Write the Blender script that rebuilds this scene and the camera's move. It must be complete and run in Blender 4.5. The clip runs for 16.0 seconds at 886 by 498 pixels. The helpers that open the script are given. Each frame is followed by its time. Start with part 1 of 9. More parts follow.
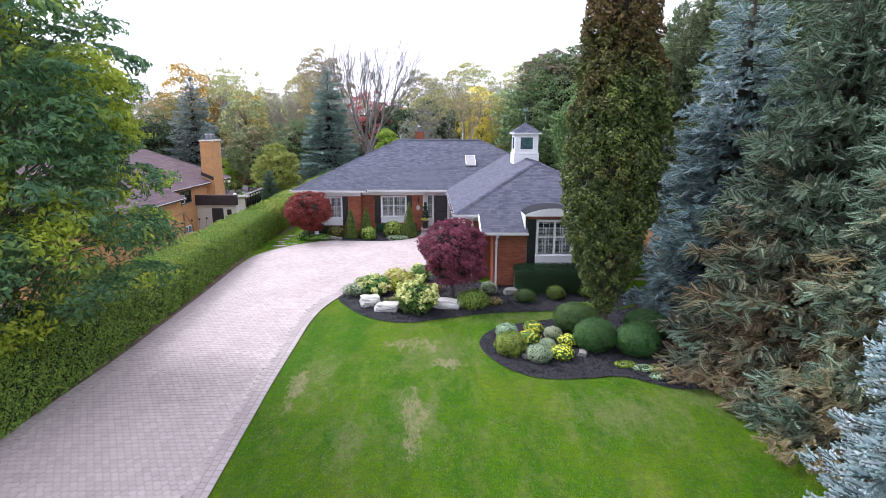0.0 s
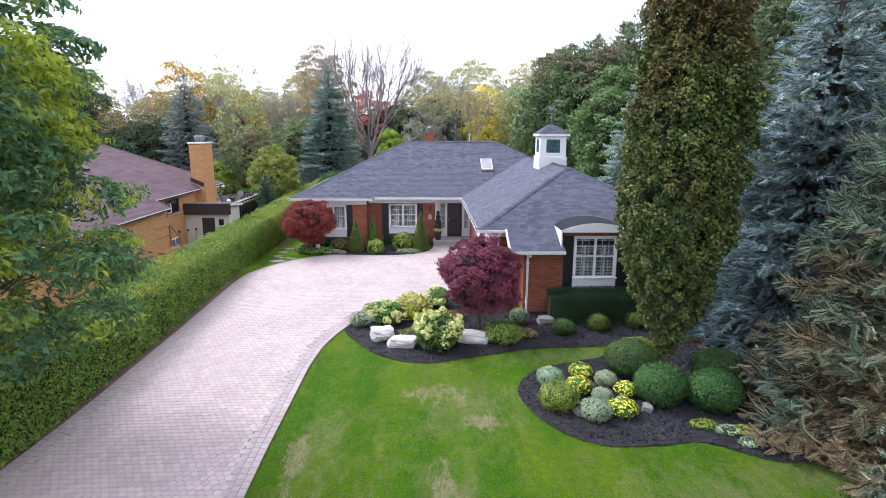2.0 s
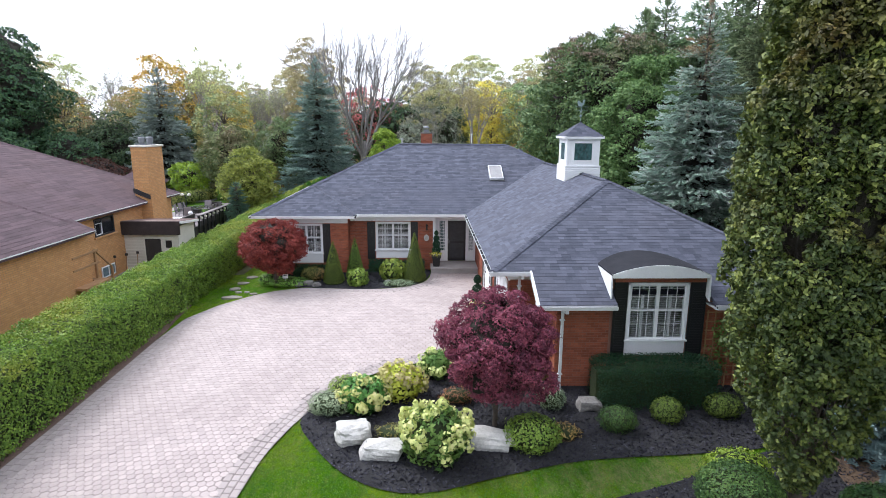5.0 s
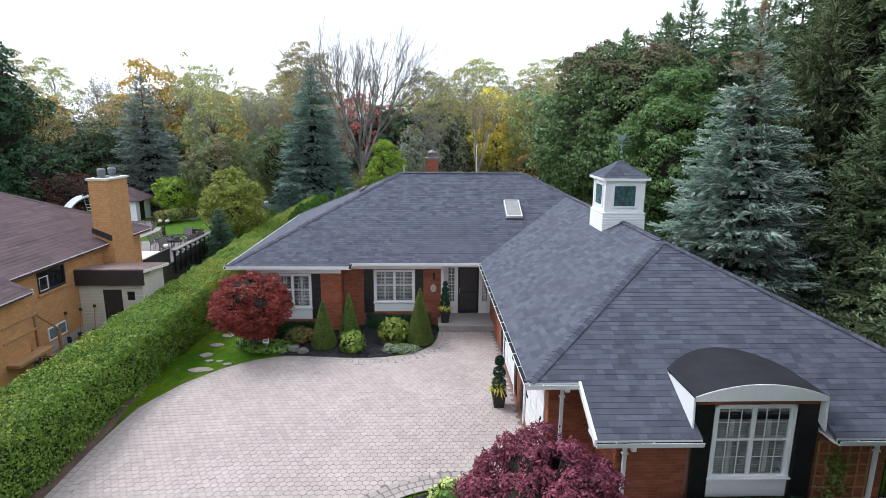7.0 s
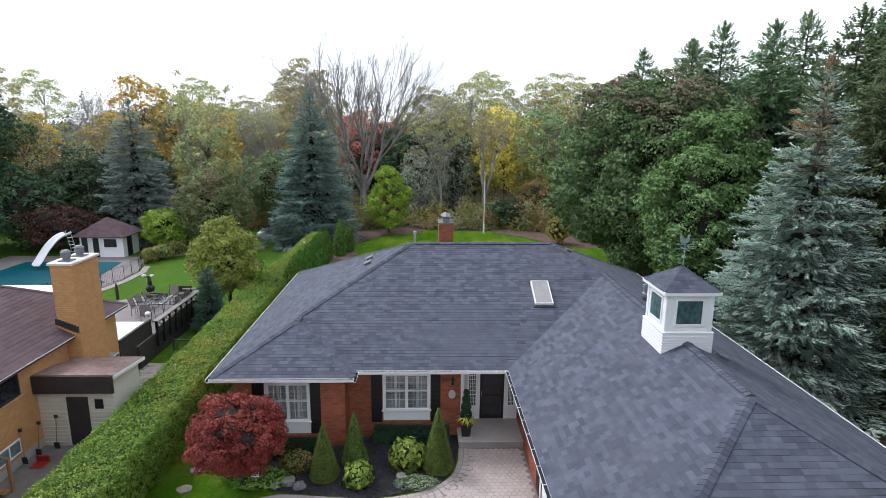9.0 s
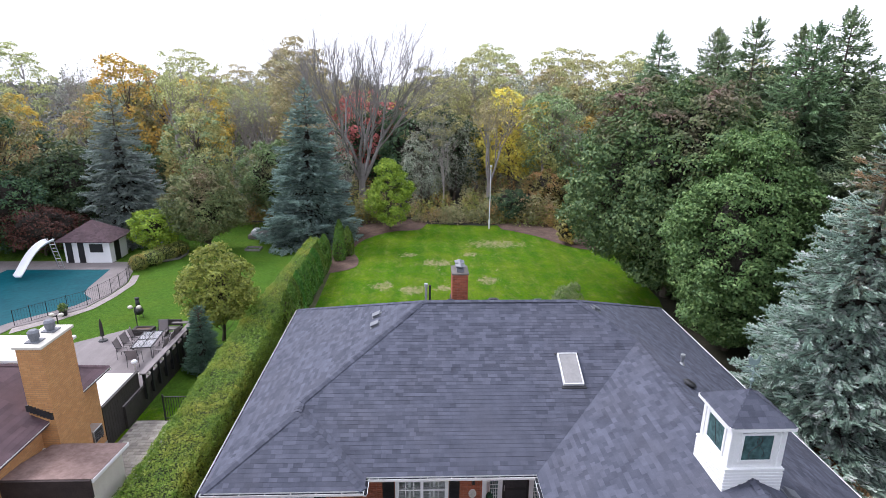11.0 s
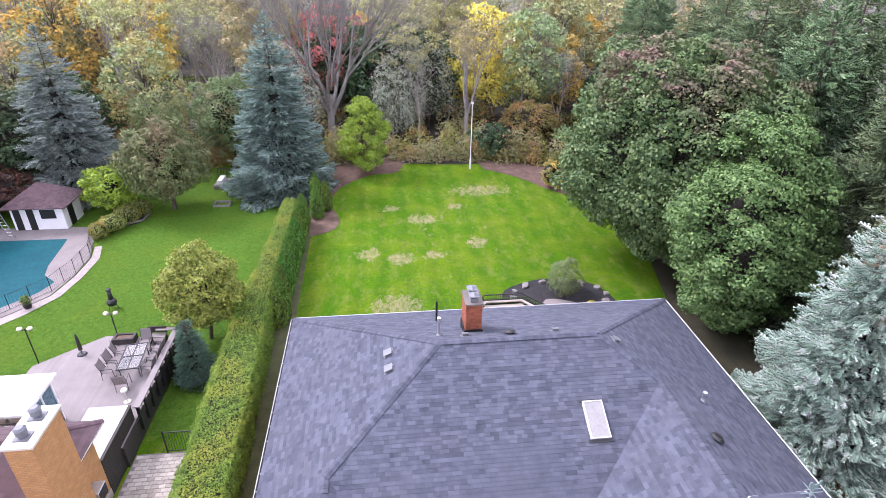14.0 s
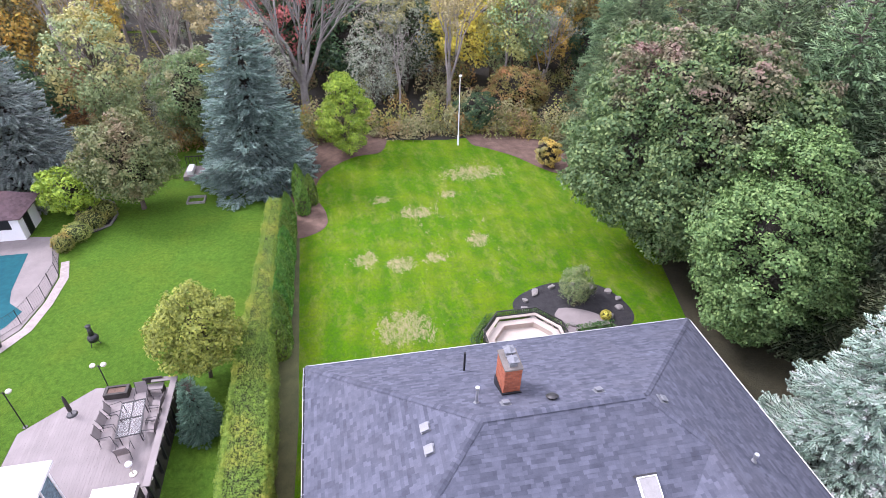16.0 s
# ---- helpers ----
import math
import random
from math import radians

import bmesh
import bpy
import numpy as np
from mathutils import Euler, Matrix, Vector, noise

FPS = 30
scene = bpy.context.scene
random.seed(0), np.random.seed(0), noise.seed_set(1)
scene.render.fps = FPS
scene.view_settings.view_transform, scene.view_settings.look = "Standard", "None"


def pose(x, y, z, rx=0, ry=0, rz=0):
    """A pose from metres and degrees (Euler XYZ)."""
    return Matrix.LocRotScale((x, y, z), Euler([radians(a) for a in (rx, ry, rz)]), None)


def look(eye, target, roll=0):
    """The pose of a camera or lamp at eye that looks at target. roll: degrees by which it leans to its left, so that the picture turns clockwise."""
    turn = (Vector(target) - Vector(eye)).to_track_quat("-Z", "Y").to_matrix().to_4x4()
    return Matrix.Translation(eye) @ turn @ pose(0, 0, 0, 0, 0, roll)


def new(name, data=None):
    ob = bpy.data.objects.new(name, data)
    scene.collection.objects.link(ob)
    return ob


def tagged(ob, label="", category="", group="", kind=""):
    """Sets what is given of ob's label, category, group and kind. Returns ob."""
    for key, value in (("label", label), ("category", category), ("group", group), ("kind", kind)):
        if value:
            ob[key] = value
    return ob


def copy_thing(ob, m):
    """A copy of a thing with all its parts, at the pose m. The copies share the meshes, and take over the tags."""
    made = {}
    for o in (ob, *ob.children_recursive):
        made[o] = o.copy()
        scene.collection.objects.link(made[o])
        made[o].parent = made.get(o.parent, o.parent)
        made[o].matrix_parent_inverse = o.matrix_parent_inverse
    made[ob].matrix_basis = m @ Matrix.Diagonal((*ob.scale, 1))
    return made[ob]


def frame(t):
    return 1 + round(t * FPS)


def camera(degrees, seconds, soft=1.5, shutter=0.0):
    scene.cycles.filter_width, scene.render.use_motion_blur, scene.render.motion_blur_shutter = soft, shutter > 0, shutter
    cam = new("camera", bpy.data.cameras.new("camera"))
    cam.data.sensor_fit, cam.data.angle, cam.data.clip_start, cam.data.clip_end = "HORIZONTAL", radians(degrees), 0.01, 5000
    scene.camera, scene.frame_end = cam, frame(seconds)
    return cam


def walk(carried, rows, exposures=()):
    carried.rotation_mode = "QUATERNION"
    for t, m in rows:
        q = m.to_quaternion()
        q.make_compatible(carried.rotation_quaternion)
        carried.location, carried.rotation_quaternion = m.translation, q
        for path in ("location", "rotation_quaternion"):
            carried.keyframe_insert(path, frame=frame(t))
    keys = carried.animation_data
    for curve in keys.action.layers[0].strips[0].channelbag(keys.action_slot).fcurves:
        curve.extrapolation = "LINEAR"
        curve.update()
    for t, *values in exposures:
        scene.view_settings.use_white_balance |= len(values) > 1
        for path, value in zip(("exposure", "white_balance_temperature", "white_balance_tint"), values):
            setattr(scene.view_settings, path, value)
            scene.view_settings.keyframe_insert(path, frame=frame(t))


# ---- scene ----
cam = camera(76.8, 16.0, soft=0.5)
METRES, EYE, TILT, LEAN, TURN = 38.0, 6.8, 0.0, 0.0, -1.6
ROWS = [
    (0.0, 0.0, 0.0, 0.0, 0.07, -12.06, -0.34),
    (0.5, -0.0069, 0.022, 0.0009, 0.08, -12.05, -0.35),
    (1.0, -0.0149, 0.0437, 0.0015, 0.05, -12.05, -0.32),
    (1.5, -0.0207, 0.0686, 0.0016, 0.04, -12.06, -0.32),
    (2.0, -0.0241, 0.0973, 0.0022, 0.02, -12.1, -0.27),
    (2.5, -0.0249, 0.1265, 0.002, 0.02, -12.1, -0.27),
    (3.0, -0.0242, 0.1557, 0.002, -0.01, -12.11, -0.29),
    (3.5, -0.0238, 0.1849, 0.0023, -0.02, -12.13, -0.32),
    (4.0, -0.0228, 0.2138, 0.0027, -0.03, -12.16, -0.32),
    (6.5, -0.0319, 0.361, 0.0244, -0.11, -12.27, -0.43),
    (7.0, -0.0366, 0.3901, 0.0401, -0.11, -12.3, -0.44),
    (7.5, -0.0416, 0.4184, 0.0571, -0.13, -12.36, -0.47),
    (8.0, -0.0466, 0.4457, 0.075, -0.14, -12.36, -0.49),
    (8.5, -0.0517, 0.4726, 0.0952, -0.16, -12.42, -0.52),
    (9.0, -0.0576, 0.4989, 0.1161, -0.18, -12.45, -0.55),
    (9.5, -0.0624, 0.5236, 0.1389, -0.16, -12.65, -0.55),
    (12.0, -0.0913, 0.6294, 0.2492, -1.85, -20.79, -0.68),
    (12.5, -0.0994, 0.6441, 0.2714, -2.99, -22.72, -0.69),
    (13.0, -0.1086, 0.6591, 0.2924, -3.96, -24.62, -0.69),
    (13.5, -0.1186, 0.6757, 0.3124, -4.55, -26.45, -0.74),
    (14.0, -0.1304, 0.6981, 0.3308, -4.84, -28.3, -0.79),
    (14.5, -0.1442, 0.7229, 0.3487, -5.14, -30.04, -0.82),
    (15.0, -0.159, 0.7534, 0.3685, -5.56, -31.85, -0.85),
    (15.5, -0.1738, 0.7865, 0.3901, -7.51, -33.56, -0.92),
    (16.0, -0.1881, 0.8235, 0.4129, -9.21, -35.24, -0.92),
]
walk(cam, [(t, pose(0, 0, EYE, TILT, LEAN, TURN) @ pose(METRES * x, METRES * y, METRES * z, 90 + pitch, roll, yaw)) for t, x, y, z, yaw, pitch, roll in ROWS],
     exposures=[(0.0, 1.05, 5880, 21), (3.5, 1.05, 5900, 18), (7.0, 0.61, 5950, 9), (9.5, 0.50, 6020, 11), (12.0, 1.0, 5960, 23), (13.0, 1.24, 5980, 27), (14.0, 1.36, 5980, 28), (16.0, 1.40, 6000, 27)])

# ---- light: a bright overcast autumn day ----
world = bpy.data.worlds.new("overcast_sky")
scene.world = world
world.use_nodes = True
wn, wl = world.node_tree.nodes, world.node_tree.links
sky = wn.new("ShaderNodeTexSky")
sky.sky_type, sky.sun_disc = "NISHITA", False
sky.sun_elevation, sky.sun_rotation = radians(48), radians(302)
sky.air_density, sky.dust_density = 1.0, 3.0
pale = wn.new("ShaderNodeHueSaturation")
pale.inputs["Saturation"].default_value = 0.22
haze = wn.new("ShaderNodeMix")
haze.data_type = "RGBA"
haze.inputs[0].default_value = 0.6
haze.inputs[7].default_value = (9.0, 9.2, 9.6, 1)
wl.new(sky.outputs[0], pale.inputs["Color"])
wl.new(pale.outputs[0], haze.inputs[6])
wl.new(haze.outputs[2], wn["Background"].inputs[0])
wn["Background"].inputs[1].default_value = 0.13
sun = new("sun", bpy.data.lights.new("sun", "SUN"))
sun.data.energy, sun.data.angle, sun.data.color = 1.5, radians(18), (1.0, 0.96, 0.9)
sun.matrix_world = look((-40, 25, 50), (0, 0, 0))

# ---- materials ----
def rgb(c):
    return (*c, 1)


class Nodes:
    """A small node tree builder round one Principled shader."""

    def __init__(self, name, rough=0.7, metal=0.0):
        self.m = bpy.data.materials.new(name)
        self.m.use_nodes = True
        self.n, self.l = self.m.node_tree.nodes, self.m.node_tree.links
        self.p = self.n["Principled BSDF"]
        self.p.inputs["Roughness"].default_value = rough
        self.p.inputs["Metallic"].default_value = metal
        self.pos = self.n.new("ShaderNodeNewGeometry")

    def noise(self, scale, detail=4, rough=0.6, stretch=None):
        t = self.n.new("ShaderNodeTexNoise")
        t.inputs["Scale"].default_value, t.inputs["Detail"].default_value = scale, detail
        t.inputs["Roughness"].default_value = rough
        src = self.pos.outputs["Position"]
        if stretch:
            mp = self.n.new("ShaderNodeMapping")
            mp.inputs["Scale"].default_value = stretch
            self.l.new(src, mp.inputs["Vector"])
            src = mp.outputs[0]
        self.l.new(src, t.inputs["Vector"])
        return t.outputs[0]

    def ramp(self, fac, stops, constant=False):
        r = self.n.new("ShaderNodeValToRGB")
        e = r.color_ramp.elements
        while len(e) < len(stops):
            e.new(0.5)
        for el, (p, c) in zip(e, stops):
            el.position, el.color = p, rgb(c)
        if constant:
            r.color_ramp.interpolation = "CONSTANT"
        self.l.new(fac, r.inputs[0])
        return r.outputs[0]

    def mix(self, fac, a, b, kind="MIX"):
        x = self.n.new("ShaderNodeMix")
        x.data_type, x.blend_type = "RGBA", kind
        for sock, v in ((0, fac), (6, a), (7, b)):
            if hasattr(v, "links"):
                self.l.new(v, x.inputs[sock])
            else:
                x.inputs[sock].default_value = v if sock == 0 else rgb(v)
        return x.outputs[2]

    def maths(self, op, a, b=0.0, c=0.0):
        x = self.n.new("ShaderNodeMath")
        x.operation = op
        for i, v in enumerate((a, b, c)):
            if hasattr(v, "links"):
                self.l.new(v, x.inputs[i])
            else:
                x.inputs[i].default_value = v
        return x.outputs[0]

    def xyz(self):
        s = self.n.new("ShaderNodeSeparateXYZ")
        self.l.new(self.pos.outputs["Position"], s.inputs[0])
        return s.outputs

    def per_object(self):
        return self.n.new("ShaderNodeObjectInfo").outputs["Random"]

    def per_island(self):
        return self.pos.outputs["Random Per Island"]

    def shift(self, colour, hue, sat, val):
        h = self.n.new("ShaderNodeHueSaturation")
        for key, v in (("Hue", hue), ("Saturation", sat), ("Value", val)):
            if hasattr(v, "links"):
                self.l.new(v, h.inputs[key])
            else:
                h.inputs[key].default_value = v
        self.l.new(colour, h.inputs["Color"])
        return h.outputs[0]

    def bump(self, height, strength, dist=0.02):
        b = self.n.new("ShaderNodeBump")
        b.inputs["Strength"].default_value, b.inputs["Distance"].default_value = strength, dist
        self.l.new(height, b.inputs["Height"])
        self.l.new(b.outputs[0], self.p.inputs["Normal"])

    def done(self, colour):
        if hasattr(colour, "links"):
            self.l.new(colour, self.p.inputs["Base Color"])
        else:
            self.p.inputs["Base Color"].default_value = rgb(colour)
        return self.m


def surface(name, dark, light, fine=30.0, coarse=1.5, rough=0.75, bump=0.25, metal=0.0, spread=0.0, stretch=None, dist=0.01):
    """A worn two-tone surface: grain at a fine scale, stains at a coarse one, and some change from piece to piece."""
    k = Nodes(name, rough, metal)
    f = k.noise(fine, 5, 0.65, stretch)
    c = k.noise(coarse, 3)
    fac = k.maths("ADD", k.maths("MULTIPLY", f, 0.55), k.maths("MULTIPLY", c, 0.45))
    col = k.ramp(fac, [(0.32, dark), (0.68, light)])
    if spread:
        v = k.maths("MULTIPLY_ADD", k.per_object(), 2 * spread, 1 - spread)
        w = k.maths("MULTIPLY_ADD", k.per_island(), 2 * spread, 1 - spread)
        col = k.shift(col, 0.5, 1.0, k.maths("MULTIPLY", v, w))
    if bump:
        k.bump(f, bump, dist)
    return k.done(col)


def leafage(name, cols, tint=None, tint_at=(0.55, 0.7), patch=0.35, rough=0.55, through_light=0.18, vary=0.06, clump=2.2, gain=1.4, high=None):
    """Leaves: each leaf has its own tone; a second tone comes in patches; each plant differs a little."""
    k = Nodes(name, rough)
    cols = [tuple(min(0.8, gain * a + e) for a, e in zip(c, (0, 0, 0.016 if c[1] > c[0] else 0.004))) for c in cols]
    tint = tint and [tuple(min(0.8, gain * a) for a in c) for c in tint]
    n = len(cols)
    tone = k.maths("MULTIPLY_ADD", k.noise(clump, 2), 1.2, k.maths("MULTIPLY_ADD", k.per_island(), 0.6, -0.4))
    col = k.ramp(tone, [(i / max(1, n - 1), c) for i, c in enumerate(cols)])
    if tint:
        big = k.noise(patch, 3)
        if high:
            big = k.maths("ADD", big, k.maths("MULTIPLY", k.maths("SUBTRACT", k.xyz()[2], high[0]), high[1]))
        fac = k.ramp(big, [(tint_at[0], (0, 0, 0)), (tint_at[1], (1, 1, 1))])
        other = k.ramp(tone, [(i / max(1, len(tint) - 1), c) for i, c in enumerate(tint)])
        col = k.mix(fac, col, other)
    o = k.per_object()
    col = k.shift(col, k.maths("MULTIPLY_ADD", o, vary, 0.5 - vary / 2), 1.0, k.maths("MULTIPLY_ADD", o, 0.3, 0.85))
    k.done(col)
    tr = k.n.new("ShaderNodeBsdfTranslucent")
    k.l.new(col, tr.inputs["Color"])
    mx = k.n.new("ShaderNodeMixShader")
    mx.inputs[0].default_value = through_light
    k.l.new(k.p.outputs[0], mx.inputs[1])
    k.l.new(tr.outputs[0], mx.inputs[2])
    k.l.new(mx.outputs[0], k.n["Material Output"].inputs["Surface"])
    k.p.inputs["Specular IOR Level"].default_value = 0.3
    return k.m


def blotch(k, x, y, rx, ry, hard=0.35):
    """A worn spot of the lawn round one place: 1 in its middle, 0 outside, with a ragged rim."""
    s = k.xyz()
    dx = k.maths("DIVIDE", k.maths("SUBTRACT", s[0], x), rx)
    dy = k.maths("DIVIDE", k.maths("SUBTRACT", s[1], y), ry)
    d = k.maths("SQRT", k.maths("ADD", k.maths("MULTIPLY", dx, dx), k.maths("MULTIPLY", dy, dy)))
    d = k.maths("ADD", d, k.maths("MULTIPLY_ADD", k.noise(1.5, 8, 0.85, (1.5, 0.8, 1)), 5.6, -2.9))
    return k.maths("SMOOTH_MIN", k.maths("MAXIMUM", k.maths("MULTIPLY", k.maths("SUBTRACT", 1.0, d), 1 / hard), 0.0), 1.0, 0.1)


def plain_grass():
    k = Nodes("deep_green_grass", 0.85)
    fine = k.noise(30, 6, 0.85, (1, 1, 1))
    mid = k.noise(4.5, 4, 0.7)
    col = k.ramp(fine, [(0.30, (0.030, 0.088, 0.013)), (0.50, (0.086, 0.190, 0.018)), (0.70, (0.185, 0.315, 0.042))])
    col = k.mix(k.ramp(k.noise(0.3, 3), [(0.45, (0, 0, 0)), (0.68, (0.5, 0.5, 0.5))]), col, k.ramp(fine, [(0.3, (0.06, 0.13, 0.01)), (0.7, (0.21, 0.30, 0.03))]))
    col = k.shift(col, 0.5, 1.0, k.maths("MULTIPLY_ADD", mid, 1.3, 0.24))
    k.bump(k.maths("ADD", fine, k.maths("MULTIPLY", mid, 0.6)), 1.0, 0.10)
    k.p.inputs["Specular IOR Level"].default_value = 0.08
    return k.done(col)


def grass_material():
    k = Nodes("mown_grass", 0.85)
    s = k.xyz()
    fine = k.noise(30, 6, 0.85, (1, 1, 1))
    mid = k.noise(5.5, 4, 0.7)
    big = k.noise(0.35, 3)
    col = k.ramp(fine, [(0.30, (0.024, 0.078, 0.008)), (0.50, (0.080, 0.186, 0.018)), (0.70, (0.190, 0.310, 0.048))])
    col = k.mix(k.ramp(big, [(0.44, (0, 0, 0)), (0.68, (0.6, 0.6, 0.6))]), col, k.ramp(fine, [(0.3, (0.085, 0.150, 0.014)), (0.7, (0.28, 0.345, 0.055))]))
    col = k.mix(k.ramp(k.noise(1.1, 5, 0.7, (1.5, 0.6, 1)), [(0.50, (0, 0, 0)), (0.68, (0.5, 0.5, 0.5))]), col, k.ramp(fine, [(0.3, (0.13, 0.165, 0.04)), (0.7, (0.36, 0.37, 0.12))]))
    stripe = k.maths("SINE", k.maths("MULTIPLY", k.maths("ADD", s[0], k.maths("MULTIPLY", k.noise(0.25, 2), 0.8)), 3.6))
    col = k.shift(col, k.maths("MULTIPLY_ADD", stripe, -0.004, 0.5), 1.0, k.maths("MULTIPLY_ADD", stripe, 0.07, 1.0))
    col = k.shift(col, 0.5, k.maths("MULTIPLY_ADD", mid, 0.5, 0.85), k.maths("MULTIPLY_ADD", mid, 1.2, 0.37))
    dull = None
    for x, y, rx, ry in ((5.0, 21.3, 3.4, 0.9), (0.4, 18.2, 1.7, 1.5), (5.6, 14.3, 2.4, 1.3), (-3.4, 16.4, 0.6, 2.2), (8.6, 15.2, 1.8, 1.2), (-0.3, 14.2, 0.8, 2.0), (-2.0, 13.2, 0.5, 1.6)):
        b = blotch(k, x, y, rx, ry, 0.9)
        dull = b if dull is None else k.maths("MAXIMUM", dull, b)
    dull = k.maths("MULTIPLY", dull, k.ramp(k.noise(6, 6, 0.8, (1.4, 0.8, 1)), [(0.36, (0.15, 0.15, 0.15)), (0.62, (0.85, 0.85, 0.85))]))
    col = k.mix(dull, col, k.ramp(fine, [(0.3, (0.135, 0.150, 0.05)), (0.7, (0.38, 0.37, 0.17))]))
    straw = k.ramp(fine, [(0.3, (0.25, 0.20, 0.105)), (0.7, (0.50, 0.43, 0.27))])
    spots = None
    for x, y, rx, ry in ((-0.35, 14.0, 0.35, 1.4), (-0.5, 18.9, 0.9, 0.55), (0.6, 17.3, 0.5, 0.4), (-4.0, 15.6, 0.25, 1.2),
                         (-2.9, 62, 1.0, 0.8), (-5.4, 63, 0.8, 0.9), (-0.5, 62.4, 0.8, 0.6), (-0.9, 68.6, 1.3, 0.9), (4.9, 74.5, 2.6, 1.3), (3.0, 64.2, 0.7, 0.9), (-3.6, 55.7, 1.7, 1.5), (2.0, 71, 0.8, 0.5), (-3.5, 71, 0.7, 0.6)):
        b = blotch(k, x, y, rx, ry)
        spots = b if spots is None else k.maths("MAXIMUM", spots, b)
    flecks = k.ramp(k.noise(3.2, 7, 0.8, (1.5, 0.7, 1)), [(0.36, (0, 0, 0)), (0.62, (1, 1, 1))])
    worn = k.maths("ADD", k.maths("MULTIPLY", spots, 0.42), k.maths("MULTIPLY", flecks, 0.5))
    scatter = k.ramp(k.noise(1.3, 6, 0.75, (1.6, 0.8, 1)), [(0.54, (0, 0, 0)), (0.64, (1, 1, 1))])
    worn = k.maths("ADD", worn, k.maths("MULTIPLY", k.maths("MULTIPLY", blotch(k, 0.6, 68, 5.5, 8.5, 0.6), scatter), 0.3))
    col = k.mix(k.ramp(worn, [(0.45, (0, 0, 0)), (0.88, (0.9, 0.9, 0.9))]), col, straw)
    thin = k.maths("MULTIPLY", k.ramp(k.noise(0.8, 4, 0.7), [(0.55, (0, 0, 0)), (0.72, (1, 1, 1))]), k.ramp(k.noise(14, 4, 0.75), [(0.5, (0, 0, 0)), (0.66, (1, 1, 1))]))
    col = k.mix(k.maths("MULTIPLY", thin, 0.45), col, straw)
    k.bump(k.maths("ADD", fine, k.maths("MULTIPLY", mid, 0.6)), 1.0, 0.10)
    k.p.inputs["Specular IOR Level"].default_value = 0.08
    return k.done(col)


M_GRASS = grass_material()
M_GRASS2 = plain_grass()
M_MULCH = surface("dark_mulch", (0.008, 0.008, 0.010), (0.045, 0.043, 0.047), 55, 3, 0.9, 0.9, dist=0.05)
M_LITTER = surface("needle_litter", (0.05, 0.032, 0.018), (0.17, 0.11, 0.065), 45, 1.2, 0.95, 0.8, dist=0.03)
M_SOIL = surface("brown_bark_mulch", (0.06, 0.035, 0.025), (0.2, 0.13, 0.10), 40, 1.5, 0.95, 0.7, dist=0.03)
# both woodland floors hold the trees' shade in their dark colours
M_WOODFLOOR = surface("shaded_forest_floor", (0.016, 0.018, 0.008), (0.055, 0.048, 0.024), 8, 0.6, 0.95, 0.8, dist=0.05)
M_LEAFLITTER = surface("shaded_leaf_litter", (0.012, 0.012, 0.009), (0.05, 0.043, 0.032), 6, 0.7, 0.95, 0.8, dist=0.06)
M_PAVER = surface("pinkish_concrete_paver", (0.34, 0.284, 0.268), (0.48, 0.412, 0.39), 60, 0.5, 0.85, 0.3, spread=0.08)
M_PAVERB = surface("border_paver", (0.30, 0.256, 0.243), (0.44, 0.385, 0.365), 60, 0.7, 0.85, 0.3, spread=0.07)
M_SAND = surface("joint_sand", (0.15, 0.125, 0.118), (0.25, 0.212, 0.204), 80, 1.5, 0.95, 0.3)
M_BRICK = surface("red_clay_brick", (0.20, 0.055, 0.028), (0.36, 0.115, 0.06), 70, 2.5, 0.85, 0.4, spread=0.2)
M_MORTAR = surface("brick_mortar", (0.20, 0.10, 0.07), (0.30, 0.16, 0.12), 90, 2, 0.95, 0.2)
M_WHITE = surface("white_paint", (0.72, 0.73, 0.75), (0.84, 0.84, 0.85), 20, 1.2, 0.45, 0.04)
M_BLACK = surface("black_paint", (0.006, 0.006, 0.007), (0.016, 0.016, 0.018), 30, 2, 0.45, 0.06)
M_CONC = surface("grey_concrete", (0.30, 0.28, 0.265), (0.46, 0.43, 0.41), 45, 1.3, 0.85, 0.2)
M_POOLDECK = surface("pinkish_grey_paving", (0.17, 0.148, 0.146), (0.27, 0.238, 0.235), 25, 1.0, 0.9, 0.3)
M_VENT = surface("grey_painted_metal", (0.12, 0.128, 0.145), (0.19, 0.20, 0.225), 25, 3, 0.5, 0.05)
M_FLAG = surface("lichened_flagstone", (0.15, 0.14, 0.115), (0.36, 0.33, 0.28), 12, 2, 0.9, 0.5)
M_PALEDECK = surface("pale_cream_boards", (0.36, 0.31, 0.27), (0.50, 0.44, 0.39), 30, 1.0, 0.8, 0.15, stretch=(1, 8, 1))
M_MOSS = surface("mossy_bare_strip", (0.035, 0.042, 0.014), (0.11, 0.115, 0.045), 20, 1.2, 0.95, 0.6, dist=0.03)
M_YARD = surface("worn_yard_concrete", (0.10, 0.09, 0.082), (0.22, 0.20, 0.185), 30, 1.3, 0.9, 0.3)
M_STONE = surface("pale_limestone", (0.36, 0.35, 0.325), (0.64, 0.62, 0.59), 14, 2.5, 0.85, 0.6, dist=0.04)
M_FIELD = surface("grey_fieldstone", (0.12, 0.113, 0.105), (0.28, 0.265, 0.25), 16, 3, 0.85, 0.5, dist=0.03)
M_BARK = surface("grey_brown_bark", (0.055, 0.042, 0.033), (0.16, 0.13, 0.105), 18, 2, 0.95, 0.8, stretch=(3, 3, 0.5), dist=0.03)
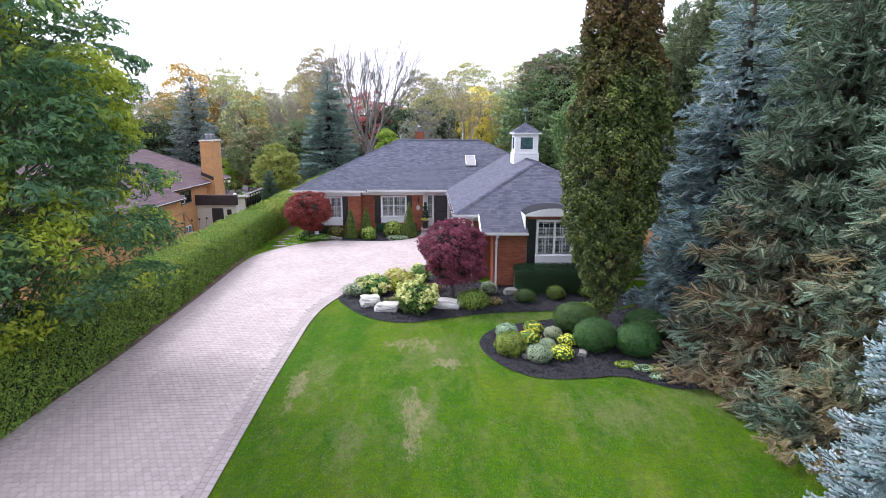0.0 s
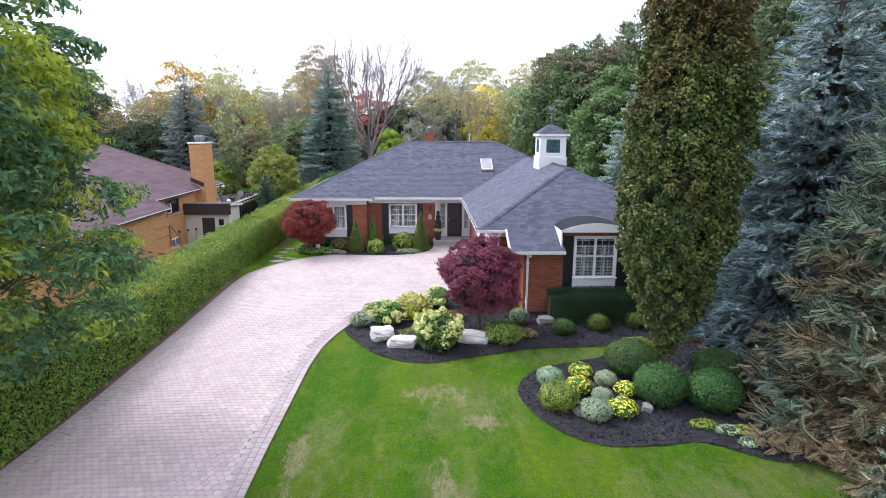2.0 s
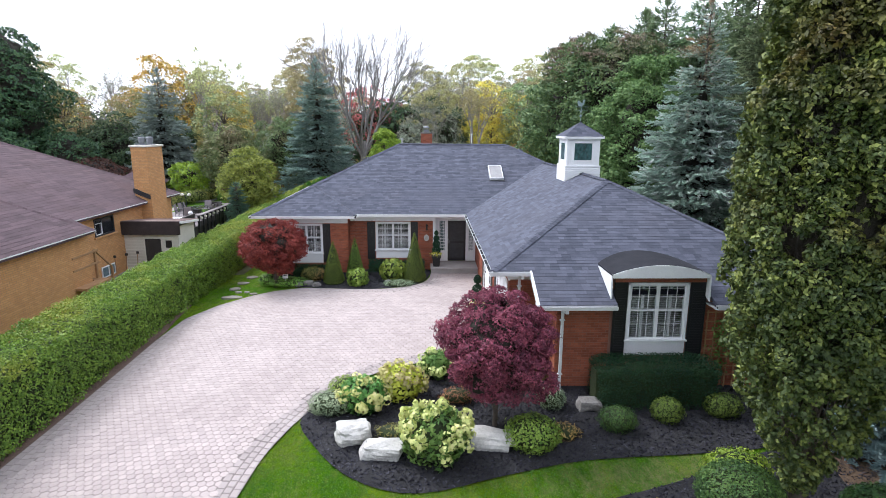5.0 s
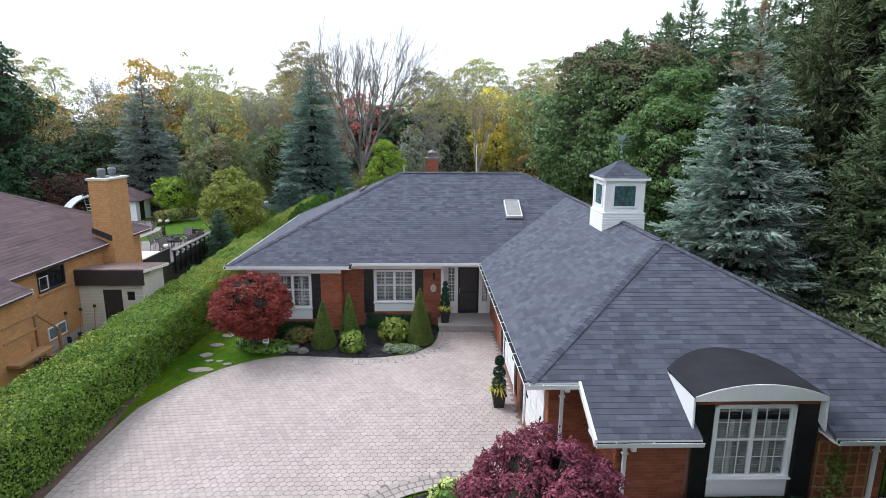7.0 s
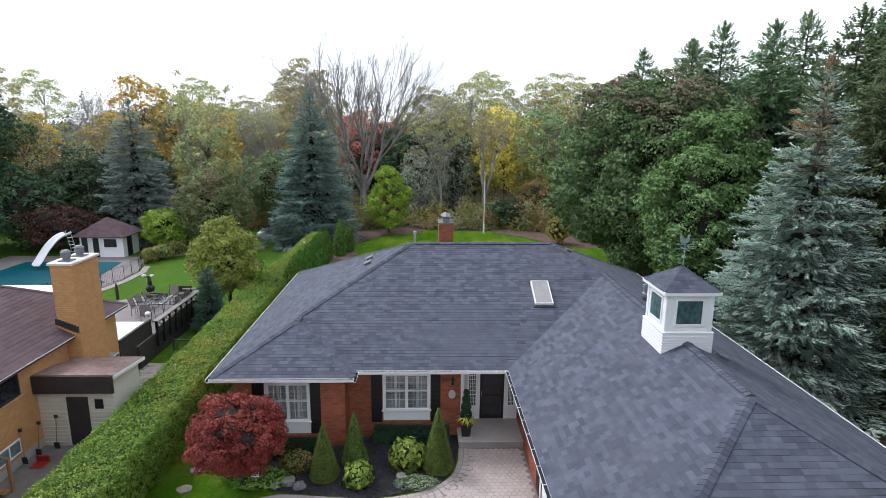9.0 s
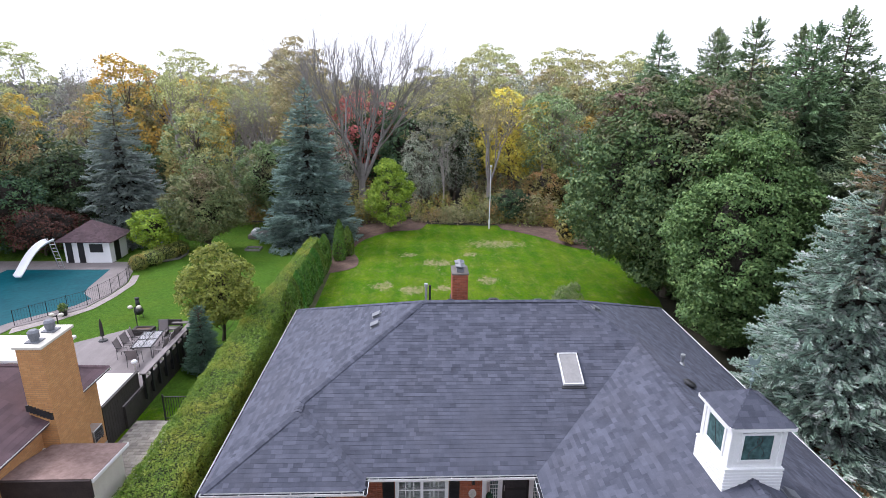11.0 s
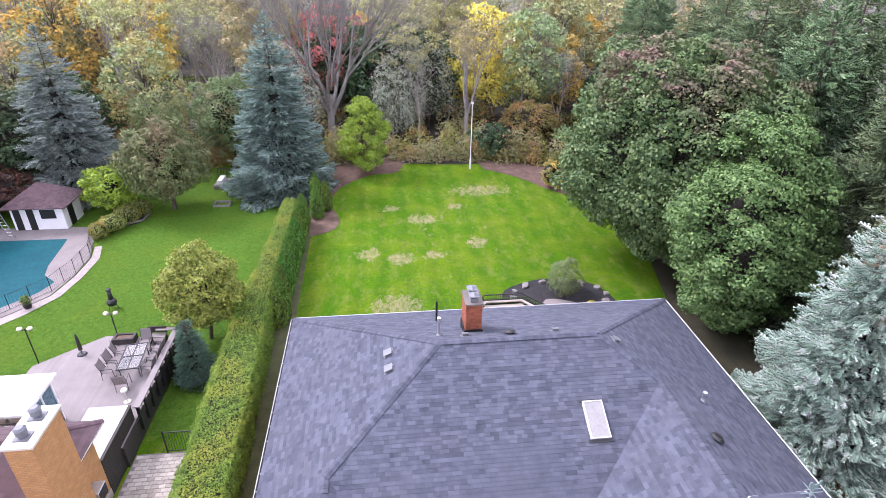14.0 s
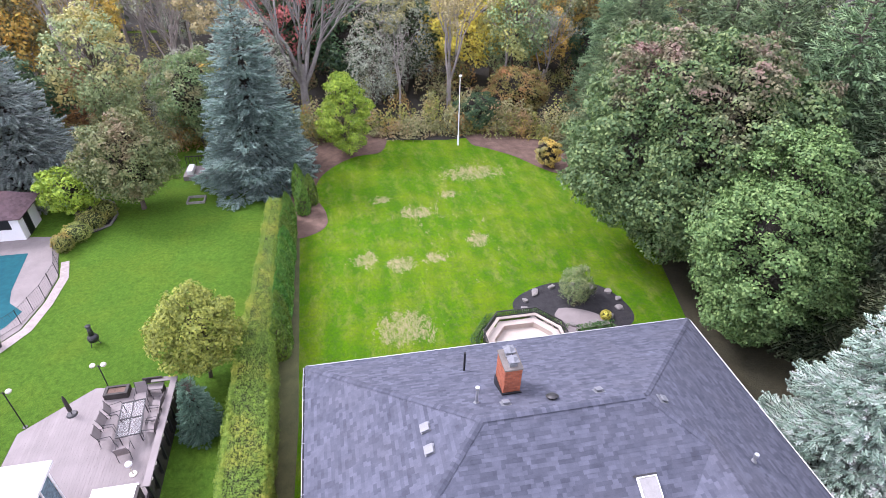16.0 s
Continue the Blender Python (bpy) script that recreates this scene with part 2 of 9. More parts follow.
M_GREYBARK = surface("grey_brown_smooth_bark", (0.155, 0.143, 0.136), (0.34, 0.318, 0.305), 16, 2, 0.95, 0.6, stretch=(3, 3, 0.5), dist=0.03)
M_PALEBARK = surface("pale_bare_bark", (0.22, 0.195, 0.18), (0.46, 0.42, 0.395), 16, 2, 0.95, 0.6, stretch=(3, 3, 0.5), dist=0.03)
M_METAL = surface("galvanised_metal", (0.45, 0.46, 0.47), (0.62, 0.63, 0.64), 25, 3, 0.4, 0.05, metal=0.8)
M_DARKMETAL = surface("dark_metal", (0.025, 0.025, 0.027), (0.06, 0.06, 0.065), 25, 3, 0.45, 0.05, metal=0.4)
M_VERDIGRIS = surface("verdigris_copper", (0.10, 0.16, 0.16), (0.26, 0.34, 0.33), 25, 3, 0.7, 0.1)
M_WOOD = surface("weathered_lumber", (0.24, 0.13, 0.06), (0.42, 0.25, 0.12), 30, 2, 0.8, 0.3, stretch=(1, 6, 6))
M_DECK = surface("greyed_deck_board", (0.185, 0.160, 0.160), (0.265, 0.235, 0.235), 30, 1.0, 0.8, 0.15, spread=0.05, stretch=(1, 8, 1))
M_DECKDARK = surface("dark_stained_board", (0.015, 0.013, 0.012), (0.05, 0.042, 0.038), 30, 2, 0.7, 0.2)
M_TANBRICK = None
M_SIDING = surface("cream_lap_siding", (0.56, 0.525, 0.455), (0.70, 0.665, 0.59), 20, 1.5, 0.6, 0.05)
M_ROLLROOF = surface("rusty_brown_roofing", (0.14, 0.085, 0.072), (0.32, 0.225, 0.20), 6, 1.2, 0.9, 0.3, spread=0.15)
M_SHEDFASCIA = surface("dark_brown_shingle_fascia", (0.018, 0.012, 0.012), (0.055, 0.037, 0.035), 25, 3, 0.9, 0.4)
M_RUBBER = surface("dark_membrane_roof", (0.016, 0.017, 0.021), (0.036, 0.037, 0.044), 50, 1.5, 0.95, 0.2)
M_RUBBER.node_tree.nodes["Principled BSDF"].inputs["Specular IOR Level"].default_value = 0.15
M_POOL = surface("teal_pool_cover", (0.0, 0.055, 0.075), (0.003, 0.10, 0.125), 3, 0.5, 0.6, 0.05)
M_POOL.node_tree.nodes["Principled BSDF"].inputs["Specular IOR Level"].default_value = 0.12
M_BLIND = surface("white_shutter_louvre", (0.62, 0.62, 0.62), (0.74, 0.74, 0.74), 20, 2, 0.5, 0.0)
M_INTERIOR = surface("dim_interior", (0.05, 0.05, 0.05), (0.11, 0.105, 0.10), 3, 0.8, 0.9, 0.0)
# dark green filler: shade behind the leaf gaps is put into the colour
M_HEDGECORE = surface("shaded_hedge_inside", (0.014, 0.022, 0.006), (0.04, 0.06, 0.014), 28, 2, 0.9, 0.6, dist=0.05)
# near-black brown: the crown's inner shade is put into this colour
M_CROWNSHADE = surface("shaded_inner_twigs", (0.014, 0.012, 0.009), (0.045, 0.037, 0.028), 12, 2.5, 0.95, 1.0, dist=0.15)


def glass_material():
    k = Nodes("window_glass", 0.03)
    k.p.inputs["Transmission Weight"].default_value = 1.0
    k.p.inputs["IOR"].default_value = 1.45
    return k.done((0.92, 0.95, 0.96))


M_GLASS = glass_material()


def dark_glass(name, col):
    k = Nodes(name, 0.05)
    k.bump(k.noise(14, 3), 0.25, 0.02)
    return k.done(k.ramp(k.noise(7, 4), [(0.35, col), (0.7, tuple(c * 2.2 for c in col))]))


M_LEADGLASS = dark_glass("leaded_green_glass", (0.035, 0.07, 0.07))
M_DARKPANE = dark_glass("dark_window_glass", (0.012, 0.014, 0.017))
M_SKYGLASS = surface("frosted_skylight_glass", (0.24, 0.235, 0.235), (0.33, 0.32, 0.315), 12, 2, 0.12, 0.0)


def shingle_material(name, lo, hi, warm):
    k = Nodes(name, 0.9)
    grain = k.noise(160, 3, 0.7)
    band = k.noise(2.2, 3, 0.6)
    tone = k.maths("ADD", k.maths("MULTIPLY", k.per_island(), 0.36), k.maths("ADD", k.maths("MULTIPLY", k.per_object(), 0.1), k.maths("MULTIPLY", band, 0.55)))
    col = k.ramp(tone, [(0.15, lo), (0.55, tuple((a + b) / 2 for a, b in zip(lo, hi))), (0.9, hi)])
    col = k.mix(k.maths("MULTIPLY", k.ramp(k.noise(0.5, 3), [(0.45, (0, 0, 0)), (0.7, (1, 1, 1))]), 0.35), col, warm)
    col = k.shift(col, 0.5, 1.0, k.maths("MULTIPLY_ADD", grain, 0.7, 0.65))
    k.bump(grain, 0.35, 0.006)
    return k.done(col)


M_SHINGLE = shingle_material("blue_grey_shingle", (0.026, 0.030, 0.047), (0.118, 0.127, 0.172), (0.078, 0.079, 0.100))
M_BROWNSHINGLE = shingle_material("brown_shingle", (0.046, 0.027, 0.034), (0.135, 0.086, 0.098), (0.105, 0.060, 0.060))


def tan_brick():
    k = Nodes("tan_brick", 0.85)
    b = k.n.new("ShaderNodeTexBrick")
    for key, v in (("Scale", 1.0), ("Brick Width", 0.21), ("Row Height", 0.075), ("Mortar Size", 0.006), ("Bias", -0.3)):
        b.inputs[key].default_value = v
    b.inputs["Color1"].default_value = (0.50, 0.25, 0.095, 1)
    b.inputs["Color2"].default_value = (0.60, 0.33, 0.135, 1)
    b.inputs["Mortar"].default_value = (0.33, 0.20, 0.11, 1)
    s = k.xyz()
    c = k.n.new("ShaderNodeCombineXYZ")
    k.l.new(k.maths("ADD", s[0], s[1]), c.inputs[0])
    k.l.new(s[2], c.inputs[1])
    k.l.new(c.outputs[0], b.inputs["Vector"])
    col = k.shift(b.outputs[0], 0.5, 1.0, k.maths("MULTIPLY_ADD", k.noise(3, 5, 0.7), 0.5, 0.75))
    k.bump(b.outputs[1], -0.3, 0.01)
    return k.done(col)


M_TANBRICK = tan_brick()
L_HEDGE = leafage("privet_leaf", [(0.056, 0.105, 0.009), (0.118, 0.198, 0.016), (0.205, 0.30, 0.03)], [(0.15, 0.185, 0.022), (0.26, 0.285, 0.04), (0.36, 0.29, 0.07)], (0.54, 0.80), 0.5, vary=0.0, clump=4.0, gain=1.4, high=(1.0, 0.14))
L_CEDAR = leafage("cedar_foliage", [(0.0325, 0.0844, 0.00864), (0.0894, 0.186, 0.0173), (0.163, 0.288, 0.0324)])
L_BOX = leafage("boxwood_leaf", [(0.0238, 0.0576, 0.0108), (0.0594, 0.122, 0.0173), (0.112, 0.187, 0.027)], gain=1.15)
L_CONE = leafage("dwarf_spruce_foliage", [(0.055, 0.09, 0.010), (0.10, 0.145, 0.016), (0.155, 0.20, 0.026)], rough=0.8)
L_YEW = leafage("yew_foliage", [(0.0064, 0.0225, 0.0064), (0.016, 0.045, 0.0096), (0.032, 0.0765, 0.0144)], gain=1.5)
L_BRIGHT = leafage("bright_shrub_leaf", [(0.0628, 0.131, 0.0154), (0.151, 0.25, 0.0258), (0.276, 0.37, 0.0644)])
L_SILVER = leafage("silvery_variegated_leaf", [(0.10, 0.16, 0.08), (0.24, 0.31, 0.18), (0.40, 0.46, 0.30)])
L_HYDRA = leafage("hydrangea_leaf", [(0.04, 0.10, 0.015), (0.10, 0.19, 0.03), (0.16, 0.25, 0.05)])
L_HYDRAFL = leafage("lime_hydrangea_floret", [(0.324, 0.364, 0.096), (0.486, 0.494, 0.176), (0.621, 0.52, 0.272)])
L_GOLD = leafage("golden_leaf", [(0.30, 0.33, 0.04), (0.48, 0.46, 0.06), (0.62, 0.56, 0.10)])
L_MUM = leafage("yellow_petal", [(0.55, 0.42, 0.02), (0.70, 0.58, 0.04), (0.8, 0.7, 0.12)])
L_RED = leafage("crimson_maple_leaf", [(0.085, 0.016, 0.012), (0.21, 0.042, 0.028), (0.41, 0.11, 0.065)], vary=0.01)
L_PURPLE = leafage("purple_maple_leaf", [(0.045, 0.011, 0.021), (0.125, 0.030, 0.050), (0.29, 0.075, 0.11)], vary=0.01, gain=1.6)
L_BEECH = leafage("bronze_beech_leaf", [(0.022, 0.036, 0.006), (0.062, 0.086, 0.014), (0.20, 0.225, 0.04)], [(0.034, 0.029, 0.010), (0.088, 0.062, 0.02), (0.19, 0.115, 0.042)], (0.46, 0.66), 0.4, vary=0.01, high=(8.0, 0.03), gain=1.45)
L_LOCUST = leafage("locust_leaf", [(0.0321, 0.0745, 0.034), (0.0677, 0.137, 0.0527), (0.128, 0.209, 0.0723)], [(0.142, 0.213, 0.0255), (0.299, 0.327, 0.034)], (0.51, 0.60), 0.55, through_light=0.42, vary=0.01, gain=1.8)
L_MAPLE = leafage("green_maple_leaf", [(0.030, 0.070, 0.020), (0.080, 0.142, 0.042), (0.19, 0.26, 0.085)], [(0.128, 0.0958, 0.0748), (0.269, 0.163, 0.138)], (0.54, 0.74), 0.3, vary=0.02, high=(11.5, 0.045), gain=1.5)
L_GREEN = leafage("fresh_green_leaf", [(0.040, 0.095, 0.022), (0.105, 0.20, 0.052), (0.22, 0.335, 0.105)], vary=0.02, gain=1.38)
L_LIME = leafage("lime_green_leaf", [(0.0845, 0.16, 0.0126), (0.201, 0.299, 0.021), (0.359, 0.439, 0.042)], vary=0.01)
L_OLIVE = leafage("olive_turning_leaf", [(0.078, 0.0975, 0.0195), (0.182, 0.195, 0.039), (0.325, 0.286, 0.078)], [(0.26, 0.169, 0.052), (0.416, 0.26, 0.091)], (0.5, 0.66), 0.5)
L_BROWNING = leafage("browning_green_leaf", [(0.055, 0.086, 0.025), (0.12, 0.158, 0.05), (0.225, 0.24, 0.09)], [(0.12, 0.10, 0.05), (0.22, 0.175, 0.10)], (0.52, 0.68), 0.4)
L_DARK = leafage("dark_green_leaf", [(0.0195, 0.0455, 0.0182), (0.0455, 0.0845, 0.026), (0.0975, 0.143, 0.0455)])
L_GREY = leafage("grey_green_willow_leaf", [(0.139, 0.167, 0.114), (0.263, 0.288, 0.213), (0.386, 0.403, 0.303)], gain=1.4)
L_YELLOWTREE = leafage("yellow_autumn_leaf", [(0.245, 0.192, 0.0408), (0.459, 0.336, 0.0612), (0.632, 0.442, 0.102)], [(0.143, 0.163, 0.0612), (0.255, 0.24, 0.102)], (0.5, 0.65), 0.4, vary=0.04, gain=1.75)
L_REDTREE = leafage("red_autumn_leaf", [(0.17, 0.05, 0.05), (0.29, 0.09, 0.09), (0.42, 0.15, 0.14)], vary=0.02, gain=1.9)
L_RUST = leafage("rust_brown_leaf", [(0.13, 0.0715, 0.0325), (0.26, 0.143, 0.052), (0.39, 0.234, 0.091)], vary=0.05)
L_BLUE = leafage("blue_spruce_needle", [(0.042, 0.063, 0.053), (0.118, 0.166, 0.142), (0.24, 0.31, 0.272)], rough=0.7, through_light=0.12, clump=1.2, gain=2.7, vary=0.02)
# shade on the lower boughs is painted in: dark needles, paler with height
L_BLUESHADED = leafage("shaded_blue_spruce_needle", [(0.036, 0.056, 0.052), (0.10, 0.142, 0.138), (0.21, 0.275, 0.27)], [(0.07, 0.10, 0.10), (0.18, 0.24, 0.245), (0.33, 0.41, 0.42)], (0.50, 0.75), 0.5, high=(5.0, 0.05), rough=0.7, through_light=0.12, vary=0.02, clump=1.2, gain=2.3)
L_PALEBLUE = leafage("pale_blue_needle", [(0.10, 0.14, 0.14), (0.20, 0.26, 0.26), (0.36, 0.43, 0.43)], rough=0.7, through_light=0.12, clump=1.2, gain=2.4, vary=0.02)
L_TEAL = leafage("teal_spruce_needle", [(0.027, 0.054, 0.030), (0.060, 0.105, 0.064), (0.11, 0.17, 0.115)], rough=0.7, through_light=0.12, clump=1.2, gain=1.9, vary=0.02)
L_BLUEOLD = leafage("weathered_blue_spruce_needle", [(0.0862, 0.121, 0.0947), (0.197, 0.255, 0.206), (0.37, 0.453, 0.368)], [(0.123, 0.0891, 0.0501), (0.222, 0.157, 0.0947)], (0.60, 0.74), 0.6, rough=0.7, high=(8.5, 0.035), through_light=0.12, clump=1.2, gain=2.45, vary=0.02)
L_SPRUCE = leafage("grey_green_spruce_needle", [(0.04, 0.06, 0.04), (0.10, 0.14, 0.094), (0.198, 0.258, 0.181)], [(0.115, 0.096, 0.056), (0.231, 0.19, 0.115)], (0.44, 0.60), 0.5, rough=0.75, high=(2.2, -0.025), through_light=0.15, clump=1.2, gain=2.3, vary=0.02)
L_DARKSPRUCE = leafage("dark_spruce_needle", [(0.045, 0.068, 0.034), (0.102, 0.138, 0.068), (0.185, 0.225, 0.12)], rough=0.7, through_light=0.12, clump=1.2, gain=2.45)

# ---- mesh helpers ----
RNG = np.random.default_rng(7)


def link_mesh(name, verts, faces, material, parent=None, label="", smooth=False):
    """A mesh object from vertex and face arrays, in world places; under parent if one is given."""
    me = bpy.data.meshes.new(name)
    v = np.asarray(verts, dtype=np.float32).reshape(-1, 3)
    if isinstance(faces, np.ndarray):
        k = faces.shape[1]
        me.vertices.add(len(v))
        me.vertices.foreach_set("co", v.ravel())
        me.loops.add(faces.size)
        me.loops.foreach_set("vertex_index", faces.astype(np.int32).ravel())
        me.polygons.add(len(faces))
        me.polygons.foreach_set("loop_start", np.arange(0, faces.size, k, dtype=np.int32))
        me.update(calc_edges=True)
    else:
        me.from_pydata([tuple(map(float, p)) for p in v], [], faces)
    me.materials.append(material)
    if smooth:
        me.polygons.foreach_set("use_smooth", np.ones(len(me.polygons), dtype=bool))
    return hang(new(name, me), parent, label)


def hang(ob, parent, label=""):
    if parent is not None:
        ob.parent = parent
        chain, up = Matrix.Identity(4), parent
        while up is not None:
            chain = up.matrix_basis.copy() if up.parent is None else chain
            up = up.parent
        ob.matrix_parent_inverse = chain.inverted() if parent.parent is None else Matrix.Identity(4)
    if label:
        ob["label"] = label
    return ob


def part(name, bm, material, parent=None, label="", smooth=False):
    me = bpy.data.meshes.new(name)
    bmesh.ops.recalc_face_normals(bm, faces=bm.faces)
    bm.to_mesh(me)
    bm.free()
    me.materials.append(material)
    if smooth:
        me.polygons.foreach_set("use_smooth", np.ones(len(me.polygons), dtype=bool))
    return hang(new(name, me), parent, label)


def thing(name, x, y, z, label, category, group="", kind=""):
    ob = new(name)
    ob.empty_display_size = 0.2
    ob.matrix_basis = Matrix.Translation((x, y, z))
    return tagged(ob, label, category, group, kind)


def box(bm, x0, x1, y0, y1, z0, z1, bevel=0.0, m=None):
    r = bmesh.ops.create_cube(bm, size=1, matrix=Matrix.Translation(((x0 + x1) / 2, (y0 + y1) / 2, (z0 + z1) / 2)) @ Matrix.Diagonal((abs(x1 - x0), abs(y1 - y0), abs(z1 - z0), 1)))
    vs = r["verts"]
    if bevel:
        es = list({e for v in vs for e in v.link_edges})
        b = bmesh.ops.bevel(bm, geom=es, offset=bevel, segments=1, affect="EDGES")
        vs = list({v for f in b["faces"] for v in f.verts} | {v for v in vs if v.is_valid})
    if m is not None:
        bmesh.ops.transform(bm, matrix=m, verts=[v for v in vs if v.is_valid])
    return bm


def boxes(*items, bevel=0.0):
    bm = bmesh.new()
    for it in items:
        box(bm, *it, bevel=bevel)
    return bm


def cyl(bm, x, y, z0, z1, r0, r1=None, seg=14, m=None):
    r1 = r0 if r1 is None else r1
    mat = Matrix.Translation((x, y, (z0 + z1) / 2))
    if m is not None:
        mat = m @ mat
    bmesh.ops.create_cone(bm, cap_ends=True, segments=seg, radius1=r0, radius2=r1, depth=z1 - z0, matrix=mat)
    return bm


def rod(bm, a, b, r, seg=8):
    a, b = Vector(a), Vector(b)
    d = b - a
    m = Matrix.Translation((a + b) / 2) @ d.to_track_quat("Z", "Y").to_matrix().to_4x4()
    bmesh.ops.create_cone(bm, cap_ends=True, segments=seg, radius1=r, radius2=r, depth=d.length, matrix=m)
    return bm


def gz(x, y):
    """The ground's height."""
    x, y = np.asarray(x, float), np.asarray(y, float)
    mid = np.interp(y, [-60, 0, 10, 16, 22, 26, 31, 36, 50, 60, 80, 130, 400, 1500], [-2.2, -1.6, -1.2, -.85, -.58, -.38, -.12, -.03, -.3, -.5, -.5, -.6, -1, -6])
    left = np.interp(y, [-60, 0, 16, 24, 31, 36, 45, 50, 60, 70, 130, 400, 1500], [-2.2, -1.6, -.95, -.68, -.32, -.42, -.5, -.55, -.7, -.9, -1, -1.2, -6])
    far = np.interp(y, [-60, 0, 30, 50, 60, 130, 400, 1500], [-2.2, -1.6, -.6, -.8, -1, -1, -1.2, -6])
    w = np.clip((-x - 6) / 5, 0, 1)
    u = np.clip((-x - 20) / 5, 0, 1)
    z = mid * (1 - w) + left * w
    return z * (1 - u) + far * u


def ground_patch(name, outline, material, lift, label="", category="", thick=0.0, step=1.0):
    """A sheet over the ground inside an outline."""
    bm = bmesh.new()
    f = bm.faces.new([bm.verts.new((x, y, 0)) for x, y in outline])
    xs, ys = [p[0] for p in outline], [p[1] for p in outline]
    for lo, hi, n in ((min(xs), max(xs), (1, 0, 0)), (min(ys), max(ys), (0, 1, 0))):
        c = math.floor(lo / step) * step + step
        while c < hi:
            bmesh.ops.bisect_plane(bm, geom=bm.verts[:] + bm.edges[:] + bm.faces[:], plane_co=(c * n[0], c * n[1], 0), plane_no=n)
            c += step
    for v in bm.verts:
        v.co.z = float(gz(v.co.x, v.co.y)) + lift
    bmesh.ops.triangulate(bm, faces=bm.faces[:])
    for f in bm.faces:
        if f.normal.z < 0:
            f.normal_flip()
    if thick:
        r = bmesh.ops.extrude_face_region(bm, geom=bm.faces[:])
        for v in [g for g in r["geom"] if isinstance(g, bmesh.types.BMVert)]:
            v.co.z -= thick
    ob = part(name, bm, material)
    return tagged(ob, label, category, kind="structure")


def smooth_loop(pts, per=6):
    """A closed curve through points."""
    p = np.array(pts, float)
    out = []
    n = len(p)
    for i in range(n):
        a, b, c, d = p[i - 1], p[i], p[(i + 1) % n], p[(i + 2) % n]
        for t in np.linspace(0, 1, per, endpoint=False):
            out.append(0.5 * (2 * b + (c - a) * t + (2 * a - 5 * b + 4 * c - d) * t * t + (3 * b - a - 3 * c + d) * t ** 3))
    return [tuple(q) for q in out]


def inside(poly, x, y):
    p = np.asarray(poly)
    q = np.roll(p, -1, axis=0)
    x, y = np.atleast_1d(x)[:, None], np.atleast_1d(y)[:, None]
    cross = (p[:, 1] > y) != (q[:, 1] > y)
    with np.errstate(divide="ignore", invalid="ignore"):
        xi = p[:, 0] + (y - p[:, 1]) / (q[:, 1] - p[:, 1]) * (q[:, 0] - p[:, 0])
    return (np.sum(cross & (x < xi), axis=1) % 2).astype(bool)


# ---- plants ----
def unit(a):
    return a / np.maximum(np.linalg.norm(a, axis=1, keepdims=True), 1e-9)


def leaf_faces(p, n, size, aspect, rng, axis=None, wild=0.7, curl=0.12):
    """Folded leaf blades: four corners each."""
    c = len(p)
    n = unit(n + wild * rng.normal(size=(c, 3)))
    t = axis if axis is not None else rng.normal(size=(c, 3))
    t = unit(t - (t * n).sum(1, keepdims=True) * n)
    b = np.cross(n, t)
    L = (size * rng.uniform(0.7, 1.3, c))[:, None]
    w = L * aspect * 0.5
    v = np.stack([p - t * L * 0.5, p + b * w + n * L * curl, p + t * L * 0.5 - n * L * curl, p - b * w + n * L * curl], 1)
    return v.reshape(-1, 3), np.arange(4 * c).reshape(-1, 4)


def tubes(lines, seg=6):
    """Tapered tubes along polylines of (point, radius)."""
    vs, fs, off = [], [], 0
    ang = np.linspace(0, 2 * np.pi, seg, endpoint=False)
    for pts, rad in lines:
        pts, rad = np.asarray(pts, float), np.asarray(rad, float)
        d = np.gradient(pts, axis=0)
        d = unit(d)
        ref = np.where(np.abs(d[:, 2:3]) > 0.9, [[1.0, 0, 0]], [[0, 0, 1.0]])
        a = unit(np.cross(d, ref))
        b = np.cross(d, a)
        ring = pts[:, None] + rad[:, None, None] * (np.cos(ang)[None, :, None] * a[:, None] + np.sin(ang)[None, :, None] * b[:, None])
        vs.append(ring.reshape(-1, 3))
        n = len(pts)
        i = np.arange(n - 1)[:, None] * seg + np.arange(seg)[None]
        j = np.arange(n - 1)[:, None] * seg + (np.arange(seg)[None] + 1) % seg
        fs.append(np.stack([i, j, j + seg, i + seg], -1).reshape(-1, 4) + off)
        off += n * seg
    return np.concatenate(vs), np.concatenate(fs)


def limb(a, b, r0, r1, rng, bend=0.12, n=5):
    a, b = np.asarray(a, float), np.asarray(b, float)
    t = np.linspace(0, 1, n)[:, None]
    p = a + (b - a) * t
    sag = np.linalg.norm(b - a) * bend
    p += np.sin(np.pi * t) * rng.normal(size=3) * sag * 0.6
    p += np.sin(np.pi * t) * np.array([0, 0, sag * 0.5])
    return p, np.linspace(r0, r1, n)


def crown_width(c, egg, vase):
    """Half width of a crown at height c (-1 to 1), as a share of its radius."""
    if vase:
        return np.interp((c + 1) / 2, [0, 0.05, 0.14, 0.28, 0.42, 0.6, 0.8, 0.93, 1.0], [0.05, 0.30, 0.68, 0.97, 1.06, 0.97, 0.74, 0.45, 0.06])
    return np.sqrt(np.maximum(0.0, 1 - c * c)) * (1 - egg * c)


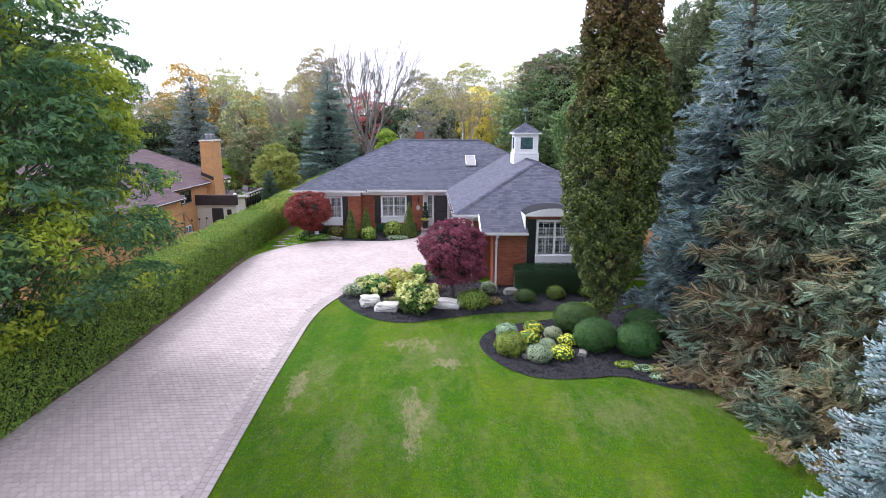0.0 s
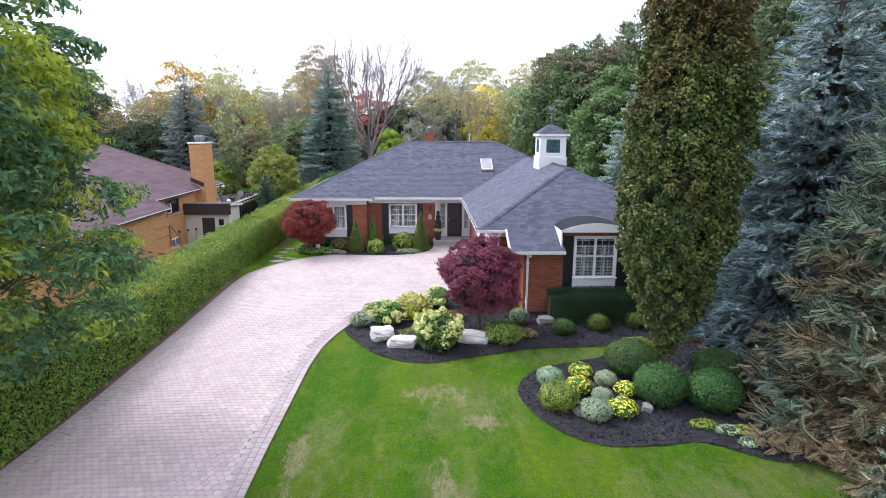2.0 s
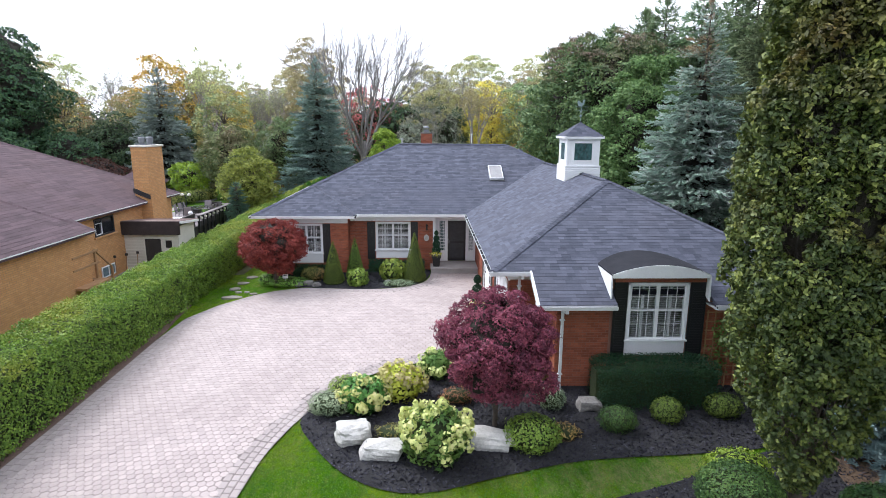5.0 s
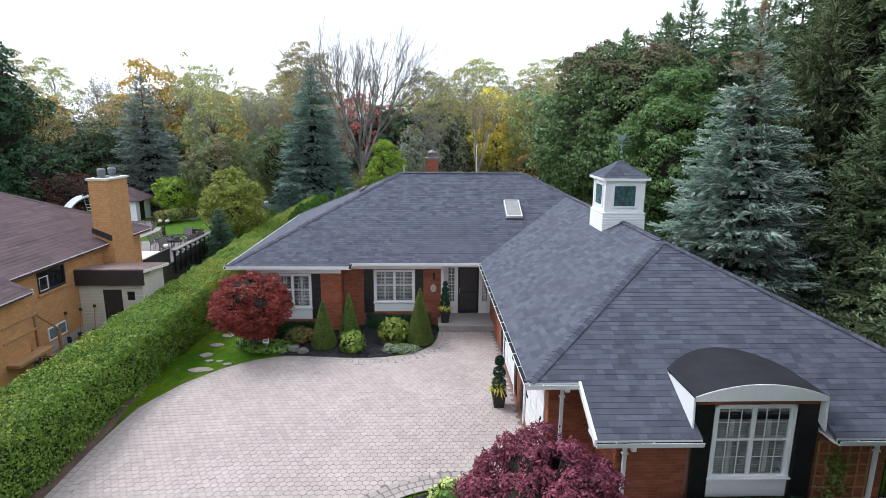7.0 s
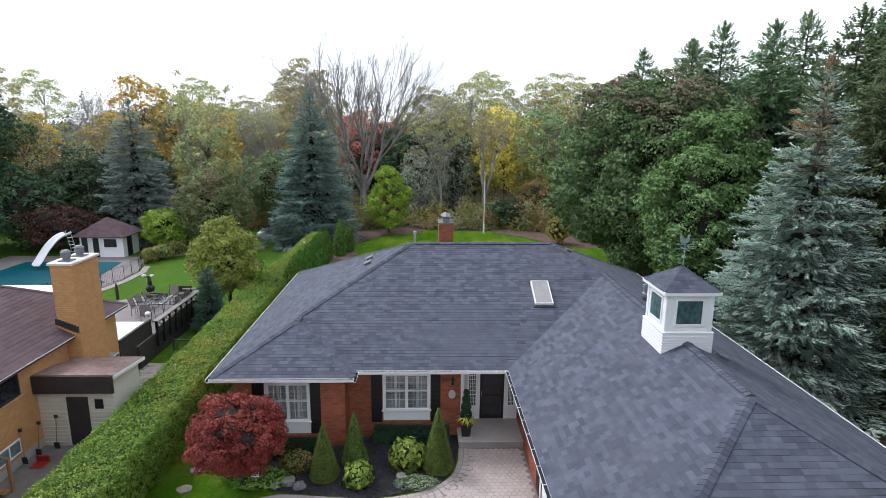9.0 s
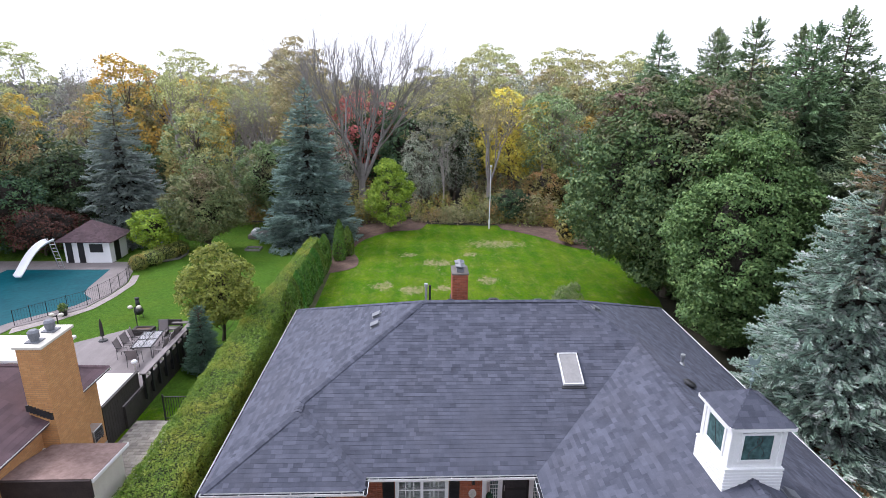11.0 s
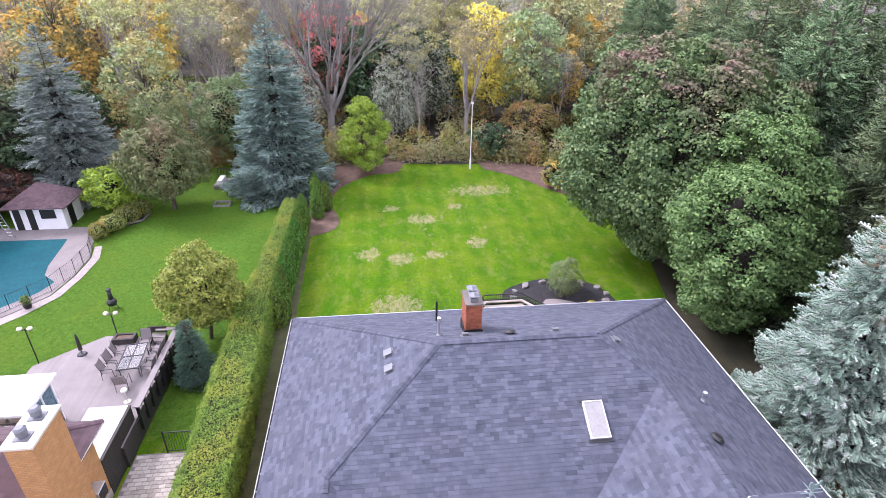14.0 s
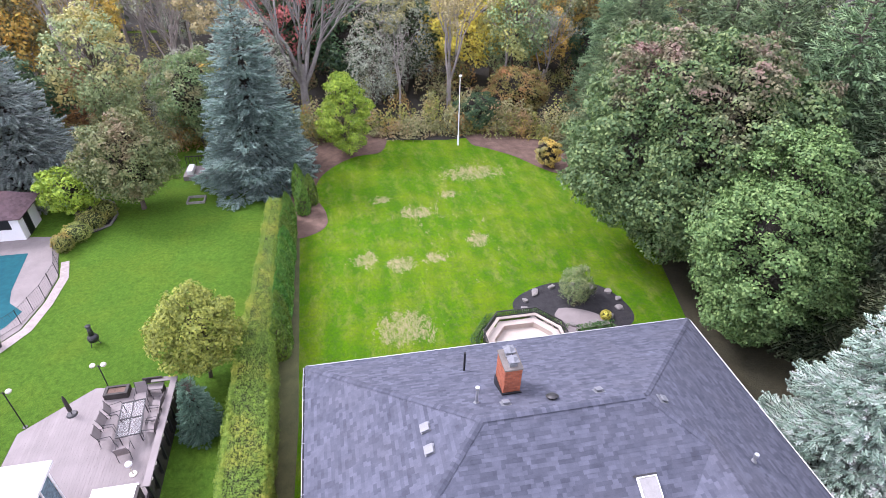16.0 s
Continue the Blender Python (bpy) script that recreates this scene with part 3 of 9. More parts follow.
def broadleaf(name, label, category, h, r, base, leaves, size, leaf_mat, seed, clumps=40, trunk_r=0.18, bark=None, egg=0.0, lumps=0.30, aspect=0.62, twigs=0, group="", flat=0.7, shell=0.6, vase=False, inner=0.74, dome=0.75, wild=0.55):
    """A broad-leaved tree at the origin: trunk with limbs, and a crown of leafy domes round a dark shell for its shaded
    inside.
    """
    rng = np.random.default_rng(seed)
    tree = thing(name, 0, 0, 0, label, category, group)
    ch = (h - base) / 2
    cz = base + ch
    i = np.arange(clumps) + 0.5
    zc = 1 - 2 * i / clumps + rng.normal(size=clumps) * 0.6 / clumps
    zc = np.clip(zc, -0.97, 0.985)
    az = i * 2.39996 + rng.normal(size=clumps) * 0.9 / math.sqrt(clumps)
    d = np.stack([np.cos(az) * np.sqrt(1 - zc ** 2), np.sin(az) * np.sqrt(1 - zc ** 2), zc], 1)
    rad = np.where(rng.uniform(size=clumps) < 0.72, rng.uniform(0.82, 0.98, clumps), rng.uniform(shell, 0.85, clumps))
    ph = rng.uniform(0, 6, 5)
    rad = rad * (1 + 0.10 * np.sin(3 * d[:, 0] + ph[0]) * np.sin(3.5 * d[:, 1] + ph[1]) + 0.07 * np.sin(5 * d[:, 2] + ph[2] + 2 * d[:, 0]))
    wid = crown_width(zc, egg, vase) * rad
    cen = np.stack([np.cos(az) * r * wid, np.sin(az) * r * wid, cz + zc * (rad if not vase else 1.0) * ch * (0.95 if vase else 0.92)], 1)
    cr = lumps * r * rng.uniform(0.65, 1.3, clumps)
    if vase:
        cr = cr * np.clip(crown_width(zc, egg, vase), 0.4, 1.0)
    share = cr ** 2 / np.sum(cr ** 2)
    k = rng.choice(clumps, leaves, p=share)
    q = unit(rng.normal(size=(leaves, 3)) + np.array([0, 0, 0.55]) + 0.75 * d[k])
    wob = 1 + 0.22 * np.sin(4 * q[:, 0] + k) * np.sin(5 * q[:, 1] + 2 * k) + 0.16 * np.sin(9 * q[:, 2] + 7 * q[:, 0] + 3 * k)
    p = cen[k] + q * (cr[k] * wob * rng.uniform(dome ** 3, 1.08, leaves) ** (1 / 3))[:, None] * np.array([1, 1, flat])
    v, f = leaf_faces(p, q + np.array([0, 0, 0.45]), size, aspect, rng, wild=wild)
    lines = [limb((0, 0, -0.1), (rng.normal() * 0.03 * h * (not vase), rng.normal() * 0.03 * h * (not vase), base + ch * 1.1), trunk_r, trunk_r * 0.3, rng, 0.03, 7)]
    top = lines[0][0]
    for i in range(clumps):
        s = top[min(6, max(1, int(6 * min(1, (cen[i, 2] - 0.25 * ch) / (base + ch * 1.1)))))]
        lines.append(limb(s, cen[i] * np.array([0.85, 0.85, 1]), trunk_r * (0.06 if vase else 0.24), trunk_r * 0.04, rng))
        for j in range(twigs):
            e = cen[i] + unit(rng.normal(size=(1, 3)) + [[0, 0, 0.6]])[0] * cr[i] * 1.3
            lines.append(limb(lines[-1 - j][0][3], e, trunk_r * 0.12, 0.008, rng, 0.1, 4))
    tv, tf = tubes(lines[:1], 9)
    link_mesh("trunk", tv, tf, bark or M_BARK, tree, smooth=True)
    tv, tf = tubes(lines[1:], 5 if h < 5 or leaves > 20000 else 3)
    link_mesh("branchwork", tv, tf, bark or M_BARK, tree, smooth=True)["kind"] = "stuff"
    link_mesh("crown", v, f, leaf_mat, tree)
    # solid dark shell stands for the crown's shaded inside and blocks light
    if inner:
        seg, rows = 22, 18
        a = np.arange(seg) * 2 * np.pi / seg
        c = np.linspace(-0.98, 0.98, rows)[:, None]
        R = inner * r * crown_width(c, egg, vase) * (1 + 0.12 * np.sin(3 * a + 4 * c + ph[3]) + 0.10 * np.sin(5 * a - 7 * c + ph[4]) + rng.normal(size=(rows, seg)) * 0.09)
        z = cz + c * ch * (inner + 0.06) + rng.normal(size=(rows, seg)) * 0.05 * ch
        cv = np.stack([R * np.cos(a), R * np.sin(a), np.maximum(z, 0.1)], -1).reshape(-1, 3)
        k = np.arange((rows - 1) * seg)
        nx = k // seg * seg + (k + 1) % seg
        link_mesh("inner_branchwork", cv, np.stack([k, nx, nx + seg, k + seg], 1), M_CROWNSHADE, tree, "dark shell standing for the shaded inner twigs")["kind"] = "stuff"
    return tree


def bare_tree(name, label, h, spread, seed, bark, leaf_mat=None, leaves=0, size=0.2, splay=0.35, group="", levels=4, fork=0.3, trunk_r=0.3, stems=3, thin=0.5, twig=0.012):
    """A leafless or nearly leafless tree: limbs that fork again and again."""
    rng = np.random.default_rng(seed)
    tree = thing(name, 0, 0, 0, label, "tree", group)
    lines, tips = [], []

    def grow(a, d, length, rad, level):
        b = a + d * length
        lines.append(limb(a, b, rad, rad * 0.6, rng, 0.06, 4 if level > 1 else 2))
        if level == 0:
            tips.append(b)
            return
        for i in range(rng.integers(3, 5) if level > 1 else 4):
            s = a + (b - a) * rng.uniform(0.5, 1.0)
            e = d + rng.normal(size=3) * splay * (1.2 if level == levels else 1.0) + np.array([0, 0, 0.16])
            e /= np.linalg.norm(e)
            grow(s, e, length * rng.uniform(0.55, 0.85), max(twig, rad * thin), level - 1)

    for i in range(stems):
        a = 2 * np.pi * i / stems + rng.uniform(-0.4, 0.4)
        d = np.array([math.cos(a) * spread, math.sin(a) * spread, 1.0])
        grow(np.array([0, 0, h * fork * 0.6]), d / np.linalg.norm(d), h * 0.30, trunk_r * 0.6, levels)
    tv, tf = tubes([limb((0, 0, -0.1), (0, 0, h * fork), trunk_r, trunk_r * 0.7, rng, 0.02, 5)], 8)
    link_mesh("trunk", tv, tf, bark, tree, smooth=True)
    tv, tf = tubes(lines, 3)
    link_mesh("branchwork", tv, tf, bark, tree)["kind"] = "stuff"
    if leaves:
        t = np.array(tips)
        k = rng.integers(0, len(t), leaves)
        p = t[k] + rng.normal(size=(leaves, 3)) * h * 0.011
        v, f = leaf_faces(p, rng.normal(size=(leaves, 3)), size, 0.6, rng)
        link_mesh("crown", v, f, leaf_mat, tree)
    return tree


BRUSH_ANGLES = np.radians([-14, 32, 90, 148, 194])


def brushes(P, D, ln, rng, full=0.30, joints=3):
    """Needled twigs: jointed axes with needles fanned out round them; each twig is one piece."""
    n = len(P)
    D = unit(D)
    side = unit(np.cross(D, np.tile([0, 0, 1.0], (n, 1))) + 1e-4)
    up = np.cross(side, D)
    ln = ln[:, None]
    ax = [P + D * ln * t + up * ln * 0.10 * t * t for t in np.linspace(0.0, 1.0, joints + 1)]
    vs, fs = list(ax), []
    base = joints + 1
    for j in range(joints):
        nl = full * ln * (1.0 - 0.3 * (j / (joints - 1)) ** 2) * rng.uniform(0.75, 1.25, (n, 1))
        for a in BRUSH_ANGLES:
            w = a + rng.normal(size=(n, 1)) * 0.25
            vs.append(ax[j] * 0.35 + ax[j + 1] * 0.65 + (side * np.cos(w) + up * np.sin(w) * 0.8) * nl + D * nl * 0.45)
            fs.append((j, j + 1, base))
            base += 1
    v = np.stack(vs, 1)
    f = np.array(fs)[None] + (np.arange(n) * base)[:, None, None]
    return v.reshape(-1, 3), f.reshape(-1, 3)


def spruce(name, label, h, r, seed, mat, twig=0.42, dense=1.0, droop=0.3, lift=0.03, taper=0.8, ragged=0.2, tier=0.5, core=0.46, group="", hang_down=0.25, full=0.30, joints=3, stray=0.12):
    """A spruce at the origin: tiers of drooping boughs, each a wide spray of needled twigs."""
    rng = np.random.default_rng(seed)
    tree = thing(name, 0, 0, 0, label, "spruce tree", group)
    P, D, S, lines = [], [], [], []
    tiers = int(h * (1 - lift) / tier)
    for i in range(tiers):
        f0 = (i + 0.4) / tiers
        nb = int(round(np.clip(2 * math.pi * r * (1 - f0) ** taper / (1.9 * twig + 0.25), 7, 15)))
        for j in range(nb):
            f = min(max(f0 + rng.normal() * 0.35 / tiers, 0.0), 0.985)
            L = (r * (1 - f) ** taper + 0.12) * rng.uniform(1 - 1.6 * ragged, 1 + 0.7 * ragged)
            az = 2 * np.pi * (j + rng.uniform(-0.35, 0.35)) / nb + 2.4 * i
            z = h * (lift + (1 - lift) * f)
            out = np.array([math.cos(az), math.sin(az), 0])
            side = np.array([-out[1], out[0], 0])
            dr = droop * rng.uniform(0.6, 1.4) * (1 - 0.5 * f)
            rise = 0.9 * max(0.0, f - 0.55)

            def line(s):
                return L * (-dr * s * 1.5 + dr * 1.0 * s ** 2 + rise * s)

            wide = min(0.42 * L, np.pi * L / nb) * 1.1 + 0.25 * twig
            nt = max(4, int(dense * 1.15 * L * 2 * wide / (0.5 * twig) ** 2 * 0.42))
            s = 1 - 0.72 * rng.uniform(0, 1, nt) ** 1.3
            k = rng.uniform(-1, 1, nt)
            lat = k * wide * (0.35 + 0.65 * np.sin(np.minimum(1.0, s * 1.05) * np.pi * 0.62))
            s = s * (1 - 0.20 * k * k)
            c = out * (s * L)[:, None] + side * lat[:, None]
            low = rng.uniform(0, 1, nt) < hang_down
            c[:, 2] = z + line(s) - 0.16 * np.abs(lat) + rng.normal(size=nt) * 0.05 * twig - low * rng.uniform(0.1, 0.5, nt) * twig
            c[:, 2] = np.maximum(c[:, 2], 0.1 + 0.3 * rng.uniform(0, 1, nt))
            slope = (-dr * 1.5 + 2.0 * dr * s + rise)
            d = out * 0.85 + side * (k * 0.75)[:, None] + np.stack([0 * k, 0 * k, slope + rng.normal(size=nt) * 0.15 - 0.55 * low + 2.2 * max(0.0, f - 0.86) * 5], 1)
            P.append(c - unit(d) * 0.4 * twig)
            D.append(d + rng.normal(size=(nt, 3)) * stray)
            S.append(twig * rng.uniform(0.7, 1.25, nt) * min(1.0, 0.45 + 0.6 * L / r * 1.8))
            sl = np.linspace(0, 0.9, 4)
            pl = out * (sl * L)[:, None]
            pl[:, 2] = z + line(sl) - 0.03
            lines.append((pl, np.linspace(0.035, 0.008, 4)))
    top = 14
    P.append(np.stack([np.zeros(top), np.zeros(top), h * (1 - 0.05 * np.linspace(0, 1, top)) - 0.5 * twig], 1))
    D.append(np.stack([rng.normal(size=top) * 0.35, rng.normal(size=top) * 0.35, np.ones(top)], 1))
    S.append(np.full(top, twig * 0.8))
    v, f = brushes(np.concatenate(P), np.concatenate(D), np.concatenate(S), rng, full, joints)
    tv, tf = tubes([limb((0, 0, -0.1), (0, 0, h * 0.97), 0.0175 * h, 0.02, rng, 0.0, 6)], 8)
    link_mesh("trunk", tv, tf, M_BARK, tree, smooth=True)
    tv, tf = tubes(lines, 3)
    link_mesh("branchwork", tv, tf, M_BARK, tree)["kind"] = "stuff"
    link_mesh("crown", v, f, mat, tree)
    # solid dark cone added for the shade between the boughs
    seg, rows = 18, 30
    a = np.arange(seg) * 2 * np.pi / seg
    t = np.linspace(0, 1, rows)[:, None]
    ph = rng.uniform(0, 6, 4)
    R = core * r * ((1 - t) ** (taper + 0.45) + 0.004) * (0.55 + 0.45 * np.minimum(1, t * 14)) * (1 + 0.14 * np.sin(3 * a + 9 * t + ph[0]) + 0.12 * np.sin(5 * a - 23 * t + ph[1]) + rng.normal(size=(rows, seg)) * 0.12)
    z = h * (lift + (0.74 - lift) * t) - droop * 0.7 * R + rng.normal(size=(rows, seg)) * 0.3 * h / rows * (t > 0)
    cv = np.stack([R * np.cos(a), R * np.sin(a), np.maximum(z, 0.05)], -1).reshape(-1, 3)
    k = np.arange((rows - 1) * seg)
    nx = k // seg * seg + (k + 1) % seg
    link_mesh("inner_branchwork", cv, np.stack([k, nx, nx + seg, k + seg], 1), M_CROWNSHADE, tree, "dark shell standing for the shaded inner boughs")["kind"] = "stuff"
    return tree


def lump_shell(n, rx, ry, rz, rng, low=-0.35, rough=0.06):
    """Points and normals over a mound."""
    q = unit(rng.normal(size=(3 * n, 3)))
    q = q[q[:, 2] > low][:n]
    w = 1 + rough * (np.sin(q[:, 0] * 7 + 1) + np.sin(q[:, 1] * 8) + np.sin(q[:, 2] * 9 + 2)) / 1.5 + rng.normal(size=len(q)) * rough * 0.5
    return q * w[:, None] * [rx, ry, rz], q / [rx, ry, rz]


def shrub(name, label, category, x, y, rx, ry, rz, mat, n, size, seed, sink=0.25, flowers=None, nf=0, fsize=0.1, aspect=0.6, rough=0.06, group="", wild=0.7, core=None):
    """A rounded shrub: a core coloured dark as its inner shade under a coat of leaves, with blooms if it has them."""
    rng = np.random.default_rng(seed)
    z = float(gz(x, y))
    ob = thing(name, x, y, z, label, category, group)
    cz = z + rz * (1 - sink)
    p, q = lump_shell(n, rx, ry, rz, rng, -0.75, rough)
    p = p * rng.uniform(0.82, 1.0, len(p))[:, None] + [x, y, cz]
    keep = p[:, 2] > z
    v, f = leaf_faces(p[keep], q[keep], size, aspect, rng, wild=wild)
    bm = bmesh.new()
    bmesh.ops.create_icosphere(bm, subdivisions=2, radius=0.8, matrix=Matrix.Translation((x, y, cz)) @ Matrix.Diagonal((rx, ry, rz, 1)))
    for w in bm.verts:
        w.co.z = max(w.co.z, z - 0.03)
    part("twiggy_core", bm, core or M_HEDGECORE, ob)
    link_mesh("leaves", v, f, mat, ob)
    if flowers:
        p, q = lump_shell(nf, rx * 1.03, ry * 1.03, rz * 1.05, rng, -0.3, rough)
        p = p + [x, y, cz]
        if fsize > 0.12:
            k = rng.integers(0, len(p), len(p) * 26)
            o = unit(rng.normal(size=(len(k), 3)))
            v, f = leaf_faces(p[k] + o * fsize * 0.5, o, fsize * 0.42, 0.9, rng, wild=0.3)
        else:
            v, f = leaf_faces(p, q, fsize, 0.95, rng, wild=0.4)
        link_mesh("flowering", v, f, flowers, ob)["kind"] = "stuff"
    return ob


def hedge(name, label, path, mat, per_m2, size, seed, category="hedge", sway=0.06, kind_core=L_YEW):
    """A clipped hedge along a line of (x, y, half width, top height): a solid core under a coat of leaves."""
    rng = np.random.default_rng(seed)
    path = np.array(path, float)
    seg = np.linalg.norm(np.diff(path[:, :2], axis=0), axis=1)
    s = np.concatenate([[0], np.cumsum(seg)])
    total = s[-1]
    mean_h = np.mean(path[:, 3]) + 0.5
    n = int(per_m2 * total * (2 * mean_h + 2 * np.mean(path[:, 2])))
    u = rng.uniform(0, total, n)

    def at(u):
        return [np.interp(u, s, path[:, i]) for i in range(4)]

    px, py, hw, top = at(u)
    ax, ay, _, _ = at(np.minimum(u + 0.2, total))
    bx, by, _, _ = at(np.maximum(u - 0.2, 0))
    t = unit(np.stack([ax - bx, ay - by, 0 * u], 1))
    nrm = np.stack([t[:, 1], -t[:, 0], 0 * u], 1)
    g = gz(px, py)
    H = top - g
    per = rng.uniform(0, 1, n) * (2 * H + 2 * hw)
    c = 0.25
    sidep = per < H
    side2 = (per >= H) & (per < 2 * H)
    a = np.where(sidep, 1.0, np.where(side2, -1.0, (per - 2 * H) / hw - 1))
    zz = np.where(sidep, per, np.where(side2, per - H, H))
    ro = np.clip((zz - (H - c)) / c, 0, 1) * np.clip((np.abs(a) - (1 - c / hw)) / (c / hw), 0, 1)
    lump = 0.6 * np.sin(u * 1.3 + zz * 2 + 2 * np.sin(u * 0.37))
    for wave in (2.9, 4.3, 6.1, 8.3, 10.7):
        turn, ph = rng.uniform(0, 6.28), rng.uniform(0, 6.28, 2)
        lump = lump + 0.62 * np.sin(wave * (u * math.cos(turn) + per * math.sin(turn)) + ph[0] + np.sin(u * 0.9 + ph[1])) * np.sin(wave * 0.8 * (per * math.cos(turn) - u * math.sin(turn)) + ph[1])
    bulge = sway * (lump + 0.5 * rng.normal(size=n))
    off = a * hw * (1 - 0.12 * ro) + np.sign(a) * bulge * (np.abs(a) > 0.99)
    zz = zz - 0.12 * ro + bulge * (np.abs(a) < 0.99)
    depth = rng.uniform(0, 1, n) ** 1.3 * 0.24
    p = np.stack([px, py, g + zz], 1) + nrm * off[:, None]
    nn = np.where((np.abs(a) > 0.99)[:, None], nrm * np.sign(a)[:, None] + [0, 0, 0.4], np.array([0, 0, 1.0]))
    p -= unit(nn) * depth[:, None]
    v, f = leaf_faces(p, nn, size, 0.6, rng, wild=0.75)
    ob = thing(name, path[0, 0], path[0, 1], float(gz(path[0, 0], path[0, 1])), label, category)
    # solid core, coloured dark so that gaps in the leaves look shaded
    k = np.linspace(0, total, max(3, int(total / 1.0)))
    cx, cy, ch, ct = at(k)
    dx, dy = np.gradient(cx), np.gradient(cy)
    tt = unit(np.stack([dx, dy, 0 * dx], 1))
    sx, sy = tt[:, 1], -tt[:, 0]
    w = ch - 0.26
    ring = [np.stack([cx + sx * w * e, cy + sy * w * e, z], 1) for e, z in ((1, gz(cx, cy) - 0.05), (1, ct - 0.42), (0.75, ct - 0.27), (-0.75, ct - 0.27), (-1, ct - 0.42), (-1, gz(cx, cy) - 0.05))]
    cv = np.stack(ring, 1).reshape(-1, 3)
    m = len(k)
    fs = [(6 * i + j, 6 * i + (j + 1) % 6, 6 * i + 6 + (j + 1) % 6, 6 * i + 6 + j) for i in range(m - 1) for j in range(6)]
    fs += [tuple(range(6)), tuple(6 * (m - 1) + j for j in range(6))]
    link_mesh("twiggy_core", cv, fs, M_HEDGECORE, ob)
    link_mesh("leaves", v, f, mat, ob)
    return ob


def rock(name, label, x, y, sx, sy, sz, seed, mat=None, rz=0.0, group="", flat=0.6):
    rng = np.random.default_rng(seed)
    bm = bmesh.new()
    bmesh.ops.create_cube(bm, size=1.0)
    bmesh.ops.subdivide_edges(bm, edges=bm.edges[:], cuts=4, use_grid_fill=True)
    ph = rng.uniform(0, 6, 6)
    for v in bm.verts:
        c = v.co
        rr = max(abs(c.x), abs(c.y), abs(c.z)) / max(1e-6, c.length)
        c *= 1 - 0.55 * (1 - rr)
        c *= 1 + 0.34 * noise.noise(Vector(c) * 2.1 + Vector(ph[:3])) + 0.14 * noise.noise(Vector(c) * 6 + Vector(ph[3:]))
    z = float(gz(x, y))
    bmesh.ops.transform(bm, verts=bm.verts, matrix=Matrix.Translation((x, y, z + sz * 0.36)) @ Matrix.Rotation(radians(rz), 4, "Z") @ Matrix.Diagonal((sx, sy, sz, 1)))
    ob = part(name, bm, mat or M_STONE)
    return tagged(ob, label, "rock", group)

# ---- the ground and its beds ----
gxs = np.concatenate([[-1500, -600, -250, -120], np.arange(-60, 61, 1.0), [120, 250, 600, 1500]])
gys = np.concatenate([[-300, -120, -60, -35], np.arange(-20, 101, 1.0), [115, 130, 160, 220, 300, 400, 700, 1500]])
gX, gY = np.meshgrid(gxs, gys)
gi = np.arange(len(gxs) * len(gys)).reshape(len(gys), len(gxs))
ground = link_mesh("ground", np.stack([gX, gY, gz(gX, gY)], -1).reshape(-1, 3), np.stack([gi[:-1, :-1], gi[:-1, 1:], gi[1:, 1:], gi[1:, :-1]], -1).reshape(-1, 4), M_GRASS, smooth=True)
tagged(ground, "mown green lawn with pale mowing stripes and straw-coloured dead spots", "ground", kind="structure")

DRIVE = [(-4.9, 2), (-4.85, 8), (-4.8, 12), (-4.75, 16), (-4.66, 19), (-4.62, 20.6), (-4.45, 22.2), (-4.05, 23.5), (-3.45, 24.8), (-2.7, 25.8), (-1.7, 26.6), (-0.6, 27.0), (0.7, 27.0), (1.87, 26.9),
         (1.87, 36.9), (-0.45, 36.9), (-0.5, 36.1), (-0.75, 35.3), (-1.3, 34.75), (-2.2, 34.35), (-3.4, 34.2), (-4.8, 34.35), (-6.2, 34.5), (-7.3, 34.3), (-8.2, 33.75), (-9.2, 32.6), (-9.9, 31.0), (-10.1, 29),
         (-10.15, 27), (-10.35, 22), (-10.5, 18), (-10.75, 15.6), (-10.95, 13.5), (-11.3, 8), (-11.6, 2)]
BED_FRONT = smooth_loop([(-3.9, 24.0), (-3.3, 22.5), (-2.2, 21.3), (-0.8, 20.85), (1.1, 21.4), (3.0, 21.9), (5.5, 22.1), (7.4, 22.3), (8.9, 23.0), (9.0, 25.0), (8.6, 25.6), (3.2, 25.6), (2.0, 26.6), (0.6, 26.85), (-1.0, 26.75), (-2.4, 25.9)], 4)
BED_ISLAND = smooth_loop([(1.85, 18.7), (2.2, 19.8), (3.0, 20.5), (4.2, 20.9), (5.3, 21.3), (6.6, 21.9), (8.6, 22.4), (11.5, 22.6), (15, 21), (15, 16.5), (11.5, 15.9), (9.2, 15.6), (7.6, 15.5), (6.2, 16.3), (5.0, 16.2), (3.5, 16.25), (2.4, 17.2)], 4)
BED_HOUSE = smooth_loop([(-0.55, 36.3), (-0.9, 35.3), (-1.5, 34.75), (-3.3, 34.25), (-4.8, 34.4), (-6.2, 34.6), (-7.0, 35.0), (-8.3, 35.7), (-8.6, 37.0), (-6, 37.3), (-4.5, 37.6), (-2.5, 38.0), (-0.6, 37.8)], 4)
ground_patch("bed_front", BED_FRONT, M_MULCH, 0.03, "curved planting bed covered in black mulch", "planting bed")
ground_patch("bed_island", BED_ISLAND, M_MULCH, 0.032, "island planting bed with black mulch", "planting bed")
ground_patch("bed_house", BED_HOUSE, M_MULCH, 0.03, "black mulch bed along the house front", "planting bed")
ground_patch("needle_litter", smooth_loop([(8.3, 15.6), (9.6, 14.6), (11.2, 13.4), (13.5, 11.5), (22, 11), (24, 24), (16, 25), (9.5, 24), (8.4, 18)], 4), M_LITTER, 0.036, "brown fallen needles under the spruces", "ground")
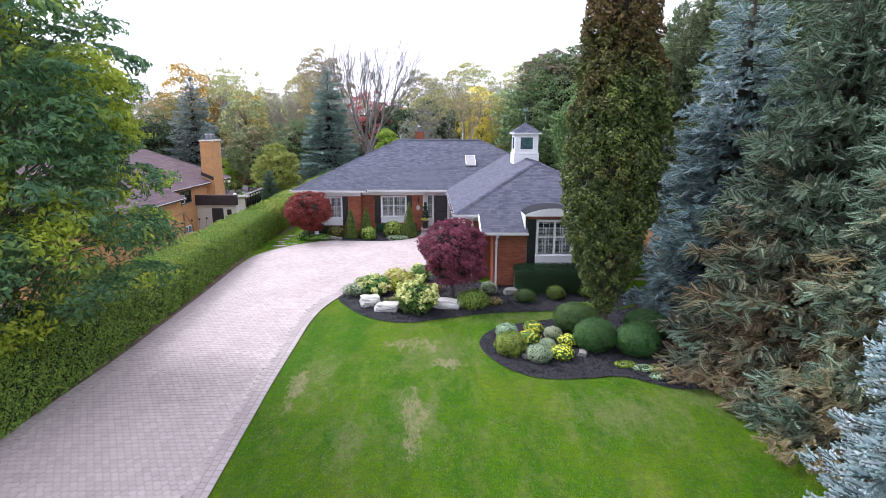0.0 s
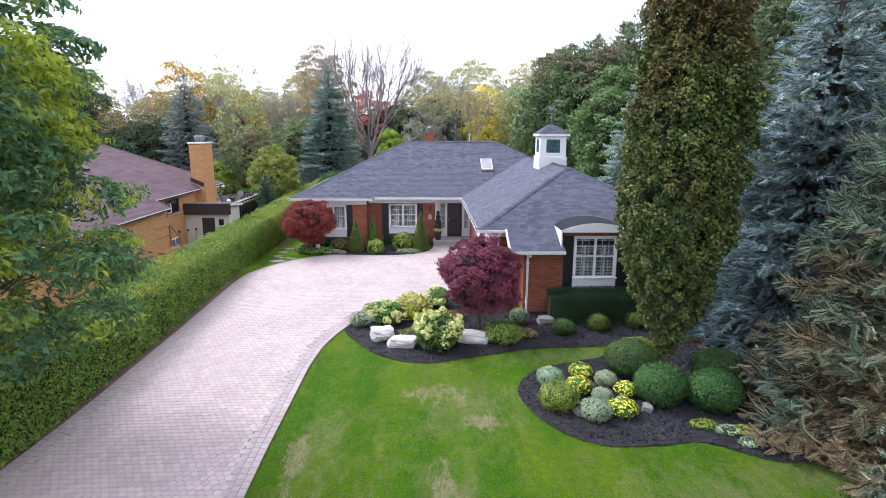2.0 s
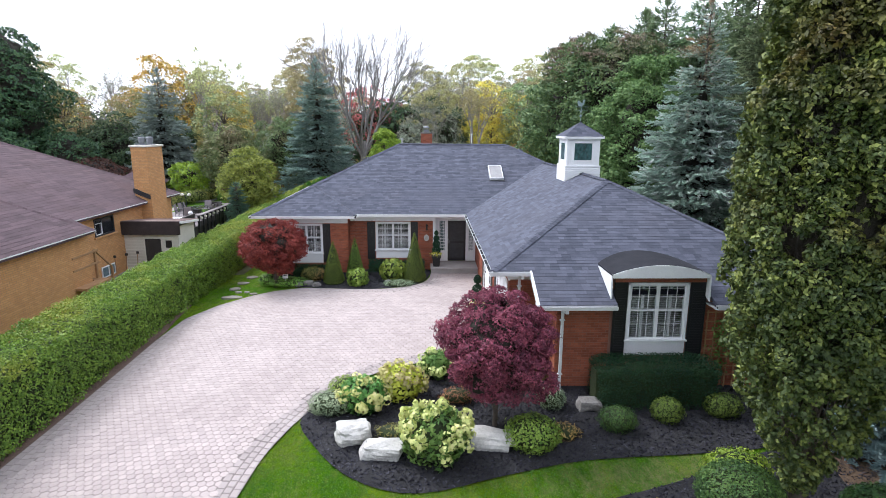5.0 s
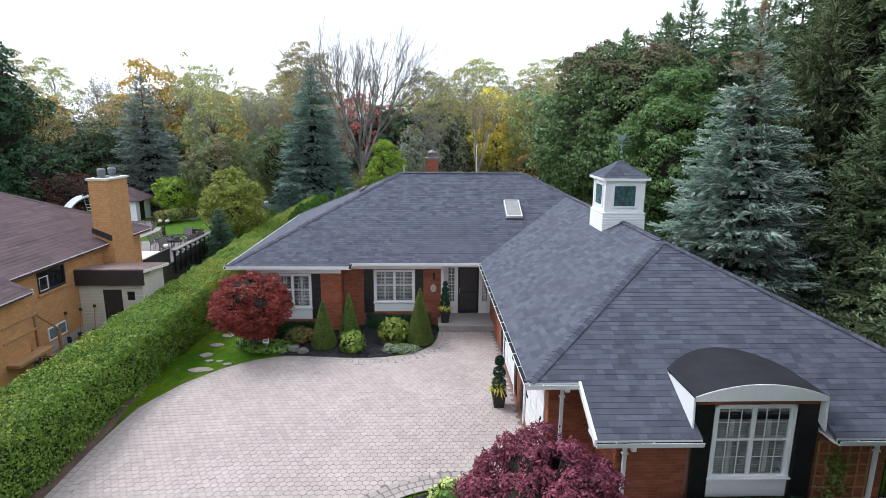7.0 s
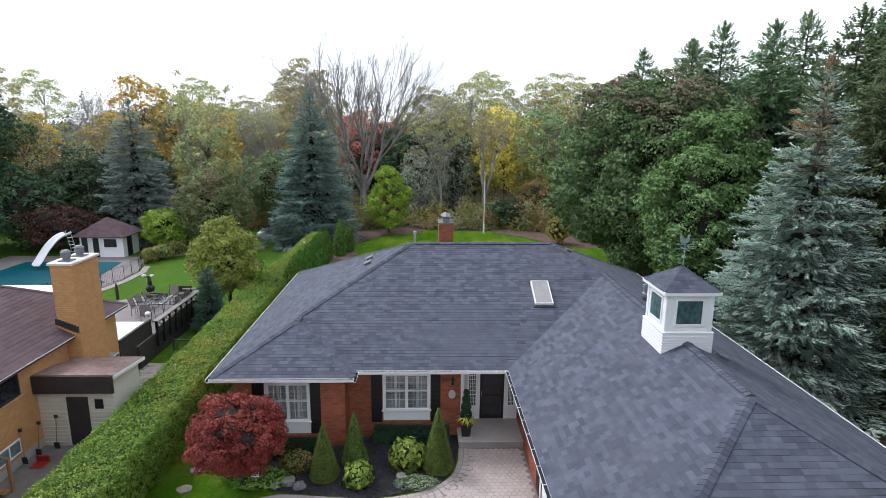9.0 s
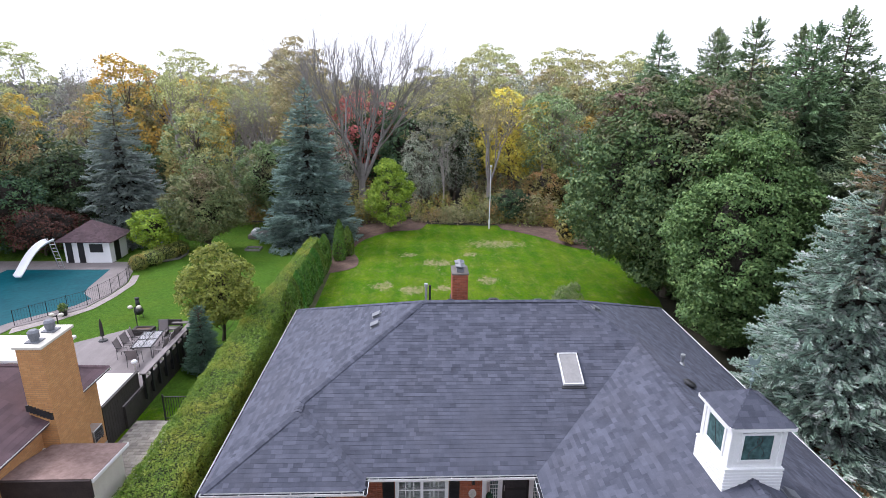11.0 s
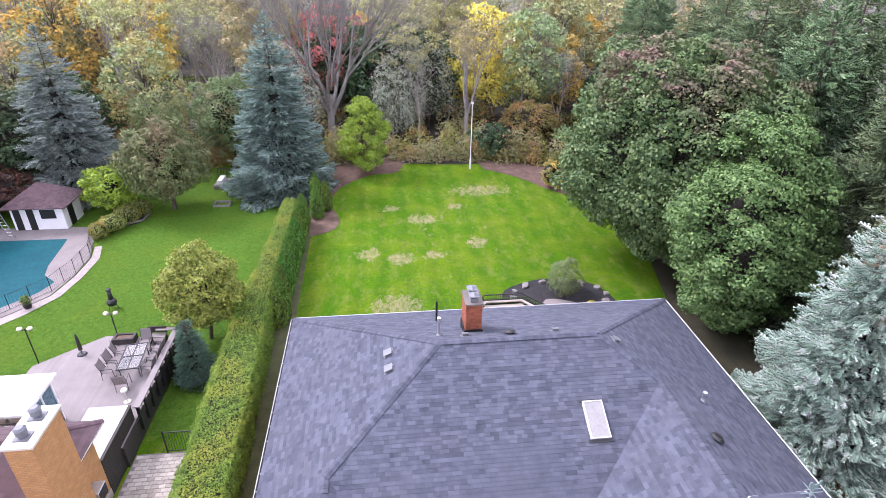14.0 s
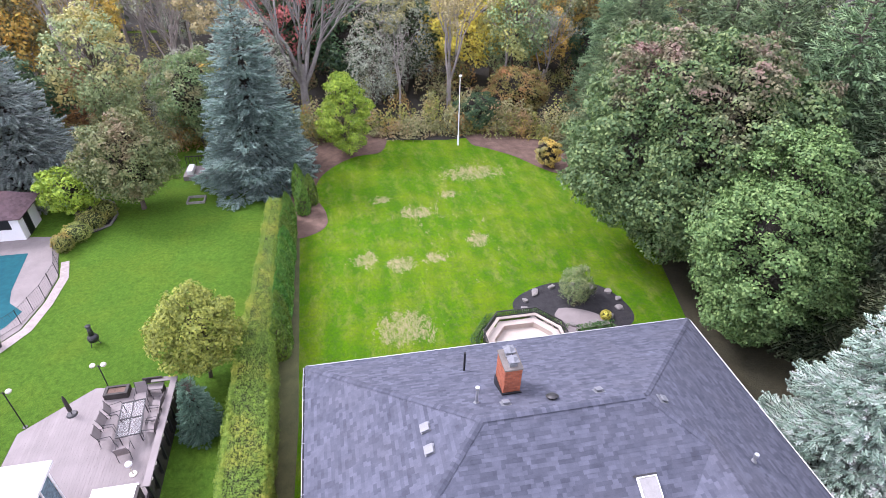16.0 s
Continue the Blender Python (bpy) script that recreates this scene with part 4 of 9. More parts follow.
ground_patch("hedge_strip", [(-10.35, 22), (-10.5, 18), (-10.75, 15.6), (-10.95, 13.5), (-11.3, 8), (-13, 8), (-13, 33), (-10.4, 33), (-10.1, 30), (-10.15, 27)], M_SOIL, 0.022, "bare soil strip under the hedge", "ground")
ground_patch("side_strip", [(-11, 38), (-9.9, 38), (-9.6, 50), (-9.9, 68), (-11, 68)], M_MOSS, 0.02, "narrow bare strip beside the cedars", "ground")
ground_patch("back_bed", smooth_loop([(-10.3, 67.2), (-9.0, 67.0), (-7.9, 68.0), (-7.9, 70), (-8.6, 72.5), (-8.5, 75.2), (-7.3, 77.4), (-5, 79.2), (-2.5, 80), (-2.5, 84), (-11, 84), (-11, 72)], 4), M_SOIL, 0.03, "brown bark mulch bed at the lawn's far edge", "planting bed")
ground_patch("back_bed_east", smooth_loop([(6.2, 80.4), (7.4, 79.2), (9.6, 77), (11.5, 74), (13.5, 72.5), (16, 74), (16, 84), (7, 84)], 4), M_SOIL, 0.03, "brown bark mulch bed at the lawn's far edge", "planting bed")
ground_patch("patio_bed", smooth_loop([(3.5, 55.6), (3.6, 57.1), (5.8, 58.2), (7.8, 58.2), (9.5, 57.5), (10.4, 55.6), (10.2, 54.0), (8.6, 53.2), (6, 54.0)], 4), M_MULCH, 0.03, "mulched bed with rocks beside the patio", "planting bed")
# floors in colours darkened for the shade between the trees
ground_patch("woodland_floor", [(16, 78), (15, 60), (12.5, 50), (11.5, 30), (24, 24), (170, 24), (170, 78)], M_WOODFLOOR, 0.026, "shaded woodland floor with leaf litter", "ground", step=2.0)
ground_patch("woodland_floor", [(-30, 84), (-18, 86), (-11, 83), (-2.5, 82.5), (4, 81.6), (10, 82), (16, 78), (170, 78), (170, 129), (-120, 129), (-120, 84)], M_LEAFLITTER, 0.027, "woodland floor under leaf litter, coloured dark for tree shade", "ground", step=2.0)
ground_patch("woodland_floor", [(-400, 130), (400, 130), (400, 700), (-400, 700)], M_LEAFLITTER, 0.03, "woodland floor under leaf litter, coloured dark for tree shade", "ground", step=45.0)
driveway = ground_patch("driveway", DRIVE, M_SAND, 0.035, "wide driveway of pinkish hexagonal pavers with a straight border course", "driveway")

# ---- the driveway's pavers: hexagons inside, a border course along the edges ----
PITCH = 0.185


drive_poly = np.array(DRIVE)
R6 = PITCH / math.sqrt(3)
hx, hy = [], []
for j, y in enumerate(np.arange(2, 37, R6 * 1.5)):
    for x in np.arange(-11.6, 1.9, PITCH):
        hx.append(x + (PITCH / 2 if j % 2 else 0))
        hy.append(y)
hx, hy = np.array(hx), np.array(hy)
edge_a, edge_b = drive_poly, np.roll(drive_poly, -1, axis=0)
dist = np.full(len(hx), 9.0)
for i, (a, b) in enumerate(zip(edge_a, edge_b)):
    ab = b - a
    t = np.clip(((hx - a[0]) * ab[0] + (hy - a[1]) * ab[1]) / (ab @ ab), 0, 1)
    away = np.hypot(hx - a[0] - t * ab[0], hy - a[1] - t * ab[1])
    dist = np.minimum(dist, away + (0.42 if i in (13, 14, 34) else 0.0))
ok = inside(drive_poly, hx, hy) & (dist > 0.50)
hx, hy = hx[ok], hy[ok]
near = np.argsort(np.hypot(hx + 7.0, hy - 16.5))
lone = near[:300]
rest = near[300:]
VS, FS, off = [], [], 0
ang6 = np.arange(6) * np.pi / 3 + np.pi / 6
lift6 = RNG.normal(size=len(hx)) * 0.0025
for rr, dz in ((R6 - 0.004, 0.040), (R6 - 0.011, 0.046)):
    x = hx[rest][:, None] + rr * np.cos(ang6)
    y = hy[rest][:, None] + rr * np.sin(ang6)
    VS.append(np.stack([x, y, gz(x, y) + dz + lift6[rest][:, None]], -1))
pv = np.stack(VS, 1).reshape(-1, 3)
pf = []
for i in range(len(rest)):
    o = 12 * i
    pf.append(tuple(range(o + 6, o + 12)))
    pf += [(o + k, o + (k + 1) % 6, o + 6 + (k + 1) % 6, o + 6 + k) for k in range(6)]
ob = link_mesh("pavers", pv, pf, M_PAVER, driveway)
ob["kind"] = "stuff"
one = bpy.data.meshes.new("paver")
ring = [(rr * math.cos(a), rr * math.sin(a), dz) for rr, dz in ((R6 - 0.004, 0.040), (R6 - 0.011, 0.046)) for a in ang6]
one.from_pydata(ring, [], [tuple(range(6, 12))] + [(k, (k + 1) % 6, 6 + (k + 1) % 6, 6 + k) for k in range(6)])
one.materials.append(M_PAVER)
for i in lone:
    p = new("paver", one)
    hang(p, driveway)
    x, y = hx[i], hy[i]
    sy_ = float(gz(x, y + 0.5) - gz(x, y - 0.5))
    p.matrix_basis = Matrix.Translation((x, y, float(gz(x, y)) + lift6[i])) @ Matrix.Rotation(math.atan(sy_), 4, "X")


def border_course(poly, inset, wide, long):
    """Blocks laid end to end along the driveway's edge."""
    vs, fs = [], []
    c = np.array(poly)
    s = np.concatenate([[0], np.cumsum(np.hypot(*np.diff(c, axis=0).T))])
    n = int(s[-1] / long)
    for i in range(n):
        u0, u1 = i * s[-1] / n + 0.006, (i + 1) * s[-1] / n - 0.006
        p0 = np.array([np.interp(u0, s, c[:, 0]), np.interp(u0, s, c[:, 1])])
        p1 = np.array([np.interp(u1, s, c[:, 0]), np.interp(u1, s, c[:, 1])])
        d = (p1 - p0) / np.linalg.norm(p1 - p0)
        q = np.array([-d[1], d[0]])
        base = len(vs)
        for ins, dz in ((0, 0.034), (0.01, 0.046)):
            for e, w in ((0, 0), (1, 0), (1, 1), (0, 1)):
                a = (p0 + d * ins) if e == 0 else (p1 - d * ins)
                b = a + q * (inset + (ins if w == 0 else wide - ins))
                vs.append((b[0], b[1], float(gz(b[0], b[1])) + dz))
        fs.append(tuple(base + 4 + k for k in range(4)))
        fs += [(base + k, base + (k + 1) % 4, base + 4 + (k + 1) % 4, base + 4 + k) for k in range(4)]
    return vs, fs


def rounded(line, times=2):
    """An open line with its corners cut twice over."""
    p = np.array(line, float)
    for _ in range(times):
        q = np.stack([0.75 * p[:-1] + 0.25 * p[1:], 0.25 * p[:-1] + 0.75 * p[1:]], 1).reshape(-1, 2)
        p = np.concatenate([p[:1], q, p[-1:]])
    return p


for a, b in ((0, 14), (15, 35)):
    for ins, long in ((0.01, 0.24), (0.195, 0.2), (0.375, 0.24)):
        vs, fs = border_course(rounded(DRIVE[a:b]), ins, 0.172, long)
        ob = link_mesh("border_blocks", vs, fs, M_PAVERB, driveway)
        ob["kind"] = "stuff"

# ---- the house ----
EAVE, SLOPE = 2.9, 0.475
XL, XR, E1, E2, YB, XB = -8.85, 10.65, 37.15, 36.55, 50.35, -4.05
WXL, WYF, FXL, FXR, FYF = 1.28, 26.1, 2.4, 9.53, 24.8
house = thing("house", 0.9, 43.7, -0.1, "single-storey red brick house with a blue-grey hipped shingle roof", "house")
DOWN = EAVE - (WYF - FYF) * SLOPE
half = (YB - E1) / 2
ZR, YR = EAVE + SLOPE * half, E1 + half
RL, RR = (XL + half, YR, ZR), (XR - half, YR, ZR)
hb = (XB - XL) / 2
PA, PA2 = (XL + hb, E2 + hb, EAVE + SLOPE * hb), (XL + hb, E1 + hb, EAVE + SLOPE * hb)
wh = (XR - WXL) / 2
ZW = EAVE + SLOPE * wh
WX = WXL + wh
PJ, PW = (WX, E1 + wh, ZW), (WX, WYF + wh, ZW)
BX0, BX1, BYN = 4.56, 7.30, 25.30
PLANES = {
    "front": [(XB, E1, EAVE), (WXL, E1, EAVE), PJ, RR, RL, PA2],
    "west": [(XL, YB, EAVE), (XL, E2, EAVE), PA, PA2, RL],
    "bump": [(XL, E2, EAVE), (XB, E2, EAVE), PA],
    "bump_side": [(XB, E2, EAVE), (XB, E1, EAVE), PA2, PA],
    "back": [(XR, YB, EAVE), (XL, YB, EAVE), RL, RR],
    "east": [(XR, WYF, EAVE), (XR, YB, EAVE), RR, PJ, PW],
    "wing_west": [(WXL, E1, EAVE), (WXL, WYF, EAVE), PW, PJ],
    "wing_front": [(WXL, WYF, EAVE), (FXL, WYF, EAVE), (FXL, FYF, DOWN), (BX0, FYF, DOWN), (BX0, BYN, EAVE - (WYF - BYN) * SLOPE), (BX1, BYN, EAVE - (WYF - BYN) * SLOPE), (BX1, FYF, DOWN), (FXR, FYF, DOWN), (FXR, WYF, EAVE), (XR, WYF, EAVE), PW],
}


def roof_deck(name, planes, mat, parent, thick=0.10):
    bm = bmesh.new()
    for poly in planes.values():
        bm.faces.new([bm.verts.new((x, y, z)) for x, y, z in poly])
    bmesh.ops.remove_doubles(bm, verts=bm.verts, dist=0.002)
    for f in bm.faces:
        f.normal_update()
        if f.normal.z < 0:
            f.normal_flip()
    r = bmesh.ops.extrude_face_region(bm, geom=bm.faces[:])
    for v in [g for g in r["geom"] if isinstance(g, bmesh.types.BMVert)]:
        v.co.z -= thick
    return part(name, bm, mat, parent)


def shingle_rows(poly, run=0.15, rng=RNG, lens=(0.15, 0.42)):
    """Tabs over one roof plane, row by row: yields the four corners of each, with the lower edge proud."""
    p = np.array(poly)
    n = np.cross(p[1] - p[0], p[2] - p[0])
    n /= np.linalg.norm(n)
    n = n if n[2] > 0 else -n
    u = np.cross([0, 0, 1.0], n)
    u /= np.linalg.norm(u)
    v = np.cross(n, u)
    a, b = (p - p[0]) @ u, (p - p[0]) @ v
    rows = np.arange(b.min() - 0.02, b.max() - 0.02, run)
    for r in rows:
        mid = r + run * 0.55
        xs = []
        for i in range(len(a)):
            j = (i + 1) % len(a)
            if (b[i] > mid) != (b[j] > mid):
                xs.append(a[i] + (mid - b[i]) / (b[j] - b[i]) * (a[j] - a[i]))
        xs.sort()
        for x0, x1 in zip(xs[::2], xs[1::2]):
            x = x0
            while x < x1 - 0.01:
                w = min(rng.uniform(*lens), x1 - x)
                if x1 - x - w < 0.12:
                    w = x1 - x
                yield p[0] + u * x + v * r, u * (w - 0.004), v * run, n, w
                x += w


def shingle_mesh(name, planes, mat, parent, rng, lens=(0.15, 0.42), run=0.15, keep_out=None):
    vs, fs = [], []
    for poly in planes:
        for o, du, dv, n, w in shingle_rows(poly, run, rng, lens):
            if keep_out is not None and keep_out(o + du * 0.5 + dv * 0.5):
                continue
            t = 0.007 + rng.uniform(0, 0.005)
            b = len(vs)
            vs += [o + n * 0.002, o + du + n * 0.002, o + du + n * t, o + n * t, o + du + dv + n * 0.004, o + dv + n * 0.004]
            fs += [(b, b + 1, b + 2, b + 3), (b + 3, b + 2, b + 4, b + 5)]
    ob = link_mesh(name, vs, fs, mat, parent)
    ob["kind"] = "stuff"
    return ob


def ridge_caps(name, a, b, mat, parent, width=0.14, step=0.16, rise=0.03):
    """Cap shingles folded over a hip or ridge."""
    a, b = np.array(a), np.array(b)
    d = b - a
    L = np.linalg.norm(d)
    d /= L
    s = np.cross(d, [0, 0, 1.0])
    s /= np.linalg.norm(s)
    vs, fs = [], []
    for i in range(int(L / step)):
        o = a + d * step * i
        k = len(vs)
        for e, h in ((0, rise + 0.012), (1, rise)):
            q = o + d * (step + 0.03) * e
            vs += [q - s * width + [0, 0, h - width * 0.36], q + [0, 0, h], q + s * width + [0, 0, h - width * 0.36]]
        fs += [(k, k + 1, k + 4, k + 3), (k + 1, k + 2, k + 5, k + 4), (k, k + 2, k + 1)]
    ob = link_mesh(name, vs, fs, mat, parent)
    ob["kind"] = "stuff"
    return ob


roof = roof_deck("roof", PLANES, M_SHINGLE, house)
roof["label"] = "blue-grey asphalt shingle hip roof"
LONE_ROOF = ((-1.2, 1.4), (37.6, 40.1))


def lone_area(q):
    return LONE_ROOF[0][0] < q[0] < LONE_ROOF[0][1] and LONE_ROOF[1][0] < q[1] < LONE_ROOF[1][1] and abs(q[2] - (EAVE + SLOPE * (q[1] - E1))) < 0.1


shingle_mesh("shingles", PLANES.values(), M_SHINGLE, roof, np.random.default_rng(3), keep_out=lone_area)
tab = bpy.data.meshes.new("shingle")
rise_len = 0.15
nn_ = np.array([0, -SLOPE, 1.0]) / math.hypot(1, SLOPE)
vv_ = np.array([0, 1.0, SLOPE]) / math.hypot(1, SLOPE)
for w in (0.22, 0.31, 0.42):
    tab = bpy.data.meshes.new("shingle")
    o, du = np.zeros(3), np.array([w - 0.004, 0, 0])
    dv = vv_ * rise_len
    tab.from_pydata([tuple(map(float, q)) for q in (o, o + du, o + du + nn_ * 0.010, o + nn_ * 0.010, o + du + dv + nn_ * 0.004, o + dv + nn_ * 0.004)], [], [(0, 1, 2, 3), (3, 2, 4, 5)])
    tab.materials.append(M_SHINGLE)
    if w == 0.22:
        TABS = []
    TABS.append((w, tab))
pick = np.random.default_rng(5)
row = 0
made = 0
for r in np.arange(-0.02, 4, 0.15):
    y = E1 + r * vv_[1]
    if not (37.55 < y < 40.15):
        continue
    x = LONE_ROOF[0][0] + pick.uniform(-0.2, 0.05)
    while x < LONE_ROOF[0][1] and made < 300:
        w, me = TABS[pick.integers(0, 3)]
        p = new("shingle", me)
        hang(p, roof)
        p.matrix_basis = Matrix.Translation((x, y, EAVE + r * vv_[2]))
        x += w
        made += 1
for a, b in ((RL, RR), (PA2, RL), ((XL, E2, EAVE), PA), ((XB, E2, EAVE), PA), (PA, PA2), ((XL, YB, EAVE), RL), ((XR, YB, EAVE), RR), (PJ, RR), (PW, PJ), ((WXL, WYF, EAVE), PW), ((XR, WYF, EAVE), PW)):
    ridge_caps("ridge_capping", a, b, M_SHINGLE, roof)


# eaves: white soffit, fascia and gutter along each roof edge
def gutter_run(a, b, out):
    a, b, out = Vector(a), Vector(b), Vector(out)
    bm = bmesh.new()
    d = (b - a).normalized()
    prof = [(0.0, -0.02), (0.0, -0.14), (0.09, -0.14), (0.12, -0.03), (0.11, -0.03), (0.085, -0.125), (0.01, -0.125), (0.01, -0.02)]
    rows = [[bm.verts.new(p + out * q + Vector((0, 0, z))) for q, z in prof] for p in (a - d * 0.0, b)]
    n = len(prof)
    for i in range(n):
        bm.faces.new((rows[0][i], rows[0][(i + 1) % n], rows[1][(i + 1) % n], rows[1][i]))
    bm.faces.new(rows[0])
    bm.faces.new(rows[1])
    gutter = part("gutter", bm, M_WHITE, house, "white metal gutter")
    # added dark strip that gives the white gutter its dark inside
    bm = bmesh.new()
    rows = [[bm.verts.new(p + out * q + Vector((0, 0, z))) for q, z in ((0.012, -0.12), (0.085, -0.12), (0.102, -0.06), (0.012, -0.06))] for p in (a + d * 0.02, b - d * 0.02)]
    for i in range(4):
        bm.faces.new((rows[0][i], rows[0][(i + 1) % 4], rows[1][(i + 1) % 4], rows[1][i]))
    bm.faces.new(rows[0])
    bm.faces.new(rows[1])
    part("trough_debris", bm, M_RUBBER, gutter, "dark strip added for the gutter's dark inside")
    for i in range(int((b - a).length / 0.75)):
        c = a + d * (0.4 + 0.75 * i) + Vector((0, 0, -0.04))
        part("hanger", rod(bmesh.new(), c, c + out * 0.115, 0.009, 5), M_WHITE, gutter)


for a, b, o in (((XL, E2, EAVE), (XB, E2, EAVE), (0, -1, 0)), ((XB, E2 - 0.1, EAVE), (XB, E1, EAVE), (1, 0, 0)), ((XB, E1, EAVE), (WXL, E1, EAVE), (0, -1, 0)), ((WXL, E1, EAVE), (WXL, WYF - 0.1, EAVE), (-1, 0, 0)),
                ((WXL - 0.1, WYF, EAVE), (FXL, WYF, EAVE), (0, -1, 0)), ((FXL, FYF, DOWN), (BX0, FYF, DOWN), (0, -1, 0)), ((BX1, FYF, DOWN), (FXR, FYF, DOWN), (0, -1, 0)), ((FXR, WYF, EAVE), (XR, WYF, EAVE), (0, -1, 0)),
                ((XR, WYF, EAVE), (XR, YB, EAVE), (1, 0, 0)), ((XR, YB, EAVE), (XL, YB, EAVE), (0, 1, 0)), ((XL, YB, EAVE), (XL, E2 - 0.1, EAVE), (-1, 0, 0))):
    gutter_run(a, b, o)
for x in (FXL, FXR):
    bm = bmesh.new()
    vs = [bm.verts.new((x + e * 0.03, y, z)) for e in (-1, 1) for y, z in ((FYF - 0.03, DOWN - 0.14), (FYF - 0.03, DOWN + 0.01), (WYF, EAVE + 0.01), (WYF, EAVE - 0.14))]
    for i in range(4):
        bm.faces.new((vs[i], vs[(i + 1) % 4], vs[4 + (i + 1) % 4], vs[4 + i]))
    bm.faces.new(vs[:4])
    bm.faces.new(vs[4:])
    part("rake_board", bm, M_WHITE, house, "white sloping rake board")
SOF = EAVE - 0.16
bm = boxes((XL + 0.02, -8.25, E2 + 0.02, YB - 0.02, SOF, SOF + 0.05), (-8.25, XB - 0.02, E2 + 0.02, 37.16, SOF, SOF + 0.05), (-4.4, WXL + 0.02, E1 + 0.02, 38.55, SOF, SOF + 0.05), (WXL + 0.02, 1.9, WYF + 0.02, 38.55, SOF, SOF + 0.05),
           (10.05, XR - 0.02, WYF + 0.02, YB - 0.02, SOF, SOF + 0.05), (1.9, 10.05, WYF + 0.02, 26.7, SOF, SOF + 0.05), (-8.25, 10.05, 49.8, YB - 0.02, SOF, SOF + 0.05), (FXL + 0.03, BX0, FYF + 0.02, 25.4, DOWN - 0.16, DOWN - 0.11), (BX1, FXR - 0.03, FYF + 0.02, 25.4, DOWN - 0.16, DOWN - 0.11))
part("soffit", bm, M_WHITE, house, "white soffit boards")


def frieze(items):
    part("frieze_board", boxes(*items, bevel=0.005), M_WHITE, house, "white frieze board under the eaves")


frieze([(-8.3, -4.45, 37.10, 37.145, 2.44, 2.76), (-4.5, -0.33, 37.85, 37.895, 2.44, 2.76), (1.83, 1.875, 26.6, 38.0, 2.47, 2.76), (1.83, 3.0, 26.62, 26.66, 2.50, 2.76)])

# ---- walls: cores with openings, faced with bricks ----
BRICK_W, BRICK_H, JOINT = 0.21, 0.065, 0.01


def wall_core(name, a, b, z0, z1, holes, thick, mat, label=""):
    """A straight wall from a to b (its outer face; the inner lies to the left of the way), with openings (s0, s1, z0, z1)."""
    a, b = Vector((*a, 0)), Vector((*b, 0))
    L = (b - a).length
    d = (b - a) / L
    q = Vector((-d.y, d.x, 0))
    ss = sorted({0, L, *[h[0] for h in holes], *[h[1] for h in holes]})
    zs = sorted({z0, z1, *[h[2] for h in holes], *[h[3] for h in holes]})
    bm = bmesh.new()
    m = Matrix(((d.x, q.x, 0, a.x), (d.y, q.y, 0, a.y), (0, 0, 1, 0), (0, 0, 0, 1)))
    for s0, s1 in zip(ss, ss[1:]):
        for h0, h1 in zip(zs, zs[1:]):
            sm, hm = (s0 + s1) / 2, (h0 + h1) / 2
            if any(h[0] < sm < h[1] and h[2] < hm < h[3] for h in holes):
                continue
            box(bm, s0, s1, 0, thick, h0, h1, m=m)
    bmesh.ops.remove_doubles(bm, verts=bm.verts, dist=0.001)
    return part(name, bm, mat, house, label), m, L


def brick_rows(L, z0, z1, holes):
    row = 0
    z = z0
    while z < z1 - 0.02:
        h = min(BRICK_H, z1 - z)
        s = -(BRICK_W + JOINT) / 2 * (row % 2)
        while s < L:
            s0, s1 = max(0, s), min(L, s + BRICK_W)
            cut = [(s0, s1)]
            for a, b, c, d in holes:
                if c < z + h / 2 < d:
                    cut = [p for x0, x1 in cut for p in ((x0, min(x1, a)), (max(x0, b), x1)) if p[1] - p[0] > 0.025]
            for x0, x1 in cut:
                if x1 - x0 > 0.025:
                    yield x0, x1, z, z + h
            s += BRICK_W + JOINT
        z += BRICK_H + JOINT
        row += 1


brick_one = bpy.data.meshes.new("brick")
bm = box(bmesh.new(), 0, BRICK_W, -0.009, 0.01, 0, BRICK_H, bevel=0.003)
bm.to_mesh(brick_one)
bm.free()
brick_one.materials.append(M_BRICK)
brick_rng = np.random.default_rng(11)


def brick_face(core, m, L, z0, z1, holes, lone=0):
    vs, fs, n = [], [], 0
    mn = np.array(m)
    for s0, s1, h0, h1 in brick_rows(L, z0, z1, holes):
        if n < lone and s1 - s0 > BRICK_W - 0.001 and h1 - h0 > BRICK_H - 0.001:
            p = new("brick", brick_one)
            hang(p, core)
            p.matrix_basis = m @ Matrix.Translation((s0, 0, h0))
            n += 1
            continue
        out = -0.009 - brick_rng.uniform(0, 0.003)
        b = len(vs)
        c = 0.003
        vs += [(s0, 0.002, h0), (s1, 0.002, h0), (s1, 0.002, h1), (s0, 0.002, h1), (s0 + c, out, h0 + c), (s1 - c, out, h0 + c), (s1 - c, out, h1 - c), (s0 + c, out, h1 - c)]
        fs += [(b + 4, b + 5, b + 6, b + 7)] + [(b + k, b + (k + 1) % 4, b + 4 + (k + 1) % 4, b + 4 + k) for k in range(4)]
    v = np.c_[np.array(vs), np.ones(len(vs))] @ mn.T
    ob = link_mesh("bricks", v[:, :3], fs, M_BRICK, core)
    ob["kind"] = "stuff"


